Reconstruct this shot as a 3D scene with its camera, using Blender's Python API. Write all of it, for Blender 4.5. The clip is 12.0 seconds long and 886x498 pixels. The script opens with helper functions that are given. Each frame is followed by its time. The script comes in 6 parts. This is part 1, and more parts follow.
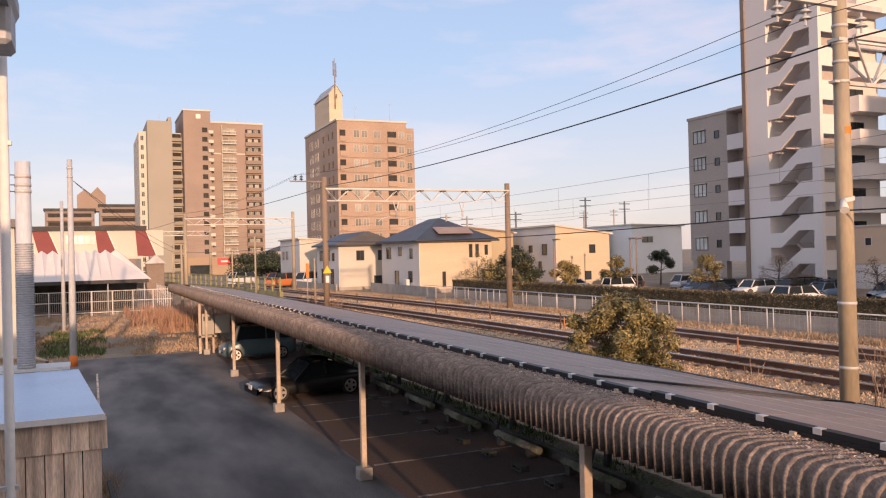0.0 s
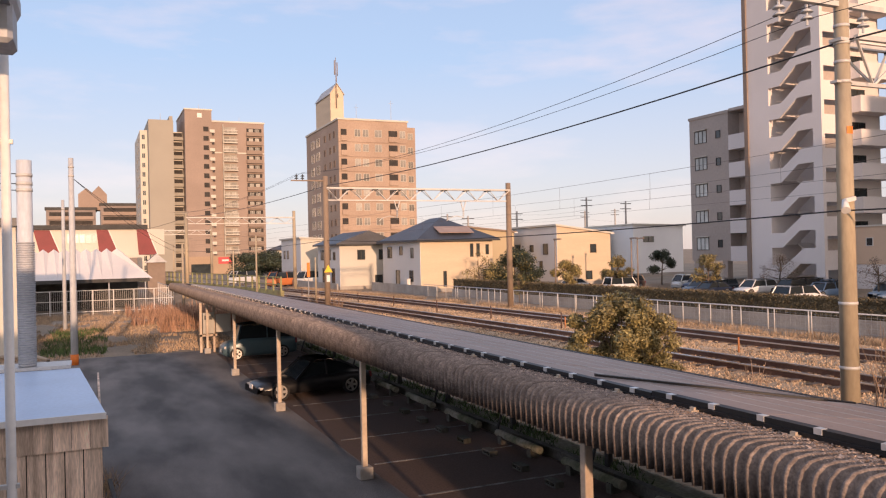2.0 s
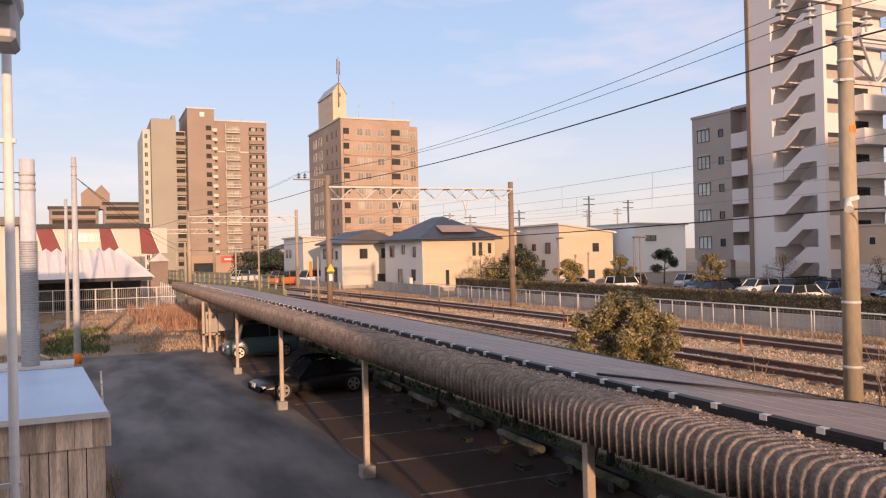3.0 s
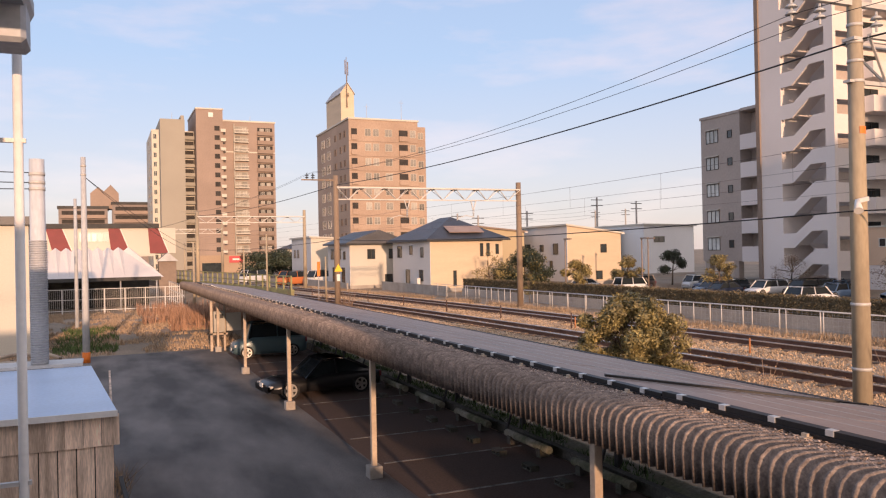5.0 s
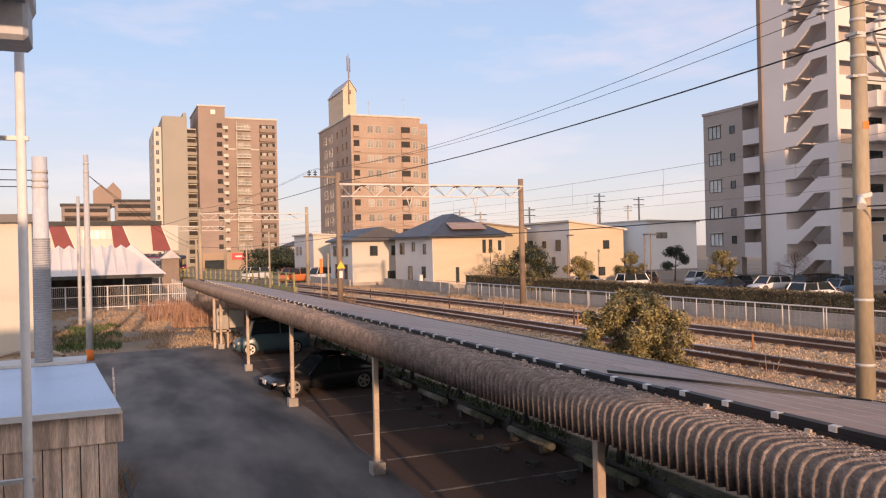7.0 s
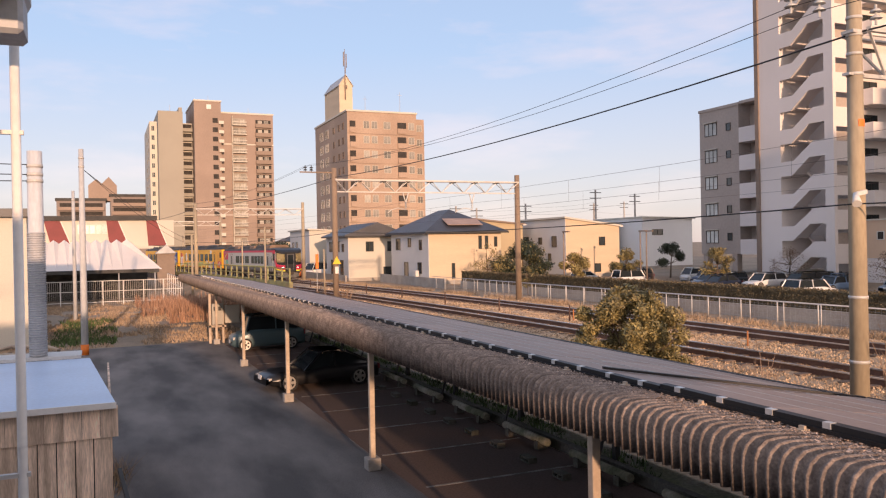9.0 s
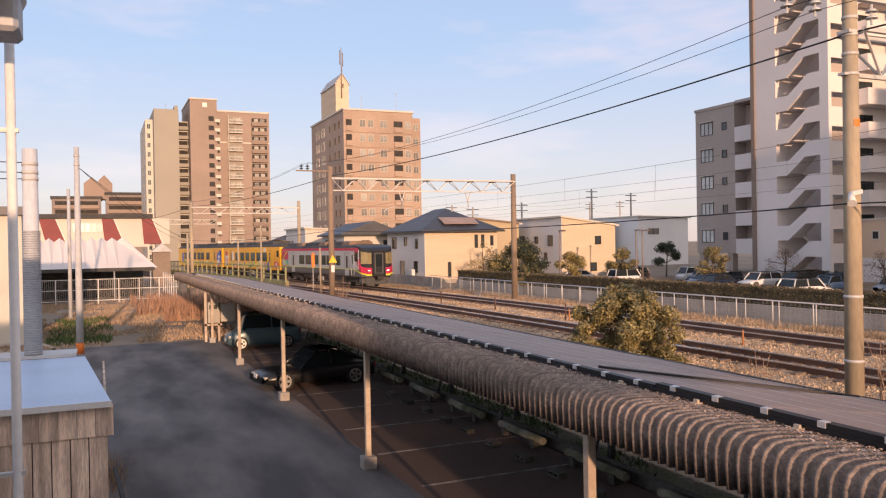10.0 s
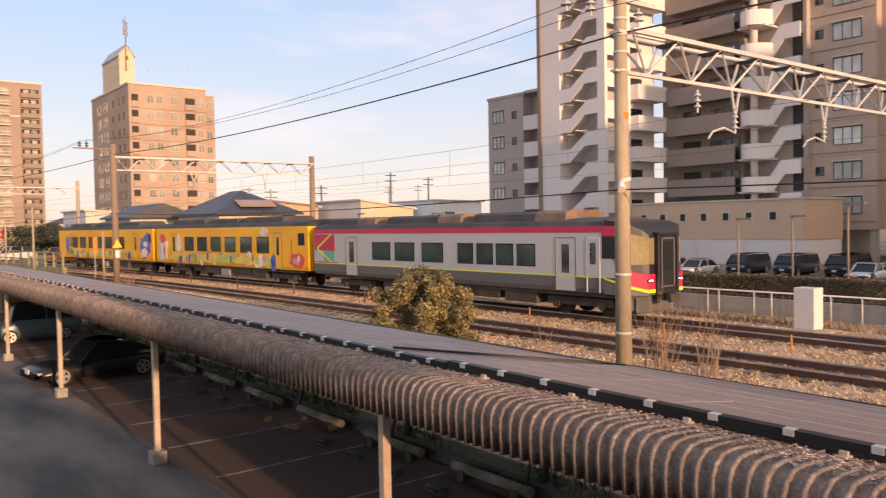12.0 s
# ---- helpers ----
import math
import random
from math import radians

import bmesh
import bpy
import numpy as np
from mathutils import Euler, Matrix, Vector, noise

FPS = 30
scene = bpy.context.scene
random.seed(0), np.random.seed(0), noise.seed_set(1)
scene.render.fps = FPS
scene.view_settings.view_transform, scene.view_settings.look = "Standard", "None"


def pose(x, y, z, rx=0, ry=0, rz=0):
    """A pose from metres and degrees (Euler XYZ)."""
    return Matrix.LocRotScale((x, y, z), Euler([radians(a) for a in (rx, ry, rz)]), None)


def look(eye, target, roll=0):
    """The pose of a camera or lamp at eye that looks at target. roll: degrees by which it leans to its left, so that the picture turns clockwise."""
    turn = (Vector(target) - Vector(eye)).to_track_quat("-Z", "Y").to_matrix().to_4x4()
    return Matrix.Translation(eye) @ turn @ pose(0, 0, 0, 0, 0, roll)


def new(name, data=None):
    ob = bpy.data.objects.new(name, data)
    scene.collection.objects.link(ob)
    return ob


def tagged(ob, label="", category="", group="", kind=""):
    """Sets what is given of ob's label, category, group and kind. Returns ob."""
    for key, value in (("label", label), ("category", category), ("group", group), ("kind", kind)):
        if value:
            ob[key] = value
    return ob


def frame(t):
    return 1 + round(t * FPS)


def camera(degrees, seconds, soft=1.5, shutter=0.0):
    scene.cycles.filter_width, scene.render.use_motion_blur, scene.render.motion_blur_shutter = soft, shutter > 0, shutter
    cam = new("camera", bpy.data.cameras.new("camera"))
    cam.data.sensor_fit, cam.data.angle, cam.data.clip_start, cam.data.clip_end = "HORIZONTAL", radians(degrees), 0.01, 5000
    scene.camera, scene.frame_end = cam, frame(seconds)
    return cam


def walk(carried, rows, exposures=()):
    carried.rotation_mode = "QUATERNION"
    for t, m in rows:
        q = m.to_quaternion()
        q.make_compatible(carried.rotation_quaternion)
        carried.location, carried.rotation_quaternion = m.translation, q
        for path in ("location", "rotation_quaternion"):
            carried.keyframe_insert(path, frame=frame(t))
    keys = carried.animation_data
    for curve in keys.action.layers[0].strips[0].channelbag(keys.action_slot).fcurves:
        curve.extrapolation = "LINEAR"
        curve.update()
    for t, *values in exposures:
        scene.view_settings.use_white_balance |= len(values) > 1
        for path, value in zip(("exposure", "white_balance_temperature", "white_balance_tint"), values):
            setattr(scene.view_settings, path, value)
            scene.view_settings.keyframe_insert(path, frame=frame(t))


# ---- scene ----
cam = camera(58.5, 12.0, soft=1.2, shutter=0.1)

# seconds, sideways shift, yaw from the track, pitch, roll
PATH = [
    (0.0, 0.0, -24.0, 0.35, 1.40), (0.5, 0.0, -24.04, 0.14, 1.46), (1.0, 0.0, -24.09, 0.07, 1.41), (1.5, 0.0, -24.05, 0.23, 1.30),
    (2.0, 0.0, -23.93, 0.31, 1.30), (2.5, 0.0, -23.81, 0.28, 1.33), (3.0, 0.0, -23.76, 0.24, 1.29), (5.0, 0.0, -23.21, 0.29, 1.14),
    (5.5, 0.0, -23.15, 0.28, 1.25), (6.0, 0.0, -23.07, 0.22, 1.37), (6.5, 0.0, -23.01, 0.11, 1.36), (7.0, 0.0, -23.03, 0.05, 1.28),
    (9.0, 0.0, -23.32, -0.25, 1.08), (9.5, 0.0, -23.40, -0.30, 1.01), (10.0, 0.0, -23.60, -0.34, 0.98), (10.5, 0.0, -23.84, -0.40, 0.89),
    (11.0, 0.0, -24.27, -0.57, 0.90), (11.5, 0.02, -26.40, -0.82, 0.96), (12.0, 0.07, -37.98, -1.82, 1.06)]
walk(cam, [(t, pose(s * math.cos(radians(y)), s * math.sin(radians(y)), 4.7, 90 + p, r, y)) for t, s, y, p, r in PATH], [(0.0, 0.8, 6500, 10), (11.0, 0.8, 6500, 10), (12.0, 0.97, 6950, 10)])

# ---- world and light ----
world = bpy.data.worlds.new("world")
scene.world = world
world.use_nodes = True
SUN_EL, SUN_AZ = 8.0, 185.5          # azimuth clockwise from +Y
wn = world.node_tree.nodes
sky = wn.new("ShaderNodeTexSky")
sky.sky_type, sky.sun_disc = "NISHITA", False
sky.sun_elevation, sky.sun_rotation = radians(SUN_EL), radians(SUN_AZ)
sky.air_density, sky.dust_density, sky.ozone_density = 1.0, 0.6, 2.5
wl = world.node_tree.links
# thin evening haze over the clear sky, pinkish towards the horizon, with faint cloud wisps
wtc = wn.new("ShaderNodeTexCoord")
wsep = wn.new("ShaderNodeSeparateXYZ")
wl.new(wtc.outputs["Generated"], wsep.inputs[0])
haze = wn.new("ShaderNodeValToRGB")
for p, c in ((0.10, (0.45, 0.415, 0.475)), (0.24, (0.32, 0.385, 0.53)), (0.45, (0.27, 0.34, 0.50))):
    e = haze.color_ramp.elements.new(p)
    e.color = (*c, 1)
haze.color_ramp.elements[0].color = (0.51, 0.41, 0.415, 1)
haze.color_ramp.elements[-1].color = (0.27, 0.31, 0.42, 1)
wl.new(wsep.outputs[2], haze.inputs[0])
wmap = wn.new("ShaderNodeMapping")
wmap.inputs["Scale"].default_value = (2.2, 2.2, 9.0)
wl.new(wtc.outputs["Generated"], wmap.inputs[0])
wisp = wn.new("ShaderNodeTexNoise")
wisp.inputs["Scale"].default_value, wisp.inputs["Detail"].default_value, wisp.inputs["Roughness"].default_value = 1.6, 6, 0.55
wl.new(wmap.outputs[0], wisp.inputs["Vector"])
wr = wn.new("ShaderNodeMapRange")
for k, v in (("From Min", 0.52), ("From Max", 0.78), ("To Min", 0.0), ("To Max", 0.75)):
    wr.inputs[k].default_value = v
wl.new(wisp.outputs[0], wr.inputs[0])
cloud = wn.new("ShaderNodeMix")
cloud.data_type = "RGBA"
cloud.inputs[7].default_value = (0.64, 0.50, 0.51, 1)
wl.new(wr.outputs[0], cloud.inputs[0])
wl.new(haze.outputs[0], cloud.inputs[6])
# the sky warms and brightens towards the low sun
west = wn.new("ShaderNodeMapRange")
for k, v in (("From Min", 0.1), ("From Max", -1.0), ("To Min", 0.0), ("To Max", 0.7)):
    west.inputs[k].default_value = v
wl.new(wsep.outputs[1], west.inputs[0])
dusk = wn.new("ShaderNodeMix")
dusk.data_type = "RGBA"
dusk.inputs[7].default_value = (0.95, 0.70, 0.53, 1)
wl.new(west.outputs[0], dusk.inputs[0])
wl.new(cloud.outputs[2], dusk.inputs[6])
hb = wn.new("ShaderNodeBackground")
wl.new(dusk.outputs[2], hb.inputs[0])
hb.inputs[1].default_value = 0.77
wadd = wn.new("ShaderNodeAddShader")
wl.new(sky.outputs[0], wn["Background"].inputs[0])
wn["Background"].inputs[1].default_value = 0.03
wl.new(wn["Background"].outputs[0], wadd.inputs[0])
wl.new(hb.outputs[0], wadd.inputs[1])
wl.new(wadd.outputs[0], wn["World Output"].inputs[0])
sun = new("sun", bpy.data.lights.new("sun", "SUN"))
sun.data.energy, sun.data.angle, sun.data.color = 2.6, radians(0.8), (1.0, 0.61, 0.385)
sd = Vector((math.sin(radians(SUN_AZ)) * math.cos(radians(SUN_EL)), math.cos(radians(SUN_AZ)) * math.cos(radians(SUN_EL)), math.sin(radians(SUN_EL))))
sun.matrix_world = look(sd * 100, (0, 0, 0))


# ---- building blocks ----
BASE = {}          # things whose parts are written in world metres, and their base


def box(bm, x0, x1, y0, y1, z0, z1, m=None):
    vs = [bm.verts.new(v) for v in ((x0, y0, z0), (x1, y0, z0), (x1, y1, z0), (x0, y1, z0), (x0, y0, z1), (x1, y0, z1), (x1, y1, z1), (x0, y1, z1))]
    if m is not None:
        for v in vs:
            v.co = m @ v.co
    for f in ((3, 2, 1, 0), (4, 5, 6, 7), (0, 1, 5, 4), (1, 2, 6, 5), (2, 3, 7, 6), (3, 0, 4, 7)):
        bm.faces.new([vs[i] for i in f])
    return vs


def rod(bm, a, b, r0, r1=None, n=8, caps=True):
    a, b = Vector(a), Vector(b)
    r1 = r0 if r1 is None else r1
    q = (b - a).to_track_quat("Z", "Y")
    rings = []
    for p, r in ((a, r0), (b, r1)):
        rings.append([bm.verts.new(p + q @ Vector((r * math.cos(2 * math.pi * i / n), r * math.sin(2 * math.pi * i / n), 0))) for i in range(n)])
    for i in range(n):
        f = bm.faces.new((rings[0][i], rings[0][(i + 1) % n], rings[1][(i + 1) % n], rings[1][i]))
        f.smooth = n > 6
    if caps:
        bm.faces.new(rings[0][::-1])
        bm.faces.new(rings[1])


def beam(bm, a, b, w, h):
    """A square bar from a to b, w wide and h high."""
    a, b = Vector(a), Vector(b)
    q = (b - a).to_track_quat("Y", "Z")
    box(bm, -w / 2, w / 2, 0, (b - a).length, -h / 2, h / 2, Matrix.Translation(a) @ q.to_matrix().to_4x4())


def prism(bm, outline, y0, y1, m=None):
    """An outline of (x, z) points swept from y0 to y1."""
    m = m or Matrix()
    a = [bm.verts.new(m @ Vector((x, y0, z))) for x, z in outline]
    b = [bm.verts.new(m @ Vector((x, y1, z))) for x, z in outline]
    n = len(outline)
    for i in range(n):
        bm.faces.new((a[i], a[(i + 1) % n], b[(i + 1) % n], b[i]))
    bm.faces.new(a[::-1])
    bm.faces.new(b)


def mesh(name, bm, material, smooth=False, bevel=0.0):
    if bevel:
        bmesh.ops.bevel(bm, geom=bm.edges[:], offset=bevel, segments=1, affect="EDGES", clamp_overlap=True)
    bmesh.ops.recalc_face_normals(bm, faces=bm.faces[:])
    me = bpy.data.meshes.new(name)
    bm.to_mesh(me)
    bm.free()
    if smooth:
        for p in me.polygons:
            p.use_smooth = True
    me.materials.append(material)
    return me


def part(name, bm, material, parent=None, label="", smooth=False, bevel=0.0):
    ob = new(name, mesh(name, bm, material, smooth, bevel))
    return under(ob, parent, label)


def under(ob, parent, label=""):
    ob.parent = parent
    if parent is not None and parent.name in BASE:
        ob.location = -BASE[parent.name]
    if label:
        tagged(ob, label)
    return ob


def again(ob, parent, move=(0, 0, 0)):
    """Another part on the same mesh, moved along."""
    other = new(ob.name.split(".")[0], ob.data)
    under(other, parent)
    other.location = other.location + Vector(move)
    return other


def bpart(name, dims, material, parent=None, label="", bevel=0.0):
    """A part made of one or more boxes (x0, x1, y0, y1, z0, z1)."""
    bm = bmesh.new()
    for d in (dims if isinstance(dims[0], (tuple, list)) else [dims]):
        box(bm, *d)
    return part(name, bm, material, parent, label, bevel=bevel)


def thing(name, m=None, label="", category="", group="", kind=""):
    ob = new(name)
    ob.empty_display_size = 0.2
    if m is not None:
        ob.matrix_basis = m
    return tagged(ob, label, category, group, kind)


def placed(name, base, label="", category="", group="", kind=""):
    """A thing at base, whose parts are written in world metres."""
    ob = thing(name, pose(*base), label, category, group, kind)
    BASE[ob.name] = Vector(base)
    return ob


def structure(name, bm, material, label="", smooth=False):
    return tagged(part(name, bm, material, None, label, smooth), label, kind="structure")


def bend(y):
    """How far the tracks have curved to the left at y."""
    if y < 15:
        return 0.0
    return (y - 15) ** 2 / 1200 if y < 120 else 9.19 + 0.175 * (y - 120)


# ---- materials ----
def material(name, color, rough=0.8, metal=0.0, vary=0.15, scale=4.0, fine=60.0, bump=0.15, tint=None, island=0.0, spec=0.5, stretch=(1, 1, 1), each=0.0):
    """Base colour broken up at two scales, with fine relief. tint: colour of the large stains. each: change from object to object, island: from piece to piece."""
    m = bpy.data.materials.new(name)
    m.use_nodes = True
    n, l = m.node_tree.nodes, m.node_tree.links
    b = n["Principled BSDF"]
    b.inputs["Roughness"].default_value, b.inputs["Metallic"].default_value = rough, metal
    b.inputs["Specular IOR Level"].default_value = spec
    co = n.new("ShaderNodeTexCoord")
    mp = n.new("ShaderNodeMapping")
    mp.inputs["Scale"].default_value = stretch
    l.new(co.outputs["Object"], mp.inputs[0])
    big, small = n.new("ShaderNodeTexNoise"), n.new("ShaderNodeTexNoise")
    for x, s in ((big, scale / 4), (small, fine / 4)):
        x.inputs["Scale"].default_value, x.inputs["Detail"].default_value = s, 5
        l.new(mp.outputs[0], x.inputs["Vector"])
    c = np.array(color, float)
    dark = np.array(tint, float) if tint else c * (1 - 1.6 * vary)
    ramp = n.new("ShaderNodeValToRGB")
    ramp.color_ramp.elements[0].position, ramp.color_ramp.elements[1].position = 0.36, 0.64
    ramp.color_ramp.elements[0].color, ramp.color_ramp.elements[1].color = (*np.clip(dark, 0, 1), 1), (*np.clip(c * (1 + vary * 0.4), 0, 1), 1)
    l.new(big.outputs[0], ramp.inputs[0])
    mul = n.new("ShaderNodeHueSaturation")
    rng = n.new("ShaderNodeMapRange")
    rng.inputs["From Min"].default_value, rng.inputs["From Max"].default_value = 0.3, 0.7
    rng.inputs["To Min"].default_value, rng.inputs["To Max"].default_value = 1 - vary, 1 + vary
    l.new(small.outputs[0], rng.inputs[0])
    l.new(ramp.outputs[0], mul.inputs["Color"])
    value = rng.outputs[0]
    for amount, src in ((each, "ShaderNodeObjectInfo"), (island, "ShaderNodeNewGeometry")):
        if amount:
            oi = n.new(src)
            mr = n.new("ShaderNodeMapRange")
            mr.inputs["To Min"].default_value, mr.inputs["To Max"].default_value = 1 - amount, 1 + amount
            l.new(oi.outputs["Random" if src == "ShaderNodeObjectInfo" else "Random Per Island"], mr.inputs[0])
            mm = n.new("ShaderNodeMath")
            mm.operation = "MULTIPLY"
            l.new(value, mm.inputs[0])
            l.new(mr.outputs[0], mm.inputs[1])
            value = mm.outputs[0]
    l.new(value, mul.inputs["Value"])
    l.new(mul.outputs[0], b.inputs["Base Color"])
    if bump:
        bp = n.new("ShaderNodeBump")
        bp.inputs["Strength"].default_value, bp.inputs["Distance"].default_value = bump, 0.02
        l.new(small.outputs[0], bp.inputs["Height"])
        l.new(bp.outputs[0], b.inputs["Normal"])
    return m


def glow(name, color, strength):
    m = bpy.data.materials.new(name)
    m.use_nodes = True
    b = m.node_tree.nodes["Principled BSDF"]
    b.inputs["Base Color"].default_value = (*color, 1)
    b.inputs["Emission Color"].default_value = (*color, 1)
    b.inputs["Emission Strength"].default_value = strength
    return m


ASPHALT = material("asphalt", (0.19, 0.172, 0.158), 0.92, vary=0.25, scale=1.9, fine=160, bump=0.3, tint=(0.085, 0.078, 0.074), stretch=(1.6, 0.5, 1))
SOIL = material("dry_soil", (0.31, 0.235, 0.165), 0.95, vary=0.22, scale=1.0, fine=30, bump=0.5, tint=(0.22, 0.17, 0.115))
BALLAST = material("ballast", (0.50, 0.36, 0.235), 0.95, vary=0.4, scale=2, fine=70, bump=1.0, tint=(0.36, 0.25, 0.16))
RAIL = material("rail_steel", (0.13, 0.075, 0.055), 0.6, 0.4, vary=0.2, tint=(0.09, 0.05, 0.04))
RAILTOP = material("polished_rail_head", (0.72, 0.71, 0.72), 0.32, 1.0, vary=0.08, bump=0.02)
SLEEPER = material("sleeper", (0.15, 0.11, 0.085), 0.9, vary=0.2, each=0.25, bump=0.4)
CONCRETE = material("concrete", (0.42, 0.39, 0.35), 0.9, vary=0.12, scale=3, fine=50, tint=(0.33, 0.30, 0.27))
# asphalt darkened for the roof's shade and browned for the low sun
FLOOR_IN_SHADE = material("brown_yard", (0.105, 0.066, 0.051), 0.9, vary=0.2, scale=1.5, fine=90, bump=0.25, tint=(0.095, 0.065, 0.053))
GRASS = material("dry_grass", (0.43, 0.315, 0.215), 0.95, vary=0.2, scale=0.6, fine=20, bump=0.3, tint=(0.34, 0.245, 0.155), island=0.35)
GREEN_GRASS = material("green_weeds", (0.10, 0.15, 0.05), 0.95, vary=0.25, island=0.4)
SLATE = material("weathered_corrugated_slate", (0.26, 0.207, 0.173), 0.95, vary=0.3, scale=40, fine=170, bump=0.4, tint=(0.17, 0.135, 0.115), each=0.1)
# pale base colour holds the sheen of the sky on dark panels
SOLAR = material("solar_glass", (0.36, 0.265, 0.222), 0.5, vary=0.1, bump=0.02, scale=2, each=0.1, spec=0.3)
BLACK = material("black_metal", (0.018, 0.018, 0.02), 0.5, 0.3, vary=0.1, bump=0.03)
ALU = material("bare_aluminium", (0.72, 0.72, 0.72), 0.4, 0.6, vary=0.06, bump=0.03)
CREAM = material("cream_painted_steel", (0.52, 0.43, 0.33), 0.6, vary=0.1, scale=6, tint=(0.42, 0.33, 0.25), bump=0.08)
DARKSTEEL = material("dark_painted_steel", (0.05, 0.05, 0.05), 0.7, vary=0.2)
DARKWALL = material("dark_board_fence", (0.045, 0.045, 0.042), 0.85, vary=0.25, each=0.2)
MOSS = material("mossy_concrete", (0.16, 0.17, 0.10), 0.95, vary=0.3, scale=4, tint=(0.28, 0.26, 0.22), bump=0.5)
PAINT = material("worn_white_line", (0.27, 0.255, 0.24), 0.85, vary=0.3, scale=12, tint=(0.12, 0.11, 0.10))
POLE = material("pole_concrete", (0.44, 0.36, 0.25), 0.85, vary=0.1, scale=3, stretch=(1, 1, 0.3), tint=(0.33, 0.28, 0.21))
GALV = material("galvanised_steel", (0.60, 0.58, 0.55), 0.55, 0.15, vary=0.08, scale=6, bump=0.05)
GREYPIPE = material("grey_pipe", (0.45, 0.46, 0.48), 0.6, 0.2, vary=0.1, bump=0.05)
CERAMIC = material("insulator_ceramic", (0.55, 0.56, 0.56), 0.25, vary=0.05, bump=0)
WIRE = material("cable", (0.02, 0.02, 0.022), 0.6, vary=0.05, bump=0)
WIRELIGHT = material("contact_wire", (0.12, 0.10, 0.10), 0.5, vary=0.05, bump=0)
ORANGE = material("orange_marker", (0.85, 0.22, 0.03), 0.6, vary=0.08)
YELLOW = material("yellow_sign", (0.85, 0.55, 0.03), 0.5, vary=0.06)
BROWNTILE = material("brown_wall_tile", (0.385, 0.29, 0.205), 0.75, vary=0.07, scale=0.5, fine=14, bump=0.06, tint=(0.345, 0.255, 0.18))
BROWNDARK = material("brown_balcony_tile", (0.26, 0.20, 0.16), 0.75, vary=0.07, scale=0.5, fine=14, bump=0.06)
BEIGE = material("beige_render", (0.47, 0.39, 0.26), 0.85, vary=0.05, scale=0.4, bump=0.06)
BEIGELIGHT = material("pale_grey_render", (0.60, 0.57, 0.50), 0.85, vary=0.05, scale=0.4, bump=0.06)
TOWERTILE = material("pinkish_brown_tower_tile", (0.41, 0.31, 0.24), 0.75, vary=0.09, scale=0.5, fine=14, bump=0.06, tint=(0.35, 0.26, 0.20))
DULLTILE = material("dull_brown_tower_tile", (0.315, 0.245, 0.205), 0.75, vary=0.07, scale=0.5, fine=14, bump=0.06)
SANDRENDER = material("sand_render", (0.335, 0.315, 0.27), 0.85, vary=0.05, scale=0.4, bump=0.06)
# distance haze is mixed into this dull colour
FARFLAT = material("dull_grey_brown_tile", (0.25, 0.215, 0.205), 0.8, vary=0.07, scale=0.5, bump=0.06)
# grey tile toned darker to carry the shade of the balconies
SHADED_FRONT = material("dark_grey_balcony_tile", (0.30, 0.25, 0.225), 0.7, vary=0.07, scale=0.6, fine=16, bump=0.06)
WINGTILE = material("grey_brown_wing_tile", (0.50, 0.39, 0.31), 0.7, vary=0.07, scale=0.6, fine=16, bump=0.06)
POLEBROWN = material("brown_pole_concrete", (0.27, 0.20, 0.145), 0.85, vary=0.1, scale=3, stretch=(1, 1, 0.3))
GREYTILE = material("grey_brown_tile", (0.45, 0.39, 0.35), 0.7, vary=0.07, scale=0.6, fine=16, bump=0.06)
GREYWARM = material("warm_brown_tile", (0.52, 0.40, 0.31), 0.7, vary=0.07, scale=0.6, fine=16, bump=0.06)
PALE = material("pale_pinkish_render", (0.77, 0.72, 0.70), 0.85, vary=0.05, scale=0.5, bump=0.08, tint=(0.72, 0.67, 0.645))
# siding colour includes the warm tint of the low sun
SUN_CREAM = material("cream_siding", (0.62, 0.51, 0.375), 0.8, vary=0.05, scale=0.6, fine=20, stretch=(1, 1, 6), bump=0.1)
ROOFTILE = material("dark_blue_roof_tile", (0.055, 0.06, 0.075), 0.45, vary=0.15, scale=2, fine=30, stretch=(1, 1, 3), bump=0.4)
GLASS = material("dark_window_glass", (0.045, 0.055, 0.06), 0.08, vary=0.2, scale=3, bump=0, spec=0.8, each=0.3)
CURTAIN = material("curtained_glass", (0.60, 0.62, 0.60), 0.2, vary=0.15, scale=3, bump=0, each=0.3)
DIMCURTAIN = material("dim_curtained_glass", (0.34, 0.32, 0.285), 0.2, vary=0.2, scale=3, bump=0, each=0.45)
# near-black colour that stands for the shade inside rooms, recesses and openings
INTERIOR_SHADE = material("unlit_room", (0.05, 0.045, 0.042), 0.9, vary=0.2, bump=0)
FRAMEDARK = material("dark_window_frame", (0.05, 0.045, 0.04), 0.5, 0.3, vary=0.05, bump=0)
FRAMEWHITE = material("white_window_frame", (0.70, 0.68, 0.65), 0.5, vary=0.05, bump=0)
REDPANEL = material("dark_red_panel", (0.20, 0.03, 0.035), 0.6, vary=0.08)
CANVAS = material("white_tent_canvas", (0.74, 0.69, 0.65), 0.7, vary=0.05, scale=1, bump=0.1)
BARK = material("bark", (0.16, 0.12, 0.085), 0.95, vary=0.25, scale=8, bump=0.6)
HEDGE = material("hedge_leaf", (0.17, 0.135, 0.075), 0.7, vary=0.2, island=0.5)
LEAF = material("olive_leaf", (0.24, 0.20, 0.08), 0.55, vary=0.2, island=0.55)
LEAFDARK = material("dark_pine_leaf", (0.045, 0.06, 0.035), 0.7, vary=0.2, island=0.5)
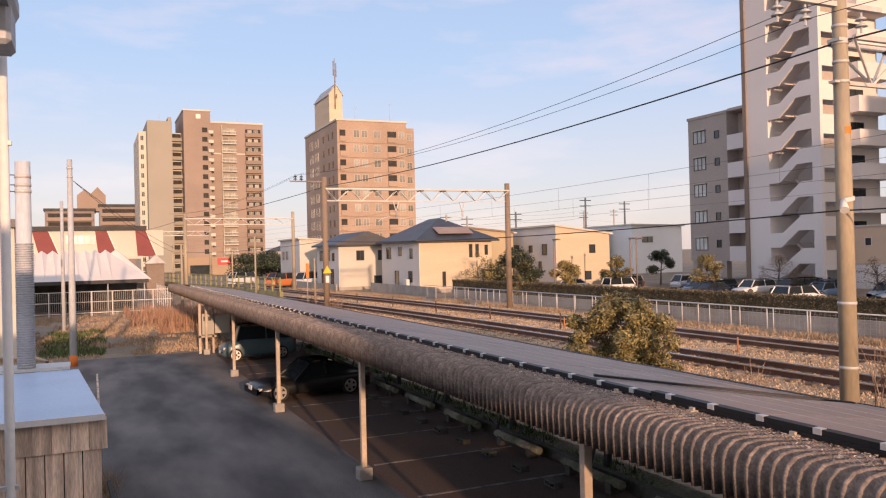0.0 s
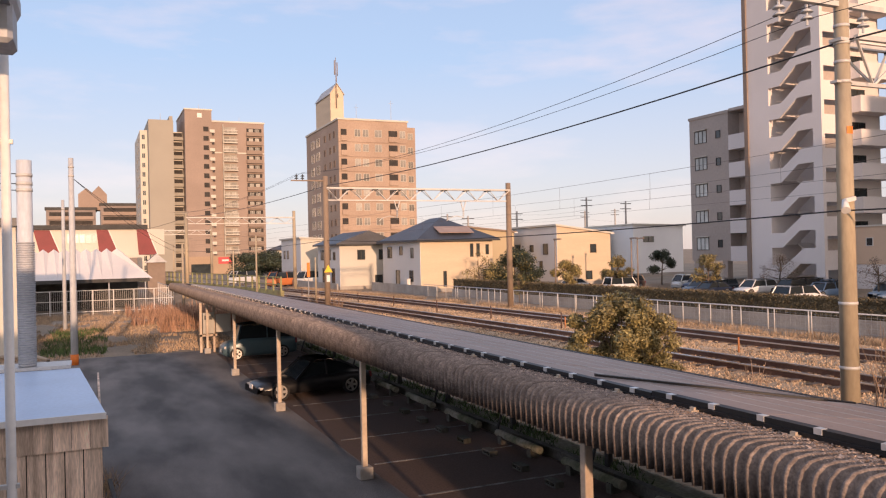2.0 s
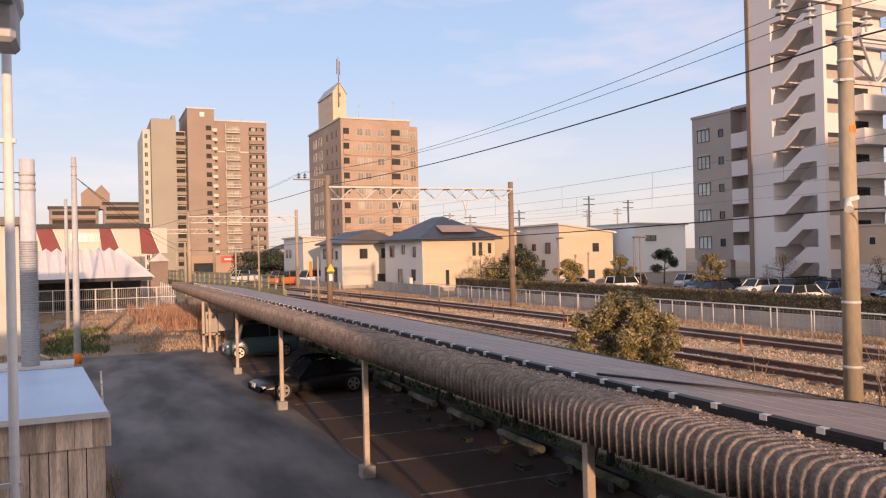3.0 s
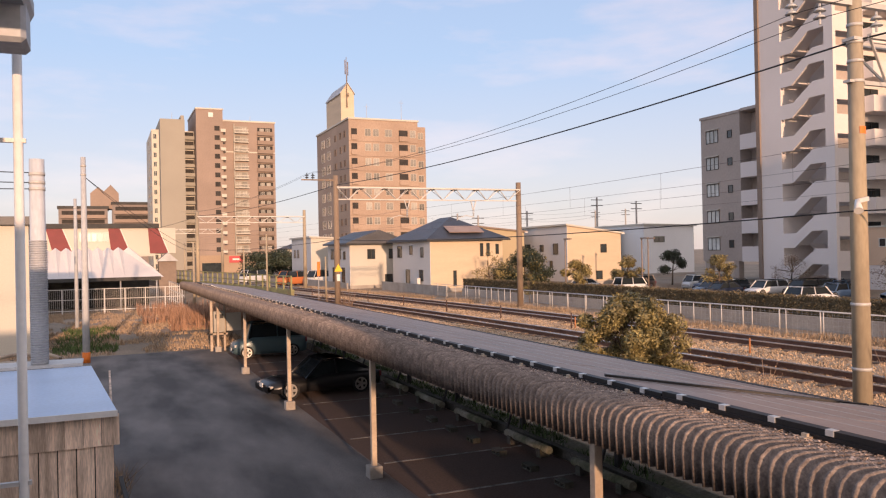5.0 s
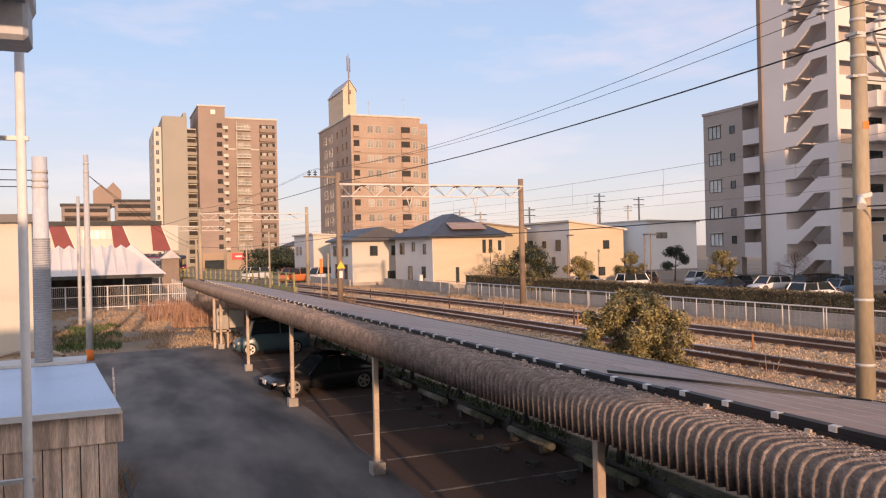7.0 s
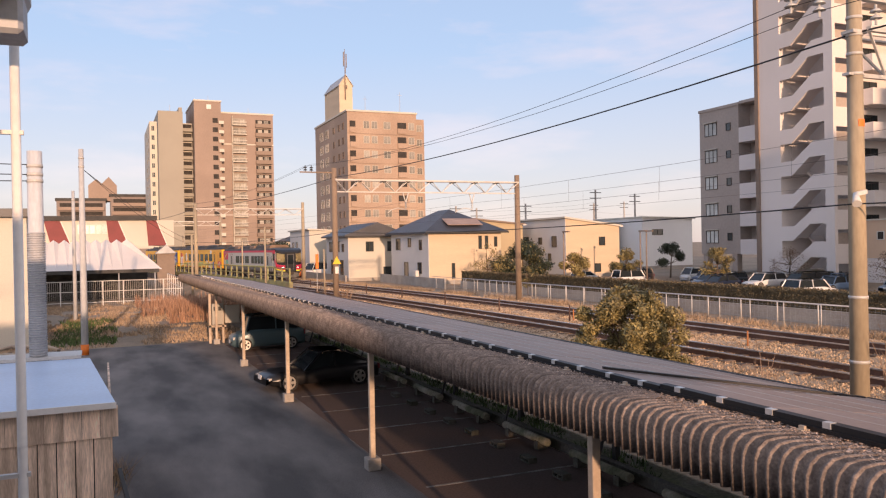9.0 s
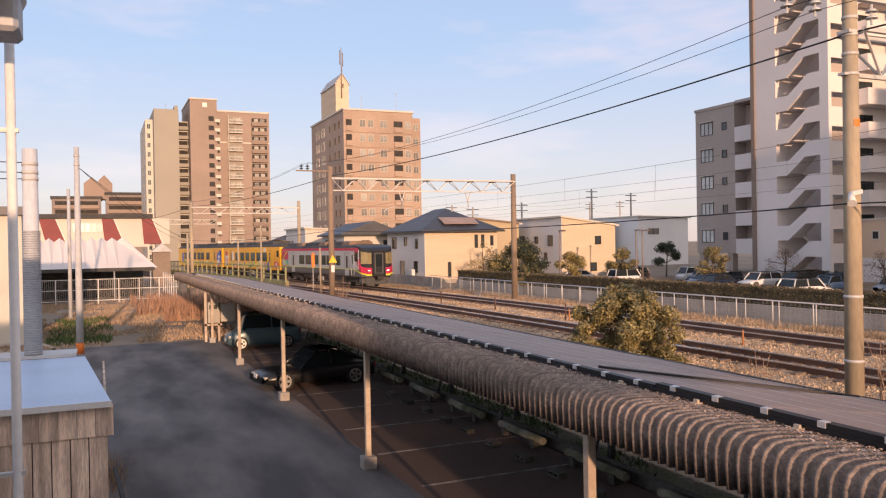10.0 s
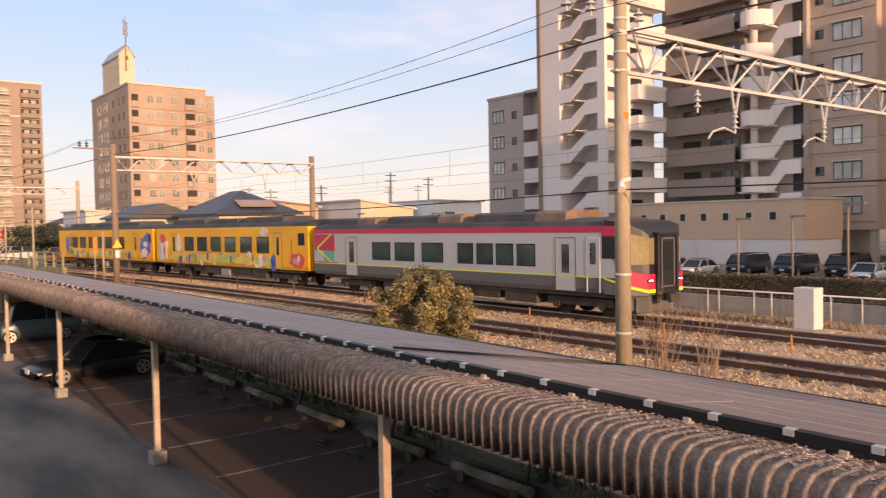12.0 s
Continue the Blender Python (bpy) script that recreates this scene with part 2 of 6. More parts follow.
LEAFYELLOW = material("yellowing_leaf", (0.30, 0.24, 0.09), 0.6, vary=0.25, island=0.5)
TWIG = material("bare_twig", (0.30, 0.21, 0.15), 0.9, vary=0.2, island=0.3)
BOARD = material("weathered_board", (0.78, 0.60, 0.46), 0.9, vary=0.25, scale=6, fine=60, stretch=(6, 6, 0.5), tint=(0.50, 0.375, 0.28), each=0.3, bump=0.4)
BLUEROOF = material("pale_blue_sheet_roof", (0.50, 0.62, 0.80), 0.45, vary=0.06, scale=2, bump=0.05)
TYRE = material("tyre_rubber", (0.02, 0.02, 0.02), 0.85, vary=0.1)
RIM = material("alloy_rim", (0.6, 0.58, 0.55), 0.35, 0.8, vary=0.05, bump=0)
CARGLASS = material("car_glass", (0.02, 0.025, 0.028), 0.1, vary=0.05, bump=0, spec=0.45)
BRIDGEGREEN = material("faded_green_girder", (0.30, 0.30, 0.13), 0.75, vary=0.2, scale=4, tint=(0.22, 0.20, 0.10))
T_GREY = material("train_silver_grey", (0.51, 0.52, 0.515), 0.35, 0.1, vary=0.04, scale=1, bump=0.02)
T_DARK = material("train_dark_grey", (0.13, 0.13, 0.13), 0.45, 0.1, vary=0.06, scale=1, bump=0.03)
T_RED = material("train_red", (0.56, 0.028, 0.085), 0.4, vary=0.05, bump=0.02)
T_YELLOW = material("train_yellow", (0.92, 0.50, 0.02), 0.4, vary=0.05, scale=1, bump=0.02, tint=(0.85, 0.40, 0.02))
T_GLASS = material("green_tinted_glass", (0.045, 0.085, 0.075), 0.1, vary=0.3, scale=3, bump=0, spec=0.7, each=0.4)
T_LIME = material("train_lime_line", (0.75, 0.78, 0.05), 0.4, vary=0.05, bump=0)
T_ROOF = material("train_roof", (0.075, 0.075, 0.08), 0.8, vary=0.2, scale=3)
T_UNDER = material("underfloor_grime", (0.075, 0.06, 0.05), 0.9, vary=0.3, scale=5, bump=0.3)
T_BROWN = material("rusty_duct_end", (0.24, 0.16, 0.11), 0.7, vary=0.2)
HEADLAMP = glow("headlamp", (1.0, 0.85, 0.75), 3.0)
# reflection of the warm evening sky put into the glass colour
SCREEN = material("windscreen_in_evening_light", (0.58, 0.49, 0.27), 0.12, vary=0.15, scale=3, bump=0, spec=0.7)
BRIGHT = material("bright_white_siding", (0.86, 0.86, 0.86), 0.8, vary=0.04, scale=0.8, bump=0.1)
WHITE = material("white_render", (0.66, 0.645, 0.63), 0.8, vary=0.05, scale=0.8, bump=0.1)

# ---- ground, yard and tracks ----
def smooth_step(a, b, v):
    k = min(1.0, max(0.0, (v - a) / (b - a)))
    return k * k * (3 - 2 * k)


def ground_z(x, y):
    xb = x + bend(min(y, 400.0))
    bank = 1.02 * smooth_step(10.9, 13.0, xb)
    field = 0.22 * smooth_step(43, 52, y) * (1 - smooth_step(10.9, 13.0, xb))
    rough = 0.10 * noise.noise(Vector((x * 0.35, y * 0.35, 0))) * (1 if (xb > 13 and xb < 27) or y > 43 else 0)
    bank -= 0.47 * smooth_step(30, 33, x) * (1 - smooth_step(55, 58, x)) * smooth_step(-4, -1, y) * (1 - smooth_step(65, 67.5, y))
    if -6 < x < 10.6 and y < 42.5:
        return -0.03
    return bank + field + rough * (0.35 if xb > 13 else 1.0) - 0.03


def axis(*runs):
    out = []
    for a, b, n in runs:
        out += [a + (b - a) * i / n for i in range(n)]
    return out + [runs[-1][1]]


def make_ground():
    xs = axis((-900, -60, 8), (-60, -6, 12), (-6, 30, 72), (30, 100, 20), (100, 1500, 10))
    ys = axis((-400, -20, 8), (-20, 110, 130), (110, 300, 30), (300, 2500, 14))
    verts = [(x, y, ground_z(x, y)) for y in ys for x in xs]
    w = len(xs)
    faces = [(j * w + i, j * w + i + 1, (j + 1) * w + i + 1, (j + 1) * w + i) for j in range(len(ys) - 1) for i in range(w - 1)]
    me = bpy.data.meshes.new("ground")
    me.from_pydata(verts, [], faces)
    me.materials.append(SOIL)
    for p in me.polygons:
        p.use_smooth = True
    tagged(new("ground", me), "dry brown earth with withered grass", kind="structure")


make_ground()
bm = bmesh.new()
box(bm, -6, 5.5, -12, 42, -0.02, 0.004)
structure("pavement", bm, ASPHALT, "patched dark asphalt yard")
# own floor colour here: roof shade and warm sunlight are painted in
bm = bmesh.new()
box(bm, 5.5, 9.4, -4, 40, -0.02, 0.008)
structure("parking_floor", bm, FLOOR_IN_SHADE, "asphalt parking floor under the carport, roof shade and warm sun in its brown")


def strip_rows(y0, y1, n, x0, x1, top, jitter=0.0):
    """A bank of the tracks: a sheet between two sides that follows the curve."""
    bm = bmesh.new()
    last = None
    for i in range(n + 1):
        y = y0 + (y1 - y0) * i / n
        row = [bm.verts.new((x - bend(y), y, z + random.uniform(-jitter, jitter))) for x, z in top(x0, x1)]
        if last:
            for k in range(len(row) - 1):
                bm.faces.new((last[k], last[k + 1], row[k + 1], row[k]))
        last = row
    return bm


TRACKS = (17.26, 21.7)
bm = strip_rows(-40, 420, 740, 14.6, 24.3, lambda a, b: [(a - 0.9, 0.92)] + [(a + (b - a) * k / 24, 1.20) for k in range(25)] + [(b + 0.9, 0.92)], 0.025)
structure("ballast_bed", bm, BALLAST, "rusty brown crushed stone track bed")


def stones(name, n, y0, y1, r0, r1, near):
    rng = np.random.default_rng(7)
    ys = y0 + (y1 - y0) * rng.random(n) ** 1.6
    xs = near[0] + (near[1] - near[0]) * rng.random(n)
    cube = np.array([(0, 0, 1), (1, 0, 0), (0, 1, 0), (-1, 0, 0), (0, -1, 0)], float)
    tri = np.array([(0, 1, 2), (0, 2, 3), (0, 3, 4), (0, 4, 1)])
    rad = rng.uniform(r0, r1, n)
    v = cube[None] * rng.uniform(0.6, 1.3, (n, 5, 3)) * rad[:, None, None]
    a = rng.uniform(0, 6.28, n)
    ca, sa = np.cos(a), np.sin(a)
    vx = v[..., 0] * ca[:, None] - v[..., 1] * sa[:, None]
    vy = v[..., 0] * sa[:, None] + v[..., 1] * ca[:, None]
    off = np.where(ys < 15, 0, (ys - 15) ** 2 / 1200)
    base = np.where((xs < 14.6) | (xs > 24.3), 1.06, 1.185)
    verts = np.stack([vx + (xs - off)[:, None], vy + ys[:, None], v[..., 2] * 1.15 + base[:, None]], -1).reshape(-1, 3)
    faces = (tri[None] + 5 * np.arange(n)[:, None, None]).reshape(-1, 3)
    me = bpy.data.meshes.new(name)
    me.from_pydata(verts.tolist(), [], faces.tolist())
    me.materials.append(STONE)
    return tagged(new(name, me), "loose tan and brown track stones", "ballast", kind="stuff")


STONE = material("loose_stone", (0.50, 0.355, 0.225), 0.95, vary=0.2, island=0.6, bump=0.2)
stones("ballast_stone", 130000, 2, 70, 0.022, 0.055, (13.6, 25.0))


def make_track(xc):
    track = placed("railway_track", (xc, 0, 1.0), "rusty two-rail track on worn sleepers in brown ballast", "track", "the two tracks")
    ys = axis((-40, 15, 6), (15, 420, 120))
    for s in (-0.566, 0.566):
        for name, z0, z1, w, mat in (("rail", 1.22, 1.365, 0.034, RAIL), ("rail_head", 1.37, 1.40, 0.044, RAILTOP)):
            bm = bmesh.new()
            last = None
            for y in ys:
                x = xc + s - bend(y)
                row = [bm.verts.new(p) for p in ((x - w, y, z0), (x + w, y, z0), (x + w, y, z1), (x - w, y, z1))]
                if last:
                    for k in range(4):
                        bm.faces.new((last[k], last[(k + 1) % 4], row[(k + 1) % 4], row[k]))
                last = row
            part(name, bm, mat, track)
    first = None
    for i in range(110):
        y = 0.5 + 0.66 * i
        if first is None:
            first = bpart("sleeper", (xc - 1.0, xc + 1.0, -0.11, 0.11, 1.16, 1.245), SLEEPER, track, bevel=0.012)
            first.location.y += y
        else:
            again(first, track, (-bend(y), y, random.uniform(-0.006, 0.006)))
    return track


for xc in TRACKS:
    make_track(xc)


def blades(name, n, area, h0, h1, mat, label, lean=0.35, w=0.03, seed=3, keep=None, z=None):
    """Tufts of withered stalks, as one heap of thin leaning triangles."""
    rng = np.random.default_rng(seed)
    xs, ys = rng.uniform(area[0], area[1], n * 2), rng.uniform(area[2], area[3], n * 2)
    pts = [(x, y) for x, y in zip(xs, ys) if noise.noise(Vector((x * 0.5, y * 0.3, seed))) > -0.12 and (keep is None or keep(x, y))][:n]
    verts, faces = [], []
    for x, y in pts:
        x2 = x - bend(y) if keep is None else x
        g = ground_z(x2, y) if z is None else z
        for _ in range(3):
            h, a = rng.uniform(h0, h1), rng.uniform(0, 6.28)
            dx, dy = rng.normal(0, lean, 2) * h
            ox, oy = rng.normal(0, 0.06, 2)
            k = len(verts)
            verts += [(x2 + ox - w * math.cos(a), y + oy - w * math.sin(a), g - 0.02), (x2 + ox + w * math.cos(a), y + oy + w * math.sin(a), g - 0.02), (x2 + ox + dx, y + oy + dy, g + h)]
            faces.append((k, k + 1, k + 2))
    me = bpy.data.meshes.new(name)
    me.from_pydata(verts, [], faces)
    me.materials.append(mat)
    return tagged(new(name, me), label, "grass", kind="stuff")


blades("dry_grass", 11000, (-8, 9.5, 42.6, 74), 0.04, 0.22, GRASS, "withered straw-coloured field grass", keep=lambda x, y: True)
blades("tall_dry_weeds", 1500, (2.5, 10, 52, 74), 0.35, 1.1, material("rust_weeds", (0.42, 0.25, 0.165), 0.95, island=0.4), "rust-brown tall dry weeds", 0.2, 0.03, 5, keep=lambda x, y: True)
blades("green_weeds", 700, (-2.5, 0.6, 43.5, 56), 0.08, 0.35, GREEN_GRASS, "patch of green weeds by the pole", 0.4, 0.04, 6, keep=lambda x, y: True)
blades("trackside_grass", 5200, (11.2, 14.4, 6, 75), 0.08, 0.35, GRASS, "dry grass along the near side of the tracks", 0.4, 0.02, 8)
blades("verge_grass", 7000, (24.4, 26.6, 8, 90), 0.06, 0.35, GRASS, "dry grass strip before the fence", 0.4, 0.025, 9)

# ---- carport ----
MOSSLOG = material("mossy_log_concrete", (0.34, 0.31, 0.25), 0.95, vary=0.25, scale=6, tint=(0.14, 0.15, 0.09), bump=0.4)
# concrete darkened for the shade under the roof, with random stains
SHADED_CONCRETE = material("stained_old_concrete", (0.13, 0.12, 0.105), 0.95, vary=0.25, scale=6, tint=(0.08, 0.08, 0.06), bump=0.4)
carport = placed("carport", (5.2, 20, 0), "long carport with weathered corrugated slate roof edge on cream posts", "carport")


def sheet_mesh():
    """One slate sheet: seven waves, bent down at the eave."""
    prof = [(4.985, 2.60), (4.965, 2.555), (4.955, 2.80), (4.96, 2.88), (4.985, 2.94), (5.04, 2.98), (5.15, 2.995), (5.27, 3.0), (5.55, 2.985), (5.9, 2.95), (6.3, 2.90)]
    nrm = [(-1, 0), (-1, 0), (-1, 0), (-0.95, 0.3), (-0.75, 0.65), (-0.35, 0.93), (-0.1, 1), (0, 1), (0, 1), (0, 1), (0, 1)]
    bm = bmesh.new()
    fade = (1, 1, 1, 1, 1, 0.95, 0.85, 0.65, 0.5, 0.4, 0.4)
    waves, per, pitch = 7, 12, 0.13
    rows = []
    for j in range(waves * per + 3):
        ph = 2 * math.pi * j / per
        d = 0.068 * max(0.0, 0.68 * math.cos(ph) + 0.32) ** 0.65
        rows.append([bm.verts.new((x + nx * d * f, pitch * j / per, z + nz * d * f)) for (x, z), (nx, nz), f in zip(prof, nrm, fade)])
    for a, b in zip(rows, rows[1:]):
        for k in range(len(prof) - 1):
            bm.faces.new((a[k], a[k + 1], b[k + 1], b[k])).smooth = True
    return mesh("roof_sheet", bm, SLATE)


sheet = sheet_mesh()
for i in range(66):
    ob = under(new("roof_sheet", sheet), carport)
    ob.location += Vector((-0.003 * (i % 2), -1.4 + 0.91 * i, 0.004 * (i % 2)))
POST_Y = [7.7 + 8.25 * k for k in range(-1, 5)]
for y in POST_Y:
    post = bpart("post", (5.11, 5.22, y - 0.055, y + 0.055, 0.2, 2.8), CREAM, carport, bevel=0.008)
    bpart("footing", (5.02, 5.31, y - 0.15, y + 0.15, 0, 0.26), CONCRETE, carport, "concrete footing", bevel=0.015)
    bm = bmesh.new()
    beam(bm, (5.0, y, 2.84), (10.0, y, 2.32), 0.1, 0.14)
    part("rafter", bm, DARKSTEEL, carport)
for x in (5.3, 6.7, 8.4, 9.9):
    z = 2.88 - 0.105 * (x - 5.3)
    bpart("purlin", (x - 0.03, x + 0.03, -1.2, 58, z - 0.06, z + 0.02), DARKSTEEL, carport)
for k in range(15):
    y = 1.5 + 4.1 * k
    bpart("back_post", (9.75, 9.87, y - 0.06, y + 0.06, 0, 2.3), DARKSTEEL, carport)
    bm = bmesh.new()
    beam(bm, (9.3, y, 0.05), (9.75, y, 1.4), 0.05, 0.05)
    part("brace", bm, DARKSTEEL, carport)
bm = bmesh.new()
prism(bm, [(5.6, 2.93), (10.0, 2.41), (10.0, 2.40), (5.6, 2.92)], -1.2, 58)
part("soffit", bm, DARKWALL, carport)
# back fence, kerb and planting strip
fence_b = placed("board_fence", (10.35, 20, 0), "dark board fence behind the parked cars", "fence")
panel = bpart("panel", (10.3, 10.34, 0, 1.96, 0.25, 1.9), DARKWALL, fence_b)
panel.location.y -= 2
for i in range(30):
    again(panel, fence_b, (random.uniform(-0.01, 0.01), 2.0 * i, 0))
for z in (0.9, 1.5):
    bpart("fence_rail", (10.22, 10.3, -2, 58, z, z + 0.05), GREYPIPE, fence_b)
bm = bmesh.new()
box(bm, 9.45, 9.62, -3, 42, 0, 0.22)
structure("kerb", bm, SHADED_CONCRETE, "low concrete kerb at the back of the parking")
bm = bmesh.new()
box(bm, 9.62, 10.3, -3, 42, -0.02, 0.16)
structure("planting_strip", bm, MOSS, "mossy strip behind the kerb")
blades("strip_weeds", 700, (9.6, 10.25, 4, 40), 0.05, 0.25, GREEN_GRASS, "low green weeds on the strip", 0.5, 0.02, 12, keep=lambda x, y: True, z=0.16)
for i in range(9):
    y = 1.2 + 3.05 * i
    lg = placed("bumper_log", (9.12, y, 0), "mossy pale concrete bumper log on the parking floor", "bumper log", "bumper logs")
    bm = bmesh.new()
    rod(bm, (9.12, y - 1.02, 0.22), (9.12, y + 1.02, 0.22), 0.09, 0.088, 10)
    part("log", bm, MOSSLOG, lg)
    for d in (-0.71, 0.71):
        bpart("foot", (9.0, 9.24, y + d - 0.09, y + d + 0.09, 0, 0.2), SHADED_CONCRETE, lg)
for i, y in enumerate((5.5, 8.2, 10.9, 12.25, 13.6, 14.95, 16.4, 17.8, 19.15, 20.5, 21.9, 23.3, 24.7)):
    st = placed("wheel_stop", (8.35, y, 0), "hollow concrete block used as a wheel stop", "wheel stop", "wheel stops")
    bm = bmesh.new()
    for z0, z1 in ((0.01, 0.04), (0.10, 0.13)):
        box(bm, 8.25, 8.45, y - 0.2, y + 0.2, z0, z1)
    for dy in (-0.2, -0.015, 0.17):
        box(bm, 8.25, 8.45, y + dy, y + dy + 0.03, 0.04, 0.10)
    part("block", bm, SHADED_CONCRETE, st)
for i in range(14):
    y = 6.4 + 2.62 * i
    bm = bmesh.new()
    box(bm, 5.7, 9.2, y - 0.04, y + 0.04, 0.008, 0.012)
    structure("parking_line", bm, PAINT, "worn white parking line")

# dead leaves and grit on the flat of the roof edge
rng = np.random.default_rng(31)
n = 36000
px, py = 5.16 + 0.54 * rng.random(n) ** 0.8, 0.5 + 56 * rng.random(n) ** 1.7
pz = np.interp(px, (5.02, 5.15, 5.27, 5.55, 5.9), (2.96, 2.995, 3.0, 2.985, 2.95)) + 0.024 + rng.uniform(0, 0.02, n)
c3 = np.stack([px, py, pz], 1)
tri = rng.normal(0, 1.0, (n, 3, 3)) * rng.uniform(0.005, 0.014, n)[:, None, None] * (1, 1.3, 0.5) + c3[:, None]
me = bpy.data.meshes.new("roof_litter")
me.from_pydata(tri.reshape(-1, 3).tolist(), [], np.arange(3 * n).reshape(-1, 3).tolist())
me.materials.append(material("roof_litter", (0.46, 0.35, 0.28), 0.95, vary=0.2, island=0.55))
tagged(new("roof_litter", me), "dead leaves and lichen grit on the roof edge", "litter", kind="stuff")

# solar array on the roof
solar = placed("solar_array", (5.8, 20, 3.0), "solar panels in a black frame on the carport roof, sky sheen in their pale colour", "solar panels")


def solar_z(x):
    return 3.075 - (x - 5.82) * 0.145


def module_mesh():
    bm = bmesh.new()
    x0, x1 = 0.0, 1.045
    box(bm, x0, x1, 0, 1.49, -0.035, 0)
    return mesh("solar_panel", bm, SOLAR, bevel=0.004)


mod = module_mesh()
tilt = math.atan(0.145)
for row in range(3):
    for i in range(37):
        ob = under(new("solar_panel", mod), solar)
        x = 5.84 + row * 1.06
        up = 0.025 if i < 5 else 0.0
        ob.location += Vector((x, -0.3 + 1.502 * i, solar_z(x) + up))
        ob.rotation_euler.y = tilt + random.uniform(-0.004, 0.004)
for y0, y1, dz in ((-0.4, 7.2, 0.025), (7.22, 55.3, 0.0)):
    bpart("edge_rail", [(5.70, 5.81, y0, y1, 2.985 + dz, 3.02 + dz), (5.725, 5.82, y0, y1, 3.02 + dz, 3.078 + dz)], BLACK, solar)
    bpart("rear_rail", (9.0, 9.04, y0, y1, 2.555 + dz, 2.62 + dz), BLACK, solar)
clamp = bpart("clamp", (5.715, 5.79, -0.042, 0.042, 3.03, 3.084), ALU, solar, "bare aluminium clamp")
foot = bpart("bracket", [(5.60, 5.70, -0.04, 0.04, 3.0, 3.02), (5.64, 5.67, -0.03, 0.03, 3.02, 3.05)], CREAM, solar, "galvanised bracket")
for i in range(80):
    y = 1.1 + 0.645 * i
    again(clamp, solar, (0, y, 0.025 if y < 7.2 else 0))
    if i % 2 == 0:
        again(foot, solar, (0, y + 0.2, 0))
clamp.location.y += 0.5
foot.location.y += 0.7

for k in range(5):
    x = 6.36 + 0.53 * k
    for y0, y1, dz in ((-0.3, 7.2, 0.025), (7.22, 55.0, 0.0)):
        bpart("seam", (x - 0.004, x + 0.004, y0, y1, solar_z(x) + dz - 0.02, solar_z(x) + dz + 0.003), GALV, solar, "thin pale seam")
# black bar laid where the gap between panel sections is in shadow
bm = bmesh.new()
beam(bm, (5.86, 8.5, solar_z(5.86) + 0.03), (8.9, 7.15, solar_z(8.9) + 0.03), 0.07, 0.03)
part("cable_duct", bm, BLACK, solar, "black bar drawn for the shadowed gap between panel sections")
# unseen panel across the carport's near end, added to shade its floor
bm = bmesh.new()
prism(bm, [(5.05, 0), (9.8, 0), (9.8, 2.3), (5.6, 2.78), (5.05, 2.8)], -1.5, -1.45)
part("end_boards", bm, DARKWALL, carport)

# distribution boxes at the far end
cab = placed("distribution_board", (5.3, 41.3, 0), "grey electric boxes on a post frame at the carport end", "electric box")
bpart("frame", [(4.85, 4.97, 41.1, 41.2, 0, 2.5), (5.5, 5.6, 41.1, 41.2, 0, 2.5), (4.85, 5.7, 41.1, 41.15, 0.8, 0.9)], CREAM, cab)
bpart("box", (5.0, 5.55, 40.95, 41.1, 0.95, 2.0), material("grey_box_paint", (0.40, 0.38, 0.33), 0.6, vary=0.06), cab, bevel=0.01)
bpart("meter", (5.07, 5.22, 40.9, 40.95, 1.65, 1.85), DARKSTEEL, cab)
bpart("meter", (5.30, 5.45, 40.9, 40.95, 1.65, 1.85), DARKSTEEL, cab)
bpart("box", (5.62, 6.35, 40.95, 41.1, 1.0, 1.9), material("pale_box_paint", (0.45, 0.42, 0.36), 0.6, vary=0.06), cab, bevel=0.01)


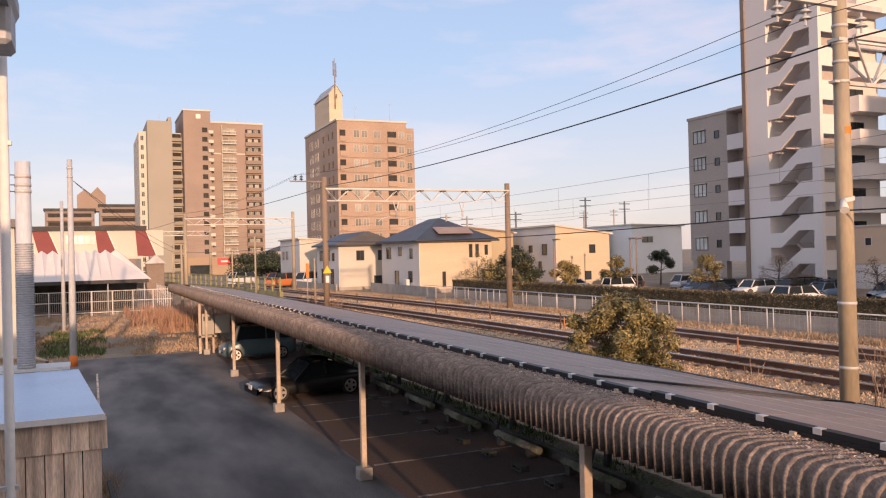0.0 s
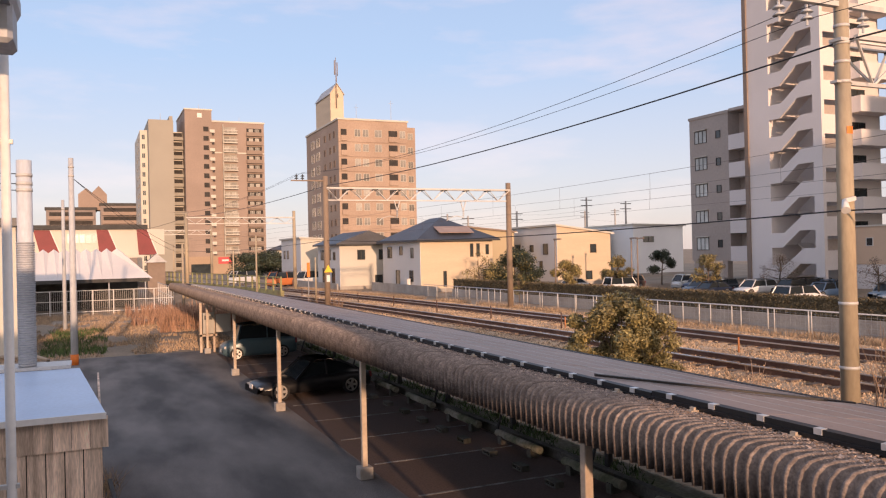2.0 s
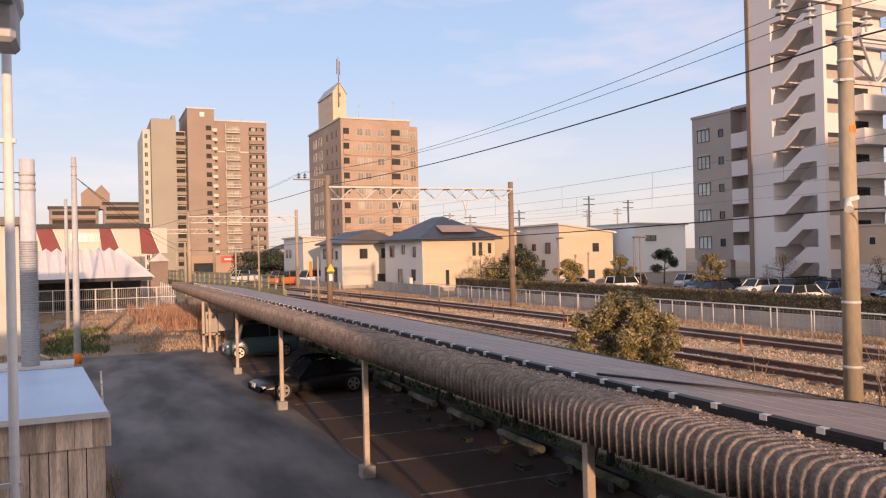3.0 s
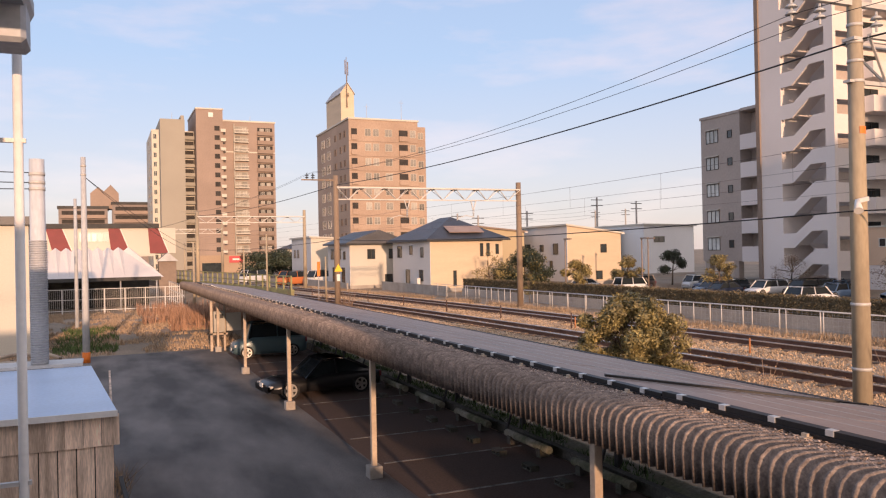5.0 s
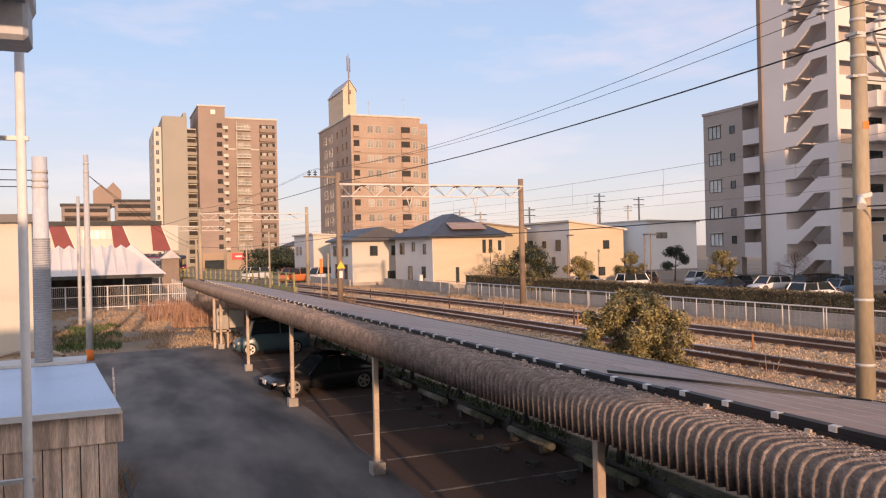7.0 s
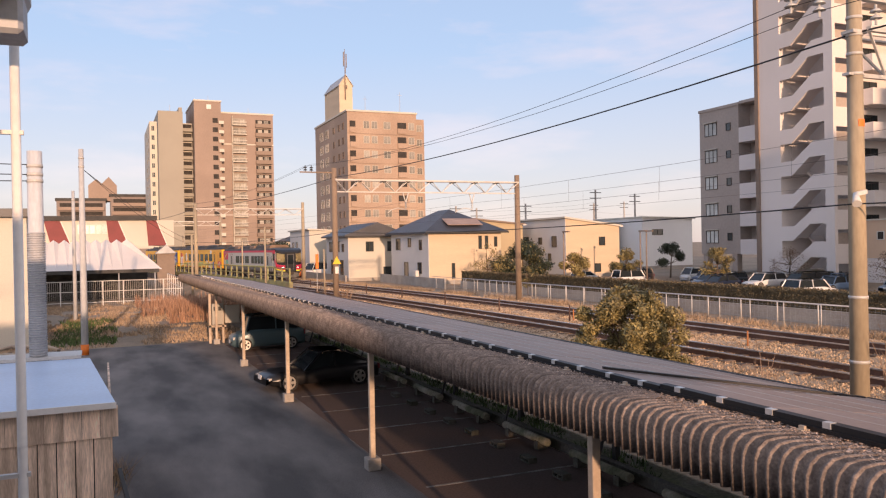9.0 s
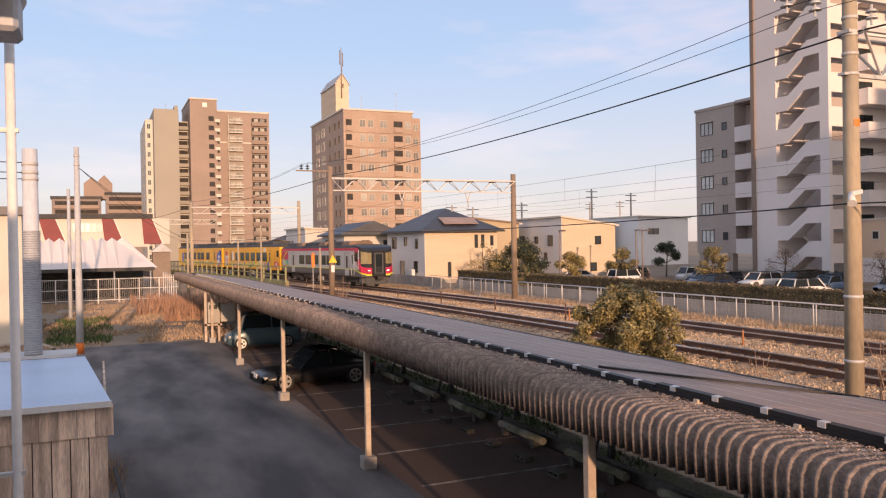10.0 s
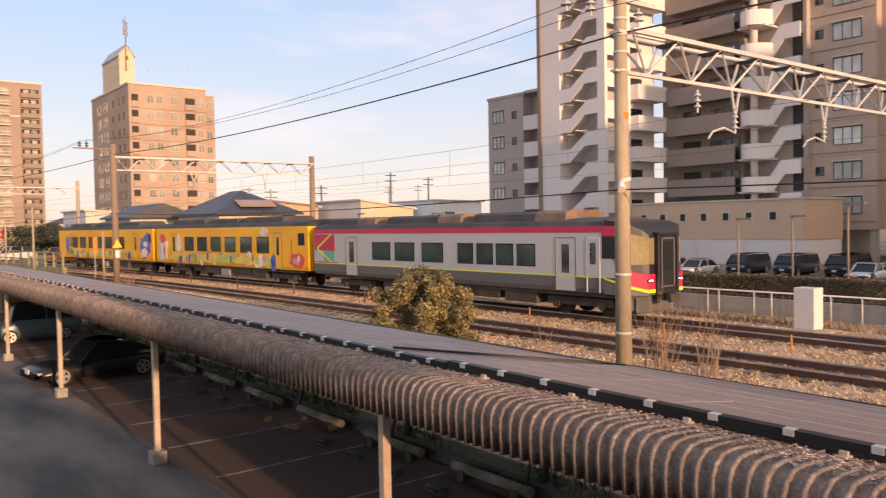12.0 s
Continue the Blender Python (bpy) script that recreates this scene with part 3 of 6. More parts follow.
# ---- cars ----
def car(name, m, colour, label, length=4.4, width=1.72, height=1.45, kind="sedan", group=""):
    """A parked car, its nose towards -y; y runs from nose 0 to tail."""
    c = thing(name, m, label, "car", group)
    L, W, H = length, width / 2, height
    paint = material("car_paint", colour, 0.3, 0.1, vary=0.04, scale=1, bump=0.0)
    sh = dict(sedan=(0.72, 0.27, 0.42, 0.74, 0.90), wagon=(0.78, 0.22, 0.36, 0.90, 0.97), van=(0.95, 0.08, 0.20, 0.93, 0.985), box=(0.92, 0.19, 0.25, 0.94, 0.99), coupe=(0.68, 0.32, 0.48, 0.70, 0.92))[kind]
    waist, a, b, d, e = sh
    waist = min(waist + 0.15, H * 0.6)
    hood = waist - (0.12 if kind != "van" else 0.05)
    # lower body: outlines over the length, rounded in plan
    bm = bmesh.new()
    secs = [(0.0, 0.80, 0.30, hood * 0.62), (0.05, 0.93, 0.22, hood * 0.86), (0.14, 0.985, 0.20, hood * 0.96), (a, 1.0, 0.20, hood), (b, 1.0, 0.20, waist), (0.8, 1.0, 0.20, waist), (0.94, 0.97, 0.22, waist * (0.98 if kind != "sedan" else 0.94)), (0.985, 0.93, 0.25, waist * 0.92), (1.0, 0.86, 0.32, waist * 0.75)]
    rows = []
    for f, w, z0, z1 in secs:
        w *= W
        rows.append([bm.verts.new((x, f * L, z)) for x, z in ((-w * 0.94, z0), (-w, z0 + 0.16), (-w, z1 - 0.14), (-w * 0.94, z1 - 0.03), (-w * 0.5, z1 + 0.02), (w * 0.5, z1 + 0.02), (w * 0.94, z1 - 0.03), (w, z1 - 0.14), (w, z0 + 0.16), (w * 0.94, z0))])
    for p, q in zip(rows, rows[1:]):
        for k in range(10):
            bm.faces.new((p[k], p[(k + 1) % 10], q[(k + 1) % 10], q[k])).smooth = True
    bm.faces.new(rows[0][::-1])
    bm.faces.new(rows[-1])
    part("body", bm, paint, c)
    # glasshouse
    bm = bmesh.new()
    quads = [(W * 0.90, a * L, hood), (W * 0.74, b * L, H - 0.11), (W * 0.74, d * L, H - 0.11), (W * 0.90, e * L, waist - 0.02)]
    lv = [[bm.verts.new((s * x, y, z)) for x, y, z in quads] for s in (-1, 1)]
    bm.faces.new(lv[0])
    bm.faces.new(lv[1][::-1])
    for k in range(4):
        bm.faces.new((lv[0][k], lv[1][k], lv[1][(k + 1) % 4], lv[0][(k + 1) % 4]))
    part("window", bm, CARGLASS, c, "dark car windows")
    # roof and pillars
    bm = bmesh.new()
    ra = [bm.verts.new((x * W * 0.78, y, z)) for x in (-1, 1) for y, z in ((b * L - 0.05, H - 0.07), (b * L + 0.2, H - 0.01), (d * L - 0.15, H - 0.01), (d * L + 0.05, H - 0.07))]
    for k in range(3):
        bm.faces.new((ra[k], ra[k + 1], ra[k + 5], ra[k + 4]))
    bmesh.ops.solidify(bm, geom=bm.faces[:], thickness=0.035)
    part("roof", bm, paint, c)
    for s in (-1, 1):
        for (y0, z0, y1, z1) in ((a * L, hood, b * L, H - 0.05), ((b + d) / 2 * L, waist - 0.03, (b + d) / 2 * L, H - 0.05), (e * L, waist - 0.02, d * L, H - 0.05)):
            bm = bmesh.new()
            beam(bm, (s * W * 0.905, y0, z0), (s * W * 0.755, y1, z1), 0.05, 0.07)
            part("pillar", bm, paint, c)
        bpart("headlight", (s * W * 0.76 - 0.10, s * W * 0.76 + 0.10, 0.02 * L, 0.05 * L, hood * 0.64, hood * 0.76), GALV, c)
        bpart("tail_light", (s * W * 0.86 - 0.07, s * W * 0.86 + 0.07, L * 0.985 - 0.02, L * 0.985 + 0.05, waist * 0.66, waist * 0.9), REDPANEL, c)
    r = 0.30 if kind != "van" else 0.28
    for s in (-1, 1):
        for y in (0.18 * L, 0.80 * L):
            bm = bmesh.new()
            rod(bm, (s * (W - 0.20), y, r), (s * (W + 0.012), y, r), r, n=20)
            tyre = part("wheel", bm, TYRE, c)
            bm = bmesh.new()
            rod(bm, (s * (W + 0.012), y, r), (s * (W + 0.02), y, r), r * 0.18, n=10)
            for k in range(20):
                an, bn = 2 * math.pi * k / 20, 2 * math.pi * (k + 1) / 20
                beam(bm, (s * (W + 0.014), y + r * 0.66 * math.cos(an), r + r * 0.66 * math.sin(an)), (s * (W + 0.014), y + r * 0.66 * math.cos(bn), r + r * 0.66 * math.sin(bn)), 0.02, 0.045)
            for k in range(5):
                an = 2 * math.pi * k / 5
                beam(bm, (s * (W + 0.016), y, r), (s * (W + 0.016), y + r * 0.66 * math.cos(an), r + r * 0.66 * math.sin(an)), 0.02, 0.085)
            part("rim", bm, RIM, tyre)
    bpart("number_plate", (-0.16, 0.16, -0.015, 0.02, 0.38, 0.52), FRAMEWHITE, c)
    return c


car("car", pose(5.35, 37.6, 0.01, 0, 0, -90), (0.08, 0.13, 0.15), "boxy teal-grey small car parked under the carport", 3.4, 1.48, 1.66, "box")
car("car", pose(4.72, 26.5, 0.01, 0, 0, -84), (0.02, 0.02, 0.022), "low black coupe parked under the carport", 4.0, 1.75, 1.24, "coupe")

# ---- buildings ----
WINDOWS = {}


def window(parent, at, face, w, h, frame_mat=FRAMEDARK, glass=GLASS, panes=2, sill=None, depth=0.06):
    """A window on a wall that faces -x ('x') or -y ('y'); at is its lower middle on the wall."""
    key = (face, round(w, 2), round(h, 2), frame_mat.name, glass.name, panes, depth)
    if key not in WINDOWS:
        def rect(bm, a, b, z0, z1, o0, o1):
            if face == "y":
                box(bm, a, b, -o1, -o0, z0, z1)
            else:
                box(bm, -o1, -o0, -b, -a, z0, z1)
        bf, bg = bmesh.new(), bmesh.new()
        t = 0.05
        cuts = [-w / 2, -w / 2 + t]
        for k in range(1, panes):
            cuts += [-w / 2 + w * k / panes - t / 2, -w / 2 + w * k / panes + t / 2]
        cuts += [w / 2 - t, w / 2]
        grid = [[bf.verts.new((a, -depth, z) if face == "y" else (-depth, -a, z)) for a in cuts] for z in (0, t, h - t, h)]
        for q in range(3):
            for k in range(len(cuts) - 1):
                if q != 1 or k % 2 == 0:
                    bf.faces.new((grid[q][k], grid[q][k + 1], grid[q + 1][k + 1], grid[q + 1][k]))
        out = bmesh.ops.extrude_face_region(bf, geom=bf.faces[:])
        for v in out["geom"]:
            if isinstance(v, bmesh.types.BMVert):
                v.co += Vector((0, depth + 0.03, 0) if face == "y" else (depth + 0.03, 0, 0))
        rect(bg, -w / 2 + t, w / 2 - t, t, h - t, -0.02, 0.012)
        WINDOWS[key] = (mesh("window", bf, frame_mat), mesh("pane", bg, glass))
    mf, mg = WINDOWS[key]
    ob = under(new("window", mf), parent)
    ob.location += Vector(at)
    g = new("pane", mg)
    g.parent = ob
    if sill:
        s = bpart("sill", (-w / 2 - 0.08, w / 2 + 0.08, -0.22, 0, h + 0.05, h + 0.13) if face == "y" else (-0.22, 0, -w / 2 - 0.08, w / 2 + 0.08, h + 0.05, h + 0.13), sill)
        s.name = "hood"
        s.parent = ob
    return ob


# brown tower with a white roof hut
tb = placed("apartment_tower", (53, 162, 0), "brown tiled apartment tower with a cream gabled roof hut", "apartment tower")
bpart("wall", [(45.4, 60.2, 152.5, 178, 0, 31.9), (60.2, 62.6, 154.2, 176, 0, 31.2)], TOWERTILE, tb)
bpart("parapet", [(45.2, 60.4, 152.3, 178.2, 31.9, 32.25)], BEIGELIGHT, tb)
for k in range(10):
    z = 28.3 - 2.98 * k
    for x in (49.4, 51.1, 53.8, 59.1):
        window(tb, (x, 152.5, z + 0.3), "y", 1.25 if x != 53.8 else 1.5, 1.5, BEIGELIGHT, DIMCURTAIN)
    for x, w in ((46.5, 1.2), (57.0, 1.9)):
        bpart("balcony", [(x - w / 2, x + w / 2, 152.2, 152.49, z - 0.55, z + 0.5)], TOWERTILE, tb)
        # flat panel on the wall, the balcony's shade is its dark colour
        bpart("recess", (x - w / 2, x + w / 2, 152.42, 152.5, z + 0.5, z + 1.75), INTERIOR_SHADE, tb)
    window(tb, (61.5, 154.2, z + 0.3), "y", 1.2, 1.4, BEIGELIGHT, DIMCURTAIN)
    for y in (155.5, 158.5, 162.5):
        window(tb, (45.4, y, z + 0.3), "x", 1.3, 1.4, BROWNDARK, INTERIOR_SHADE)
    for y in (168, 172.5):
        window(tb, (45.4, y, z), "x", 2.4, 1.9, FRAMEWHITE, INTERIOR_SHADE, 3)
    if k:
        bpart("band", [(45.33, 60.27, 152.42, 152.5, z + 2.18, z + 2.24)], BROWNDARK, tb)
hut = placed("roof_hut", (45.9, 160, 32), "cream gabled roof hut on the brown tower", "roof hut")
bm = bmesh.new()
prism(bm, [(45.5, 32.0), (48.3, 32.0), (48.3, 38.2), (46.9, 40.2), (45.5, 38.2)], 158, 169.5)
part("wall", bm, SUN_CREAM, hut)
bm = bmesh.new()
prism(bm, [(45.3, 38.0), (46.9, 40.3), (48.5, 38.0), (48.5, 38.14), (46.9, 40.46), (45.3, 38.14)], 157.8, 169.7)
part("roof", bm, GREYPIPE, hut)
mast = placed("antenna_mast", (46.7, 157.7, 35), "dark radio mast fixed to the roof hut", "antenna")
bm = bmesh.new()
rod(bm, (46.7, 157.7, 35.2), (46.7, 157.7, 45.6), 0.12, 0.06)
part("pole", bm, BROWNDARK, mast)
for dx, z0, z1 in ((-0.28, 42.0, 45.0), (0.28, 41.8, 44.6), (0.05, 40.6, 41.8), (0.3, 37.4, 38.2)):
    bm = bmesh.new()
    rod(bm, (46.7 + dx, 157.65, z0), (46.7 + dx, 157.65, z1), 0.11)
    part("antenna", bm, BROWNDARK, mast)
for x, y, h in ((51, 158, 4), (57.6, 155, 4.6), (53, 170, 2.5)):
    a = placed("antenna_mast", (x, y, 32.2), "thin roof antenna mast", "antenna")
    bm = bmesh.new()
    rod(bm, (x, y, 31.9), (x, y, 32.2 + h), 0.06, 0.03, 6)
    rod(bm, (x - 0.5, y, 31.6 + h), (x + 0.5, y, 31.6 + h), 0.03, n=5)
    part("pole", bm, GREYPIPE, a)

# brown tower pair, far off
ta = placed("apartment_tower", (40, 275, 0), "brown and dark apartment tower with pale balcony rails", "apartment tower")
bpart("wall", [(35.5, 52.6, 262, 285, 0, 48.6)], DULLTILE, ta)
bpart("stair_tower", [(27.4, 35.6, 259.5, 285, 0, 51.8)], DULLTILE, ta)
bpart("parapet", [(35.5, 52.8, 261.8, 285.2, 48.6, 49.1), (27.2, 35.8, 259.3, 285, 51.8, 52.2)], BEIGELIGHT, ta)
bpart("band", [(35.45, 52.65, 261.9, 262, 38.6, 39.0)], BEIGELIGHT, ta)
bpart("sign", [(31.2, 32.6, 259.4, 259.5, 49.4, 50.8)], FRAMEWHITE, ta)
for k in range(15):
    z = 44.9 - 2.97 * k
    bpart("balcony", [(39.2, 43.9, 260.7, 262, z - 0.1, z + 0.15), (39.2, 43.9, 260.6, 260.75, z + 0.95, z + 1.1), (39.2, 39.35, 260.7, 262, z, z + 2.9)] + [(39.3 + 0.42 * i, 39.4 + 0.42 * i, 260.65, 260.72, z + 0.1, z + 1.0) for i in range(11)], BEIGELIGHT, ta, "pale balcony with rails")
    bpart("recess", (39.4, 43.7, 261.93, 262, z + 0.2, z + 2.3), SANDRENDER, ta)
    for x in (40.6, 42.6):
        window(ta, (x, 261.9, z + 0.25), "y", 1.6, 1.8, BROWNDARK, DIMCURTAIN)
    bpart("balcony", [(46.8, 51.9, 261.0, 262, z - 0.5, z + 0.75)], BROWNDARK, ta)
    bpart("recess", (46.9, 51.8, 261.9, 262, z + 0.75, z + 2.05), INTERIOR_SHADE, ta)
    for x in (48.3, 50.3):
        window(ta, (x, 261.85, z + 0.3), "y", 1.3, 1.5, BEIGELIGHT, DIMCURTAIN)
    bpart("opening", (33.0, 34.6, 259.4, 259.5, z + 0.2, z + 1.7), INTERIOR_SHADE, ta)
    bpart("ledge", (34.9, 36.4, 258.8, 262, z - 0.2, z + 0.8), BEIGELIGHT, ta)
tl = placed("apartment_tower", (20, 285, 0), "beige and pale grey apartment tower", "apartment tower")
bpart("wall", [(16.8, 24.2, 262, 300, 0, 48.6)], SANDRENDER, tl)
bpart("wall", [(14.6, 16.8, 268, 300, 0, 46.0)], BEIGELIGHT, tl)
bpart("wall", [(24.2, 27.3, 266, 300, 0, 45.5)], BEIGELIGHT, tl)
bpart("penthouse", [(23.2, 24.2, 264, 280, 48.6, 50.2)], SANDRENDER, tl)
for k in range(15):
    z = 43.0 - 2.97 * k
    bpart("balcony", [(24.2, 27.35, 264.6, 266, z - 0.3, z + 0.8)], SANDRENDER, tl)
    bpart("recess", (24.3, 27.2, 265.9, 266, z + 0.8, z + 2.2), INTERIOR_SHADE, tl)
    window(tl, (15.6, 268, z), "y", 1.0, 1.6, FRAMEWHITE, GLASS)
    for y in (275, 284):
        window(tl, (14.6, y, z), "x", 3.0, 1.2, SANDRENDER, INTERIOR_SHADE)
for x, y in ((21, 270), (33, 270), (46, 270)):
    a = placed("antenna_mast", (x, y, 48.5), "thin roof antenna mast", "antenna")
    bm = bmesh.new()
    rod(bm, (x, y, 48.4), (x, y, 55.5 if x == 33 else 52), 0.1, 0.05, 6)
    part("pole", bm, GREYPIPE, a)

# big apartment block beside the car park
FL = 2.87
st = placed("stair_block", (58, 51, 1), "pale pinkish stair block of an apartment house with open zigzag stairs", "apartment block")
bpart("wall", [(56, 64, 53.1, 55.9, 0.4, 42)], PALE, st)                 # towards the far side
bpart("pier", [(56, 56.35, 47.5, 48.4, 0.4, 42)], PALE, st)
bpart("core", [(59.6, 64, 48.2, 53.1, 0.4, 42)], PALE, st)
bpart("drain_pipe", (55.86, 56.0, 55.5, 55.95, 0.9, 42), BROWNDARK, st)
for k in range(14):
    z = 2.0 + FL * k
    # zigzag parapet: low landing, slanted flight, high landing
    bm = bmesh.new()
    out = [(53.1, z - 0.35), (51.9, z - 0.35), (50.0, z + 1.1), (48.4, z + 1.1), (48.4, z + 2.45), (49.6, z + 2.45), (51.7, z + 0.95), (53.1, z + 0.95)]
    prism(bm, [(-y, zz) for y, zz in out], 56.0, 56.22, Matrix(((0, 1, 0, 0), (-1, 0, 0, 0), (0, 0, 1, 0), (0, 0, 0, 1))))
    part("parapet", bm, PALE, st)
    bm = bmesh.new()
    out = [(51.8, z - 0.1), (49.9, z + 1.35), (49.9, z + 1.55), (51.8, z + 0.12)]
    prism(bm, [(-y, zz) for y, zz in out], 56.3, 57.6, Matrix(((0, 1, 0, 0), (-1, 0, 0, 0), (0, 0, 1, 0), (0, 0, 0, 1))))
    part("stair_flight", bm, PALE, st)
    bm = bmesh.new()
    out = [(51.8, z + 2.9), (49.9, z + 1.4), (49.9, z + 1.2), (51.8, z + 2.7)]
    prism(bm, [(-y, zz) for y, zz in out], 57.8, 59.3, Matrix(((0, 1, 0, 0), (-1, 0, 0, 0), (0, 0, 1, 0), (0, 0, 0, 1))))
    part("stair_flight", bm, PALE, st)
    bpart("landing", [(56.2, 59.6, 51.8, 53.1, z - 0.15, z)], PALE, st)
    bpart("landing", [(56.2, 59.6, 48.4, 49.9, z + 1.25, z + 1.4)], PALE, st)
    # sunny end wall with openings and corner balconies
    bpart("end_parapet", [(56.35, 59.0, 47.5, 47.7, z + 0.55, z + 2.2)], PALE, st)
    # added wall piece that keeps low sun out of the stairs
    bpart("inner_wall", (56.4, 59.0, 48.2, 48.38, z + 2.15, z + 3.15), GREYTILE, st)
    bpart("pier", [(59.0, 59.6, 47.5, 48.2, z - 0.67, z + 2.2)], PALE, st)
    bpart("balcony", [(59.6, 63.9, 46.6, 46.75, z - 0.25, z + 0.95), (59.6, 63.9, 46.6, 48.2, z - 0.42, z - 0.25), (59.6, 59.75, 46.75, 48.2, z - 0.25, z + 0.95)], PALE, st)
    window(st, (61.2, 48.2, z - 0.2), "y", 1.8, 2.0, FRAMEDARK, GLASS)
ap = placed("apartment_block", (66, 43, 1), "grey tiled apartment house with long balconies and round landings", "apartment block")
# wall behind the balconies darkened in colour for their shade
bpart("wall", [(65.3, 78, 39.4, 48.1, 0.9, 42)], SHADED_FRONT, ap)
bpart("wall", [(66.0, 78, 34.0, 39.3, 0.9, 42)], GREYTILE, ap)
for k in range(14):
    z = 4.3 + FL * k
    bpart("balcony", [(63.7, 63.85, 39.4, 46.5, z - 0.35, z + 1.25), (63.85, 65.3, 39.4, 46.5, z - 0.25, z - 0.1)], SHADED_FRONT, ap, "grey tiled balcony front")
    window(ap, (65.3, 44.8, z), "x", 1.9, 2.0, FRAMEDARK, GLASS)
    window(ap, (65.3, 42.2, z + 0.7), "x", 1.2, 1.2, FRAMEDARK, GLASS)
    window(ap, (65.3, 40.6, z), "x", 1.5, 2.0, FRAMEDARK, GLASS)
    # round landing and slanted flight
    bm = bmesh.new()
    arc = [(64.9 - 1.7 * math.sin(math.pi * i / 10) ** 0.7, 39.3 - 2.9 * i / 10) for i in range(11)]
    for (xa, ya), (xb, yb) in zip(arc, arc[1:]):
        vs = [bm.verts.new(p) for p in ((xa, ya, z - 0.2), (xb, yb, z - 0.2), (xb, yb, z + 1.1), (xa, ya, z + 1.1), (xa + 0.15, ya, z - 0.2), (xb + 0.15, yb, z - 0.2), (xb + 0.15, yb, z + 1.1), (xa + 0.15, ya, z + 1.1))]
        for f in ((0, 1, 2, 3), (7, 6, 5, 4), (3, 2, 6, 7), (1, 0, 4, 5)):
            bm.faces.new([vs[i] for i in f])
    bmesh.ops.remove_doubles(bm, verts=bm.verts[:], dist=0.001)
    part("landing", bm, PALE, ap, "pale rounded landing")
    bpart("landing_slab", (64.0, 66.0, 36.6, 39.2, z - 0.3, z - 0.15), PALE, ap)
    bm = bmesh.new()
    out = [(36.5, z - 0.2), (35.4, z + 1.25), (34.0, z + 1.25), (34.0, z + 2.5), (35.7, z + 2.5), (36.8, z + 1.1), (36.8, z - 0.2)]
    prism(bm, [(-y, zz) for y, zz in out], 64.9, 65.05, Matrix(((0, 1, 0, 0), (-1, 0, 0, 0), (0, 0, 1, 0), (0, 0, 0, 1))))
    part("flight_parapet", bm, PALE, ap)
    # flat panel, shade of the opening painted dark
    bpart("opening", (65.95, 66.0, 34.3, 35.2, z - 0.2, z + 1.7), INTERIOR_SHADE, ap)
    bm = bmesh.new()
    rod(bm, (64.6, 38.0, z - 2), (64.6, 38.0, z + 1), 0.32, n=10)
    part("column", bm, PALE, ap)
aw = placed("apartment_block", (68, 30, 1), "warm brown tiled apartment wing with hooded windows", "apartment block")
bpart("wall", [(66.6, 80, 28.6, 34.0, 3.6, 42)], WINGTILE, aw)
bpart("wall", [(67.5, 80, 18.0, 28.6, 3.6, 42)], WINGTILE, aw)
for x, y in ((66.8, 28.7), (66.8, 33.3), (67.8, 22)):
    bpart("pillar", (x, x + 0.5, y, y + 0.5, 0.9, 3.6), GREYTILE, aw)
for k in range(13):
    z = 5.1 + FL * k
    window(aw, (66.6, 33.2, z + 0.2), "x", 0.7, 0.75, FRAMEDARK, GLASS, 1)
    window(aw, (66.6, 30.9, z - 0.2), "x", 2.3, 1.45, FRAMEDARK, CURTAIN, 3, BEIGELIGHT)
    bpart("band", (66.55, 66.6, 28.6, 34.0, z - 0.85, z - 0.79), BROWNDARK, aw)
    for y in (26, 21):
        window(aw, (67.5, y, z - 0.2), "x", 2.2, 1.45, FRAMEDARK, CURTAIN, 3, BEIGELIGHT)
al = placed("apartment_block", (66, 66, 1), "grey-brown apartment wing with corner balconies", "apartment block")
bpart("wall", [(63.0, 75, 65.4, 71.4, 3.2, 19.2)], GREYTILE, al)
bpart("wall", [(64.6, 75, 60.0, 65.4, 3.2, 19.2)], GREYTILE, al)
bpart("parapet", [(62.9, 75, 65.3, 71.5, 19.2, 19.5), (63.0, 75, 59.9, 65.3, 19.3, 19.6)], GREYTILE, al)
for x, y in ((63.1, 70.5), (63.1, 66), (64.7, 61)):
    bpart("pillar", (x, x + 0.7, y, y + 0.7, 0.9, 3.2), GREYTILE, al)
for k in range(5):
    z = 4.4 + 3.0 * k
    window(al, (63.0, 69.6, z), "x", 1.9, 1.4, FRAMEDARK, CURTAIN, 3, BEIGELIGHT)
    window(al, (63.0, 66.9, z + 0.25), "x", 0.7, 0.85, FRAMEDARK, GLASS, 1)
    bpart("balcony", [(63.0, 63.15, 60.0, 65.4, z - 1.1, z + 0.35), (63.0, 64.6, 60.0, 65.4, z - 1.25, z - 1.1)], PALE, al)
    window(al, (64.6, 62.8, z - 0.9), "x", 3.2, 2.1, FRAMEDARK, GLASS, 3)
hall = placed("annex", (60, 38, 1), "low beige annex with a row of small square windows", "annex")
bpart("wall", [(58.2, 64.5, 30.3, 46.4, 3.0, 6.1)], material("tan_annex_render", (0.66, 0.48, 0.34), 0.8, vary=0.05, scale=0.6, bump=0.08), hall)
bpart("base_wall", [(58.25, 64.5, 30.4, 46.3, 0.9, 3.0)], PALE, hall)
bpart("coping", [(58.1, 64.5, 30.2, 46.5, 6.1, 6.22)], BEIGELIGHT, hall)
for i in range(7):
    window(hall, (58.2, 45.0 - 2.05 * i, 4.5), "x", 0.65, 0.7, FRAMEWHITE, INTERIOR_SHADE, 1)
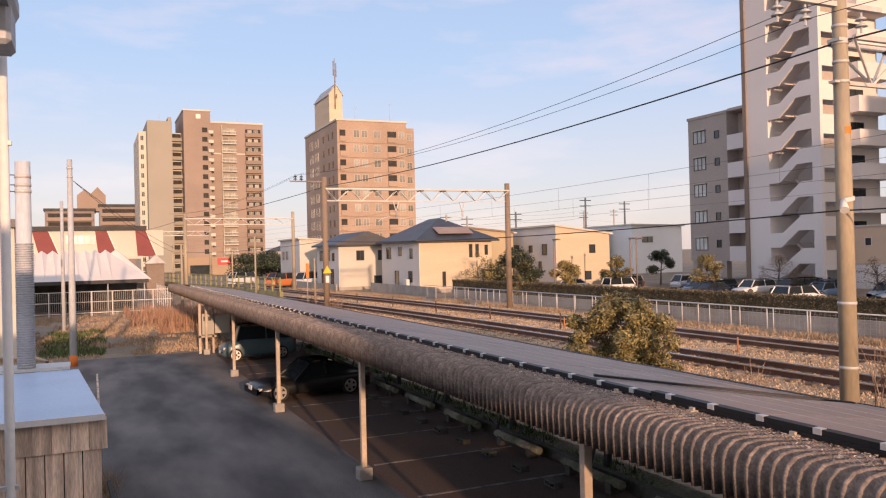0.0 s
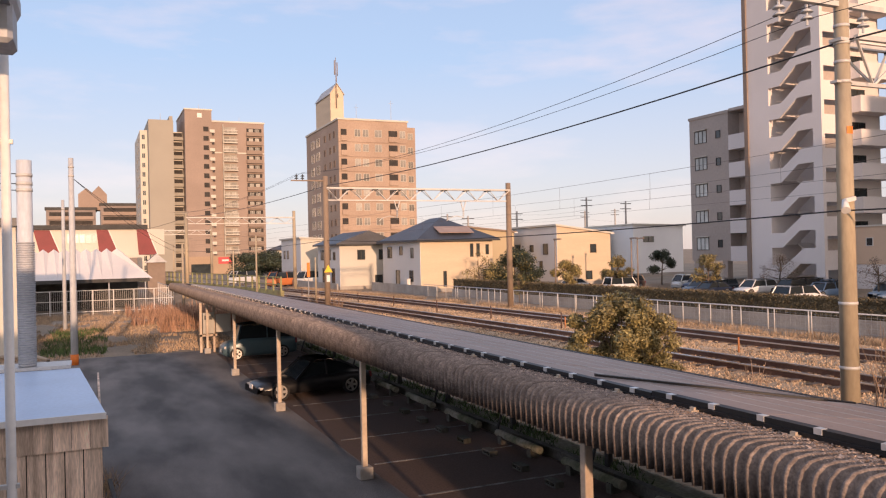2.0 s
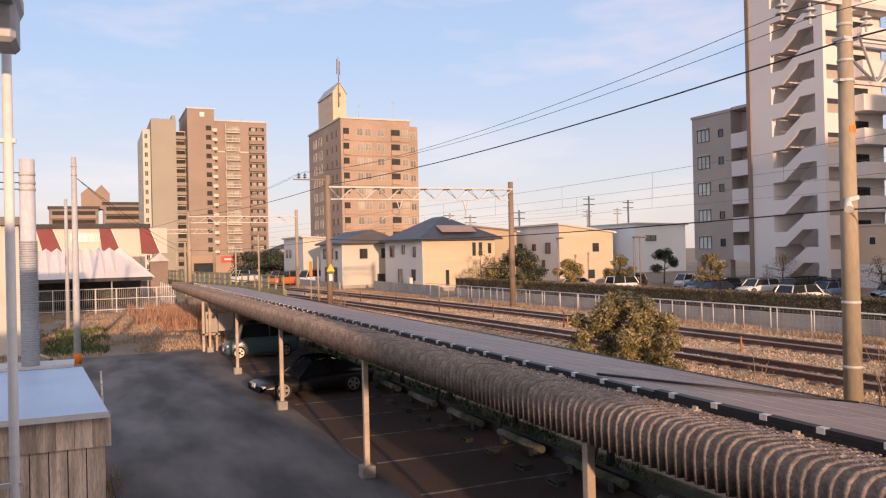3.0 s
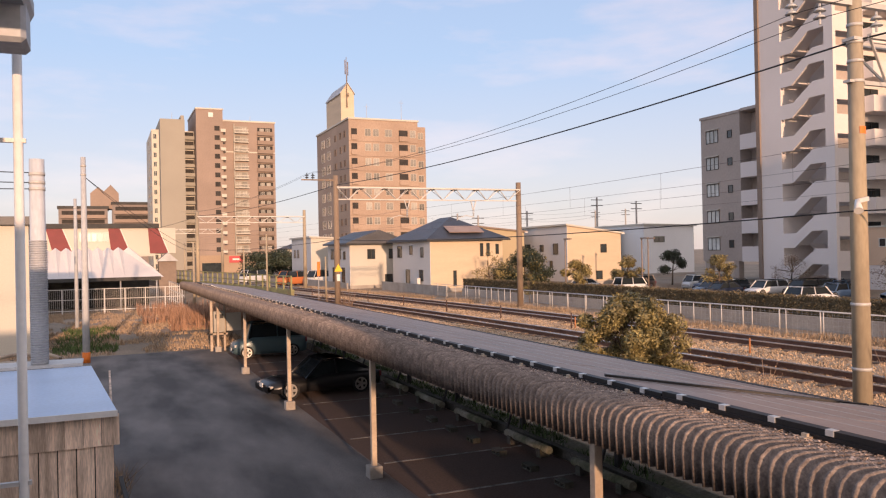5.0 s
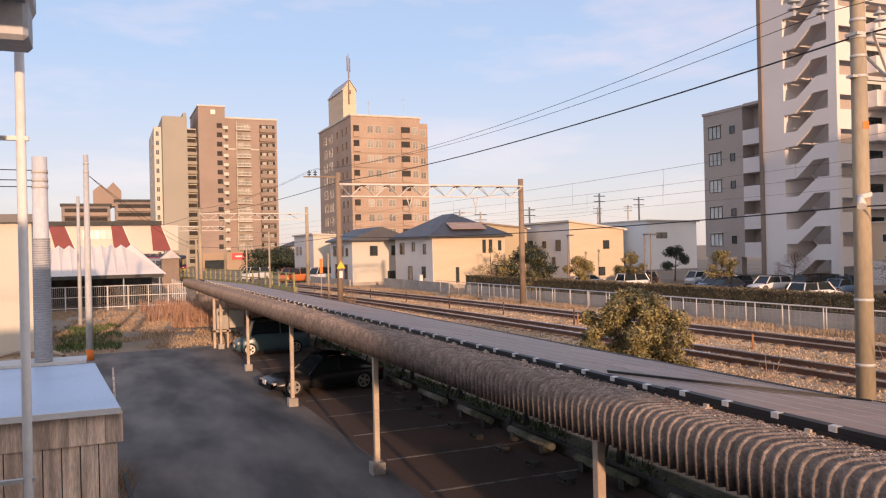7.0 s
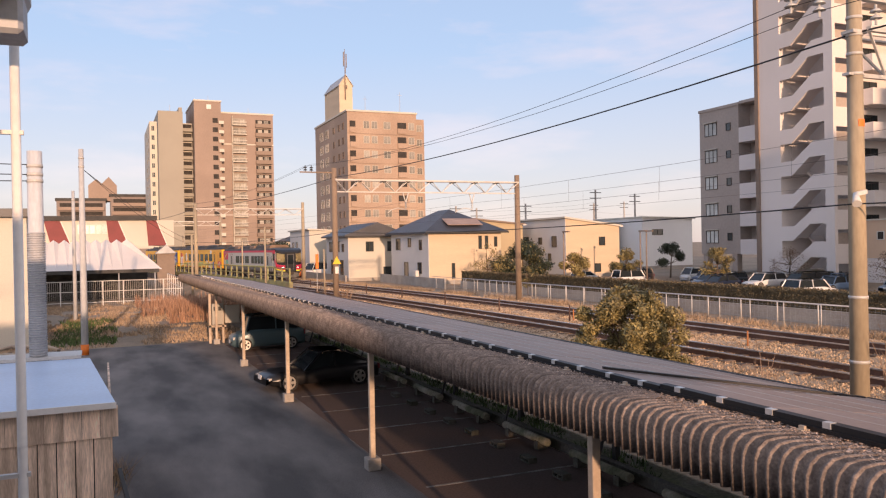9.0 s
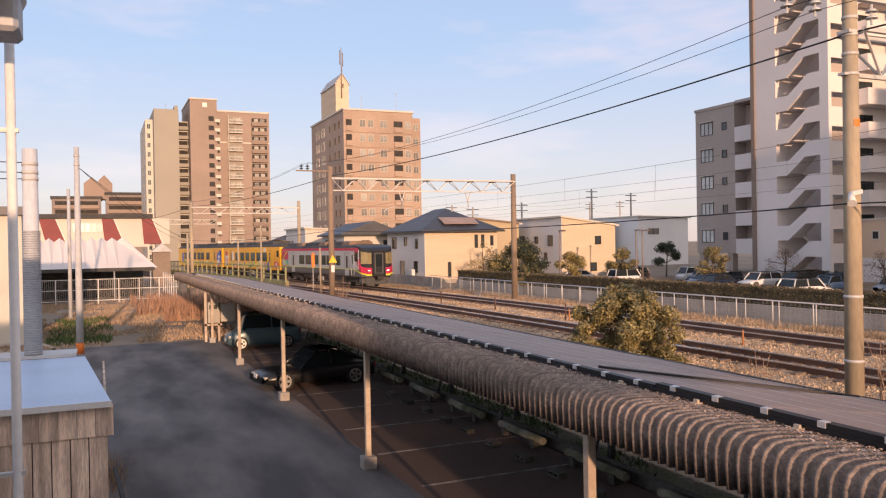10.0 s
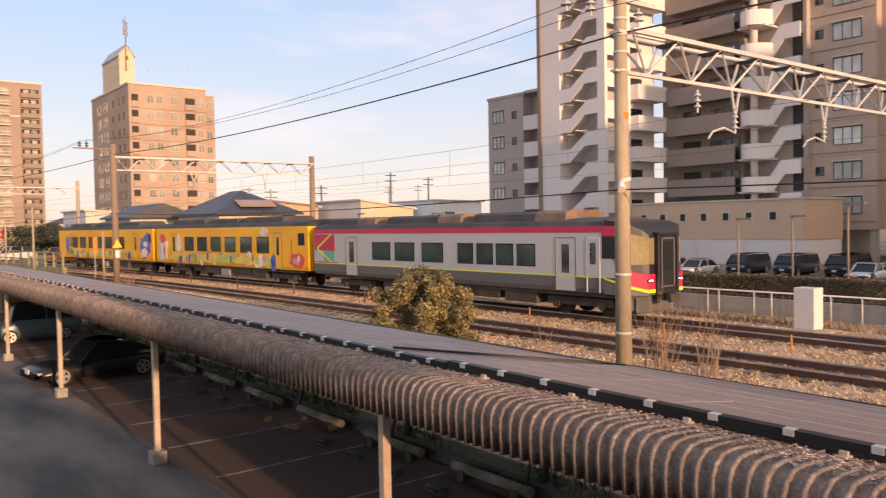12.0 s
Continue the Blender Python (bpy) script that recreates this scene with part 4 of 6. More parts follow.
for y in (44, 39.5, 35):
    bpart("drain_pipe", (58.12, 58.24, y, y + 0.12, 0.95, 3.0), FRAMEWHITE, hall)


# ---- houses across the tracks ----
def house(name, x0, x1, y0, y1, eave, ridge, label, wall_x, wall_y, roof=ROOFTILE, hip=True, base=1.0, flat=False):
    h = placed(name, ((x0 + x1) / 2, (y0 + y1) / 2, base), label, "house", "houses across the tracks")
    up = (x1 - x0) * ridge if flat else 0
    # fronts take a warmer paint than sides, as the low sun tints them
    bm = bmesh.new()
    prism(bm, [(x0, base), (x1, base), (x1, eave), (x0, eave + up)], y0, y1)
    part("wall", bm, wall_y, h)
    bpart("side_wall", (x0 - 0.04, x0, y0, y1, base, eave + up - 0.02), wall_x, h)
    bpart("footing", (x0 - 0.06, x1, y0 - 0.03, y1, base - 0.3, base + 0.35), CONCRETE, h)
    o = 0.55
    bm = bmesh.new()
    if flat:
        vs = box(bm, x0 - 0.3, x1 + 0.3, y0 - 0.3, y1 + 0.3, eave, eave + 0.18)
        for v in vs:
            v.co.z += (x1 - v.co.x) * ridge + 0.004
    else:
        a = [bm.verts.new(p) for p in ((x0 - o, y0 - o, eave), (x1 + o, y0 - o, eave), (x1 + o, y1 + o, eave), (x0 - o, y1 + o, eave))]
        lo = [bm.verts.new(v.co - Vector((0, 0, 0.18))) for v in a]
        xm, ym = (x0 + x1) / 2, (y0 + y1) / 2
        inset = (x1 - x0) / 2 + o if hip else 0
        r = [bm.verts.new((xm, min(y0 - o + inset, ym), ridge)), bm.verts.new((xm, max(y1 + o - inset, ym + 0.2), ridge))]
        bm.faces.new((a[0], a[1], r[0]))
        bm.faces.new((a[1], a[2], r[1], r[0]))
        bm.faces.new((a[2], a[3], r[1]))
        bm.faces.new((a[3], a[0], r[0], r[1]))
        for k in range(4):
            bm.faces.new((lo[k], lo[(k + 1) % 4], a[(k + 1) % 4], a[k]))
        bm.faces.new(lo[::-1])
    part("roof", bm, roof, h)
    bpart("gutter", (x0 - o - 0.05, x1 + o + 0.05, y0 - o - 0.06, y0 - o, eave - 0.2, eave - 0.06) if not flat else (x1 - 0.1, x1 + 0.32, y0 - 0.36, y0 - 0.3, eave - 0.05, eave + 0.06), FRAMEWHITE if flat else DARKSTEEL, h)
    return h


h1 = house("house", 28.5, 36.2, 69.5, 80, 6.05, 8.35, "two-storey house with a dark blue hipped roof, sunlit cream painted on its front", WHITE, SUN_CREAM)
bm = bmesh.new()
q = Matrix.Translation((33.0, 69.7, 6.62)) @ Matrix.Rotation(math.atan2(1.95, 4.4), 4, "X")
box(bm, -2.4, 1.3, 0, 1.6, 0.03, 0.09, q)
part("roof_panel", bm, SOLAR, h1, "solar panels on the roof")
for y, z, w, hh in ((77.8, 4.3, 1.3, 1.2), (74.5, 4.6, 0.8, 0.9), (71.5, 4.3, 0.7, 1.0), (75.5, 1.5, 1.1, 1.6), (71.8, 2.0, 1.0, 1.1)):
    window(h1, (28.46, y, z), "x", w, hh, FRAMEDARK, GLASS, 1)
for x, z, w, hh in ((31.0, 1.5, 0.35, 1.5), (33.9, 4.3, 0.35, 1.3), (34.6, 4.3, 0.35, 1.3), (35.6, 4.5, 0.35, 1.0), (35.6, 1.4, 1.0, 1.7)):
    window(h1, (x, 69.5, z), "y", w, hh, FRAMEDARK, GLASS, 1)
for k in range(2):
    ac = placed("air_conditioner", (28.0, 70.6 + 1.4 * k, 1.0), "white air-conditioning unit beside the house", "air conditioner")
    bpart("case", (27.95, 28.3, 70.3 + 1.4 * k, 71.1 + 1.4 * k, 0.98, 1.7 + 0.6 * k), FRAMEWHITE, ac, bevel=0.02)
h2 = house("house", 45.7, 52.6, 72.7, 82.6, 6.45, 0.13, "two-storey house with a single-pitch roof, sunlit cream painted on its front", WHITE, SUN_CREAM, roof=BEIGELIGHT, flat=True)
for y, z, w, hh in ((81.2, 4.3, 1.2, 1.2), (78, 4.6, 0.8, 0.8), (75, 4.3, 1.0, 1.2), (80, 1.7, 1.4, 1.6), (76, 2.8, 0.6, 0.8)):
    window(h2, (45.66, y, z), "x", w, hh, FRAMEDARK, GLASS, 1)
for x, z in ((50.3, 4.4), (49.7, 1.5)):
    window(h2, (x, 72.7, z), "y", 0.8, 0.95, FRAMEDARK, GLASS, 1)
h3 = house("house", 24.6, 31, 83, 92, 6.0, 7.4, "pale grey two-storey house with a dark gabled roof", WHITE, BEIGELIGHT, hip=False)
for y, z, w, hh in ((90, 4.2, 1.2, 1.2), (87, 4.2, 1.2, 1.2), (85, 4.2, 0.8, 0.9), (89, 1.3, 1.8, 2.0), (85.5, 1.3, 1.2, 2.0)):
    window(h3, (24.56, y, z), "x", w, hh, FRAMEDARK, GLASS, 2)
for x, z in ((27, 4.2), (29.5, 4.2), (29, 1.4)):
    window(h3, (x, 83, z), "y", 0.9, 1.1, FRAMEDARK, GLASS, 2)
h4 = house("house", 24.0, 31, 98, 109, 6.6, 0.05, "white box-shaped house with small windows", WHITE, BEIGELIGHT, roof=BEIGELIGHT, flat=True)
for y, z in ((107, 4.4), (105, 4.4), (101, 4.4), (106, 1.4)):
    window(h4, (23.96, y, z), "x", 0.9, 1.1, FRAMEDARK, GLASS, 1)
h5 = house("house", 38.5, 44.5, 80, 92, 6.9, 0.10, "tan house with a brown flat roof", WHITE, BEIGE, roof=BROWNDARK, flat=True)
window(h5, (40.5, 80, 4.0), "y", 2.0, 1.6, FRAMEDARK, GLASS, 2)
h6 = house("house", 56.2, 66.5, 92, 104, 7.3, 0.03, "white flat-roofed house behind the car park", BRIGHT, BRIGHT, roof=BEIGELIGHT, flat=True)
for x, z, w in ((59, 5.6, 1.6), (62, 5.2, 0.9), (64.5, 5.2, 1.8)):
    window(h6, (x, 92, z), "y", w, 0.9, FRAMEDARK, GLASS, 2)
for y, z in ((101, 4.5), (97, 3.8), (95, 3.8)):
    window(h6, (56.16, y, z), "x", 0.8, 0.9, FRAMEDARK, GLASS, 1)
h7 = house("house", 67.5, 76, 88, 99, 7.8, 0.02, "grey-white flat-roofed house beside the apartment wing", BRIGHT, BRIGHT, roof=BEIGELIGHT, flat=True)
window(h7, (70, 88, 5.6), "y", 1.8, 0.8, FRAMEDARK, GLASS, 2)
for i, (x, y, w, e) in enumerate(((44, 205, 9, 6.6), (62, 190, 20, 6), (90, 150, 26, 7), (120, 180, 30, 8), (75, 170, 20, 6.5), (60, 210, 30, 6.5))):
    house("house", x, x + w, y, y + 12, e, e + 2, "low house far behind with a dark roof", BEIGELIGHT, BEIGELIGHT)

# ---- station side: hall with red panels, tent, far flats ----
stn = placed("station_building", (0, 100, 0), "cream station building with slanted dark red panels", "station")
bpart("wall", [(-18, 7.7, 96.8, 104, 5.3, 8.25)], BEIGELIGHT, stn)
bpart("roof", [(-18.2, 5.9, 96.5, 104, 8.25, 8.75)], DARKSTEEL, stn)
bpart("base_wall", [(-18, 3.9, 97.4, 104, 0.1, 5.3)], BROWNDARK, stn)
bpart("canopy", [(-18, 5.4, 95.8, 97.4, 5.0, 5.3)], BEIGELIGHT, stn)
for x, lean in ((-5.1, -0.7), (0.8, -0.3), (4.9, -0.2)):
    bm = bmesh.new()
    prism(bm, [(x, 5.32), (x + 2.0, 5.32), (x + 0.9, 8.2), (x + lean, 8.2)], 96.7, 96.79)
    part("panel", bm, REDPANEL, stn, "slanted dark red panel")
    bm = bmesh.new()
    beam(bm, (x + 2.05, 96.72, 5.3), (x + 0.95, 96.72, 8.2), 0.08, 0.1)
    part("panel_trim", bm, FRAMEWHITE, stn)
for i in range(5):
    window(stn, (-2.2 + 0.62 * i, 96.8, 6.75), "y", 0.58, 1.0, FRAMEWHITE, CURTAIN, 1)
for x in (-13, -9, -2, 1.2, 3.6):
    bpart("column", (x, x + 0.3, 96, 96.3, 0.1, 5.0), BEIGELIGHT, stn)
kiosk = placed("kiosk", (6.7, 96, 3), "small kiosk with a grey gabled roof", "kiosk")
bpart("wall", (5.7, 7.6, 95.0, 96.7, 0.2, 4.4), BROWNDARK, kiosk)
bm = bmesh.new()
prism(bm, [(5.5, 4.4), (7.8, 4.4), (6.7, 5.4)], 94.7, 96.75)
part("roof", bm, GREYPIPE, kiosk)
for x0, x1, z1, nm in ((-14, 1.5, 22.5, "brown"), (3.0, 16.5, 24.0, "brown")):
    fl = placed("apartment_block", ((x0 + x1) / 2, 306, 0), "long brown apartment house far off", "apartment block")
    bpart("wall", (x0, x1, 300, 315, 0, z1), FARFLAT, fl)
    bpart("roof", (x0 - 0.4, x1 + 0.4, 299.6, 315, z1, z1 + 0.9), DARKSTEEL, fl)
    for k in range(4):
        z = z1 - 3 - 3 * k
        bpart("balcony", (x0 + 0.6, x1 - 0.6, 298.8, 300, z - 0.4, z + 0.8), DULLTILE, fl)
        bpart("recess", (x0 + 1.0, x1 - 1.0, 299.9, 300, z + 0.8, z + 2.2), INTERIOR_SHADE, fl)
gb = placed("roof_hut", (1, 305, 23), "brown gabled roof hut far off", "roof hut")
bm = bmesh.new()
prism(bm, [(-4, 22.5), (5.2, 22.5), (5.2, 28), (2.6, 31), (0.4, 28.6), (-1.4, 30.2), (-4, 28)], 301, 309)
part("wall", bm, DULLTILE, gb)
shop = placed("shop", (38, 200, 0), "brown low shop with a red sign", "shop")
bpart("wall", (20.5, 34, 196, 206, 0, 5.2), BROWNTILE, shop)
bpart("sign", (27.8, 31.2, 195.8, 196, 3.4, 5.0), material("red_sign_board", (0.55, 0.05, 0.06), 0.5, vary=0.05), shop, "red shop sign")
bpart("bar", (28.6, 30.2, 195.75, 195.8, 4.0, 4.4), FRAMEWHITE, shop)
bpart("window", (21.5, 26.5, 195.9, 196, 1.0, 3.4), GLASS, shop)
tent = placed("tent", (-4, 78, 0.3), "white event tent with a peaked canvas roof on poles", "tent")
bm = bmesh.new()
for i in range(22):
    x0 = -16.6 + 0.87 * i
    x1 = x0 + 0.87
    end = i == 21
    vs = [bm.verts.new(p) for p in ((x0, 74, 3.1), (x1 + (2.3 if end else 0), 74, 3.1), (x1 + (2.3 if end else 0), 84, 3.1), (x0, 84, 3.1), ((x0 + x1) / 2, 79, 5.85), (x0, 79, 5.5), (x1, 79, 5.5))]
    bm.faces.new((vs[0], vs[1], vs[6], vs[4], vs[5]))
    bm.faces.new((vs[2], vs[3], vs[5], vs[4], vs[6]))
part("canopy", bm, CANVAS, tent)
bpart("valance", [(-16.6, 4.6, 73.9, 74.0, 2.85, 3.15)], DARKSTEEL, tent)
for i in range(8):
    x = -16.4 + 2.95 * i
    bm = bmesh.new()
    rod(bm, (x, 74.1, 0.1), (x, 74.1, 3.0), 0.06)
    part("pole", bm, GREYPIPE, tent)
bpart("wall", (-16, 4, 82, 82.1, 0.1, 3.0), DARKWALL, tent)
wf = placed("mesh_fence", (0, 72, 0.2), "white steel mesh fence round the tent ground", "fence")
for i in range(15):
    x = -16 + 1.6 * i
    bm = bmesh.new()
    rod(bm, (x, 72, 0.1), (x, 72, 2.3), 0.04, n=6)
    part("fence_post", bm, FRAMEWHITE, wf)
for z in (0.5, 1.4, 2.25):
    bpart("fence_rail", (-16, 6.4, 71.98, 72.02, z, z + 0.05), FRAMEWHITE, wf)
bm = bmesh.new()
for i in range(150):
    x = -16 + 0.15 * i
    box(bm, x, x + 0.012, 71.99, 72.01, 0.3, 2.25)
tagged(part("wire", bm, FRAMEWHITE, wf), kind="stuff")
wf2 = placed("mesh_fence", (6.4, 80, 0.2), "white steel mesh fence along the embankment", "fence")
for i in range(8):
    y = 72 + 2.5 * i
    bm = bmesh.new()
    rod(bm, (6.4, y, 0.1), (6.4, y, 2.3), 0.04, n=6)
    part("fence_post", bm, FRAMEWHITE, wf2)
for z in (0.5, 1.4, 2.25):
    bpart("fence_rail", (6.38, 6.42, 72, 90, z, z + 0.05), FRAMEWHITE, wf2)

# ---- train ----
def side(bm, y0, y1, z0, z1, x=1.4, o=0.012):
    """Thin plates on both flanks."""
    for s in (-1, 1):
        a, b = sorted((s * (x - 0.01), s * (x + o)))
        box(bm, a, b, y0, y1, z0, z1)


def shell(name, secs, mat, parent, label=""):
    """A hull through sections of (y, half width, z0, z1)."""
    bm = bmesh.new()
    last = None
    for y, w, z0, z1 in secs:
        row = [bm.verts.new(p) for p in ((-w, y, z0), (w, y, z0), (w, y, z1), (-w, y, z1))]
        if last:
            for k in range(4):
                bm.faces.new((last[k], last[(k + 1) % 4], row[(k + 1) % 4], row[k]))
        else:
            bm.faces.new(row[::-1])
        last = row
    bm.faces.new(last)
    return part(name, bm, mat, parent, label)


def rail_car(label, yellow, wins):
    c = thing("rail_car", pose(0, 0, 0), label, "train car", "cars of the train")
    hull = T_YELLOW if yellow else T_GREY
    low = T_YELLOW if yellow else T_DARK
    y0 = 0.25 if yellow else 1.9
    L = 20.9
    bm = bmesh.new()
    prism(bm, [(-1.34, 0.95), (1.34, 0.95), (1.4, 1.15), (1.4, 1.62), (-1.4, 1.62), (-1.4, 1.15)], y0, L)
    part("lower_body", bm, low, c)
    bm = bmesh.new()
    prism(bm, [(-1.4, 1.62), (1.4, 1.62), (1.4, 3.2), (1.37, 3.3), (-1.37, 3.3), (-1.4, 3.2)], y0, L)
    part("upper_body", bm, hull, c)
    bm = bmesh.new()
    prism(bm, [(-1.375, 3.3), (1.375, 3.3), (1.25, 3.5), (0.9, 3.62), (0, 3.68), (-0.9, 3.62), (-1.25, 3.5)], y0, L)
    part("roof", bm, T_ROOF, c)
    bm = bmesh.new()
    side(bm, y0, L, 3.14, 3.32, 1.385, 0.03)
    part("roof_stripe", bm, T_YELLOW if yellow else T_RED, c)
    if not yellow:
        bm = bmesh.new()
        side(bm, y0, L, 1.60, 1.65)
        part("lime_line", bm, T_LIME, c)
    wz = 1.82 if yellow else 1.95
    for k, y in enumerate(wins):
        w = 1.45 if yellow else (0.95 if k < 4 else 1.45)
        for s in (-1, 1):
            a, b = sorted((s * 1.39, s * 1.412))
            fr = bpart("window", (a, b, y, y + w, wz, 2.75), BLACK, c, bevel=0.0)
            a, b = sorted((s * 1.40, s * 1.418))
            bpart("pane", (a, b, y + 0.05, y + w - 0.05, wz + 0.05, 2.70), T_GLASS, fr)
    for y, w, z0 in (((3.0, 0.85, 1.0), (17.3, 0.9, 1.0)) if yellow else ((3.15, 0.9, 1.0), (16.85, 0.95, 1.0))):
        for s in (-1, 1):
            a, b = sorted((s * 1.38, s * 1.408))
            d = bpart("door", (a, b, y, y + w, z0, 2.95), hull, c)
            a, b = sorted((s * 1.405, s * 1.415))
            bpart("door_window", (a, b, y + 0.28, y + w - 0.28, 1.75, 2.75), GLASS, d)
            bpart("door_edge", [(a, b, y - 0.03, y, z0, 2.95), (a, b, y + w, y + w + 0.03, z0, 2.95), (a, b, y, y + w, 2.95, 2.98)], T_BROWN if not yellow else T_DARK, d)
    # underfloor gear and bogies
    for y, w, z0 in ((5.2, 1.7, 0.38), (7.2, 2.2, 0.45), (9.8, 1.2, 0.35), (11.3, 2.4, 0.42), (14.0, 1.0, 0.5)):
        bpart("underfloor_box", (-1.2, 1.2, y, y + w, z0, 0.96), T_UNDER if y != 9.8 else CONCRETE, c, bevel=0.03)
    for yb in (3.3, 17.4):
        bg = bpart("bogie", [(-1.05, -0.85, yb - 1.5, yb + 1.5, 0.42, 0.72), (0.85, 1.05, yb - 1.5, yb + 1.5, 0.42, 0.72), (-1.0, 1.0, yb - 0.25, yb + 0.25, 0.45, 0.9)], T_UNDER, c)
        for dy in (-1.05, 1.05):
            for s in (-1, 1):
                bm = bmesh.new()
                rod(bm, (s * 0.5, yb + dy, 0.43), (s * 0.64, yb + dy, 0.43), 0.43, n=20)
                part("wheel", bm, T_UNDER, bg)
            for s in (-1, 1):
                bm = bmesh.new()
                rod(bm, (s * 1.0, yb + dy, 0.45), (s * 1.12, yb + dy, 0.45), 0.16, n=10)
                part("axle_box", bm, T_UNDER, bg)
    bpart("underframe", (-1.25, 1.25, 1.0, 20.2, 0.80, 0.98), T_UNDER, c)
    # roof units
    for y, w, h in (((3.5, 4.6, 0.30), (9.0, 3.6, 0.26), (13.6, 5.0, 0.30)) if yellow else ((3.9, 4.9, 0.36), (9.6, 5.2, 0.34), (15.8, 4.3, 0.32))):
        bm = bmesh.new()
        prism(bm, [(-1.05, 3.55), (1.05, 3.55), (1.0, 3.62 + h * 0.7), (0.75, 3.62 + h), (-0.75, 3.62 + h), (-1.0, 3.62 + h * 0.7)], y + (0 if yellow else 1.5), y + w)
        part("roof_unit", bm, T_ROOF, c)
        if not yellow:
            bm = bmesh.new()
            prism(bm, [(-1.06, 3.55), (1.06, 3.55), (1.02, 3.62 + h * 0.72), (0.76, 3.64 + h), (-0.76, 3.64 + h), (-1.02, 3.62 + h * 0.72)], y, y + 1.5)
            part("roof_duct", bm, T_BROWN, c)
    return c


def gangway(c, y0, y1):
    bpart("gangway", (-0.55, 0.55, y0, y1, 1.0, 3.15), BLACK, c)


NOSE = material("black_nose_paint", (0.02, 0.021, 0.025), 0.4, vary=0.12, bump=0.03)
lead = rail_car("silver-grey diesel railcar with red stripe and black gangway nose", False, [5.05, 6.18, 7.3, 8.45, 10.33, 12.3, 14.1])
# cab of the leading car
shell("cab_low", [(0.53, 0.90, 0.95, 1.45), (0.87, 1.32, 0.93, 1.58), (1.9, 1.4, 0.95, 1.62)], T_DARK, lead)
shell("cab_red", [(0.50, 0.93, 1.20, 1.78), (0.85, 1.35, 1.34, 1.88), (1.35, 1.412, 1.9, 2.9), (1.9, 1.414, 3.1, 3.3)], T_RED, lead)
shell("cab_yellow", [(0.49, 0.94, 1.04, 1.17), (0.85, 1.36, 1.22, 1.33), (1.9, 1.412, 1.56, 1.62)], T_LIME, lead)
shell("cab_shell", [(0.54, 0.82, 1.7, 3.02), (0.66, 1.0, 1.7, 3.2), (0.90, 1.32, 1.7, 3.34), (1.3, 1.39, 1.62, 3.48), (1.9, 1.398, 1.62, 3.56)], NOSE, lead)
shell("cab_wall", [(1.15, 1.402, 1.62, 3.2), (1.95, 1.404, 1.62, 3.2)], T_GREY, lead)
for s in (-1, 1):
    bm = bmesh.new()
    v = [bm.verts.new(p) for p in ((s * 0.58, 0.52, 2.12), (s * 0.86, 0.53, 2.12), (s * 1.345, 0.86, 2.12), (s * 1.32, 0.885, 3.08), (s * 0.84, 0.53, 2.95), (s * 0.58, 0.52, 2.95))]
    bm.faces.new((v[0], v[1], v[4], v[5]))
    bm.faces.new((v[1], v[2], v[3], v[4]))
    bmesh.ops.solidify(bm, geom=bm.faces[:], thickness=0.02)
    part("windscreen", bm, SCREEN, lead)
    a, b = sorted((s * 1.40, s * 1.42))
    bpart("cab_window", (a, b, 1.3, 1.98, 2.3, 3.02), CARGLASS, lead)
    bpart("red_corner", (a, b - 0.006, 1.2, 2.0, 3.0, 3.32), T_RED, lead)
    cd = bpart("cab_door", (a, b - 0.004, 2.1, 2.62, 1.66, 2.95), T_GREY, lead)
    bpart("door_edge", [(a, b, 2.07, 2.11, 1.0, 2.97), (a, b, 2.61, 2.65, 1.0, 2.97), (a, b, 2.07, 2.65, 2.95, 2.99)], FRAMEWHITE, cd, "pale worn door edges")
    bpart("door_window", (a, b, 2.24, 2.5, 2.1, 2.8), CARGLASS, cd)
    lamp_case = bpart("lamp_case", (s * 0.80 - 0.16, s * 0.80 + 0.16, 0.485, 0.6, 1.46, 1.60), BLACK, lead)
    for dx in (-0.07, 0.05):
        bpart("headlight", (s * 0.80 + dx - 0.035, s * 0.80 + dx + 0.035, 0.475, 0.5, 1.50, 1.56), HEADLAMP, lamp_case)
bpart("gangway_frame", [(-0.56, -0.47, 0.36, 0.8, 1.0, 3.12), (0.47, 0.56, 0.36, 0.8, 1.0, 3.12), (-0.56, 0.56, 0.36, 0.8, 3.02, 3.14), (-0.56, 0.56, 0.36, 0.8, 0.97, 1.1)], NOSE, lead, bevel=0.03)
gd = bpart("gangway_door", (-0.47, 0.47, 0.42, 0.7, 1.1, 3.02), NOSE, lead)
bpart("door_frame", [(-0.36, -0.30, 0.395, 0.42, 1.25, 2.95), (0.30, 0.36, 0.395, 0.42, 1.25, 2.95), (-0.36, 0.36, 0.395, 0.42, 1.25, 1.3), (-0.36, 0.36, 0.395, 0.42, 2.9, 2.95)], T_DARK, gd, "thin grey door frame")
bpart("door_window", (-0.26, 0.26, 0.405, 0.42, 1.9, 2.82), CARGLASS, gd)
bpart("coupler", [(-0.16, 0.16, 0.15, 0.9, 0.72, 0.95), (-0.24, 0.24, 0.12, 0.28, 0.68, 0.98)], T_UNDER, lead, bevel=0.02)
bpart("snow_plough", [(-0.9, 0.9, 0.95, 1.1, 0.25, 0.9), (-1.2, 1.2, 1.1, 1.6, 0.35, 0.95)], T_DARK, lead, bevel=0.05)
gangway(lead, 20.9, 21.3)
bpart("rear_flash", [(-1.413, -1.39, 18.6, 20.85, 1.66, 1.72), (-1.413, -1.39, 18.9, 20.85, 2.3, 3.1)], T_RED, lead, "red and lime corner pattern")
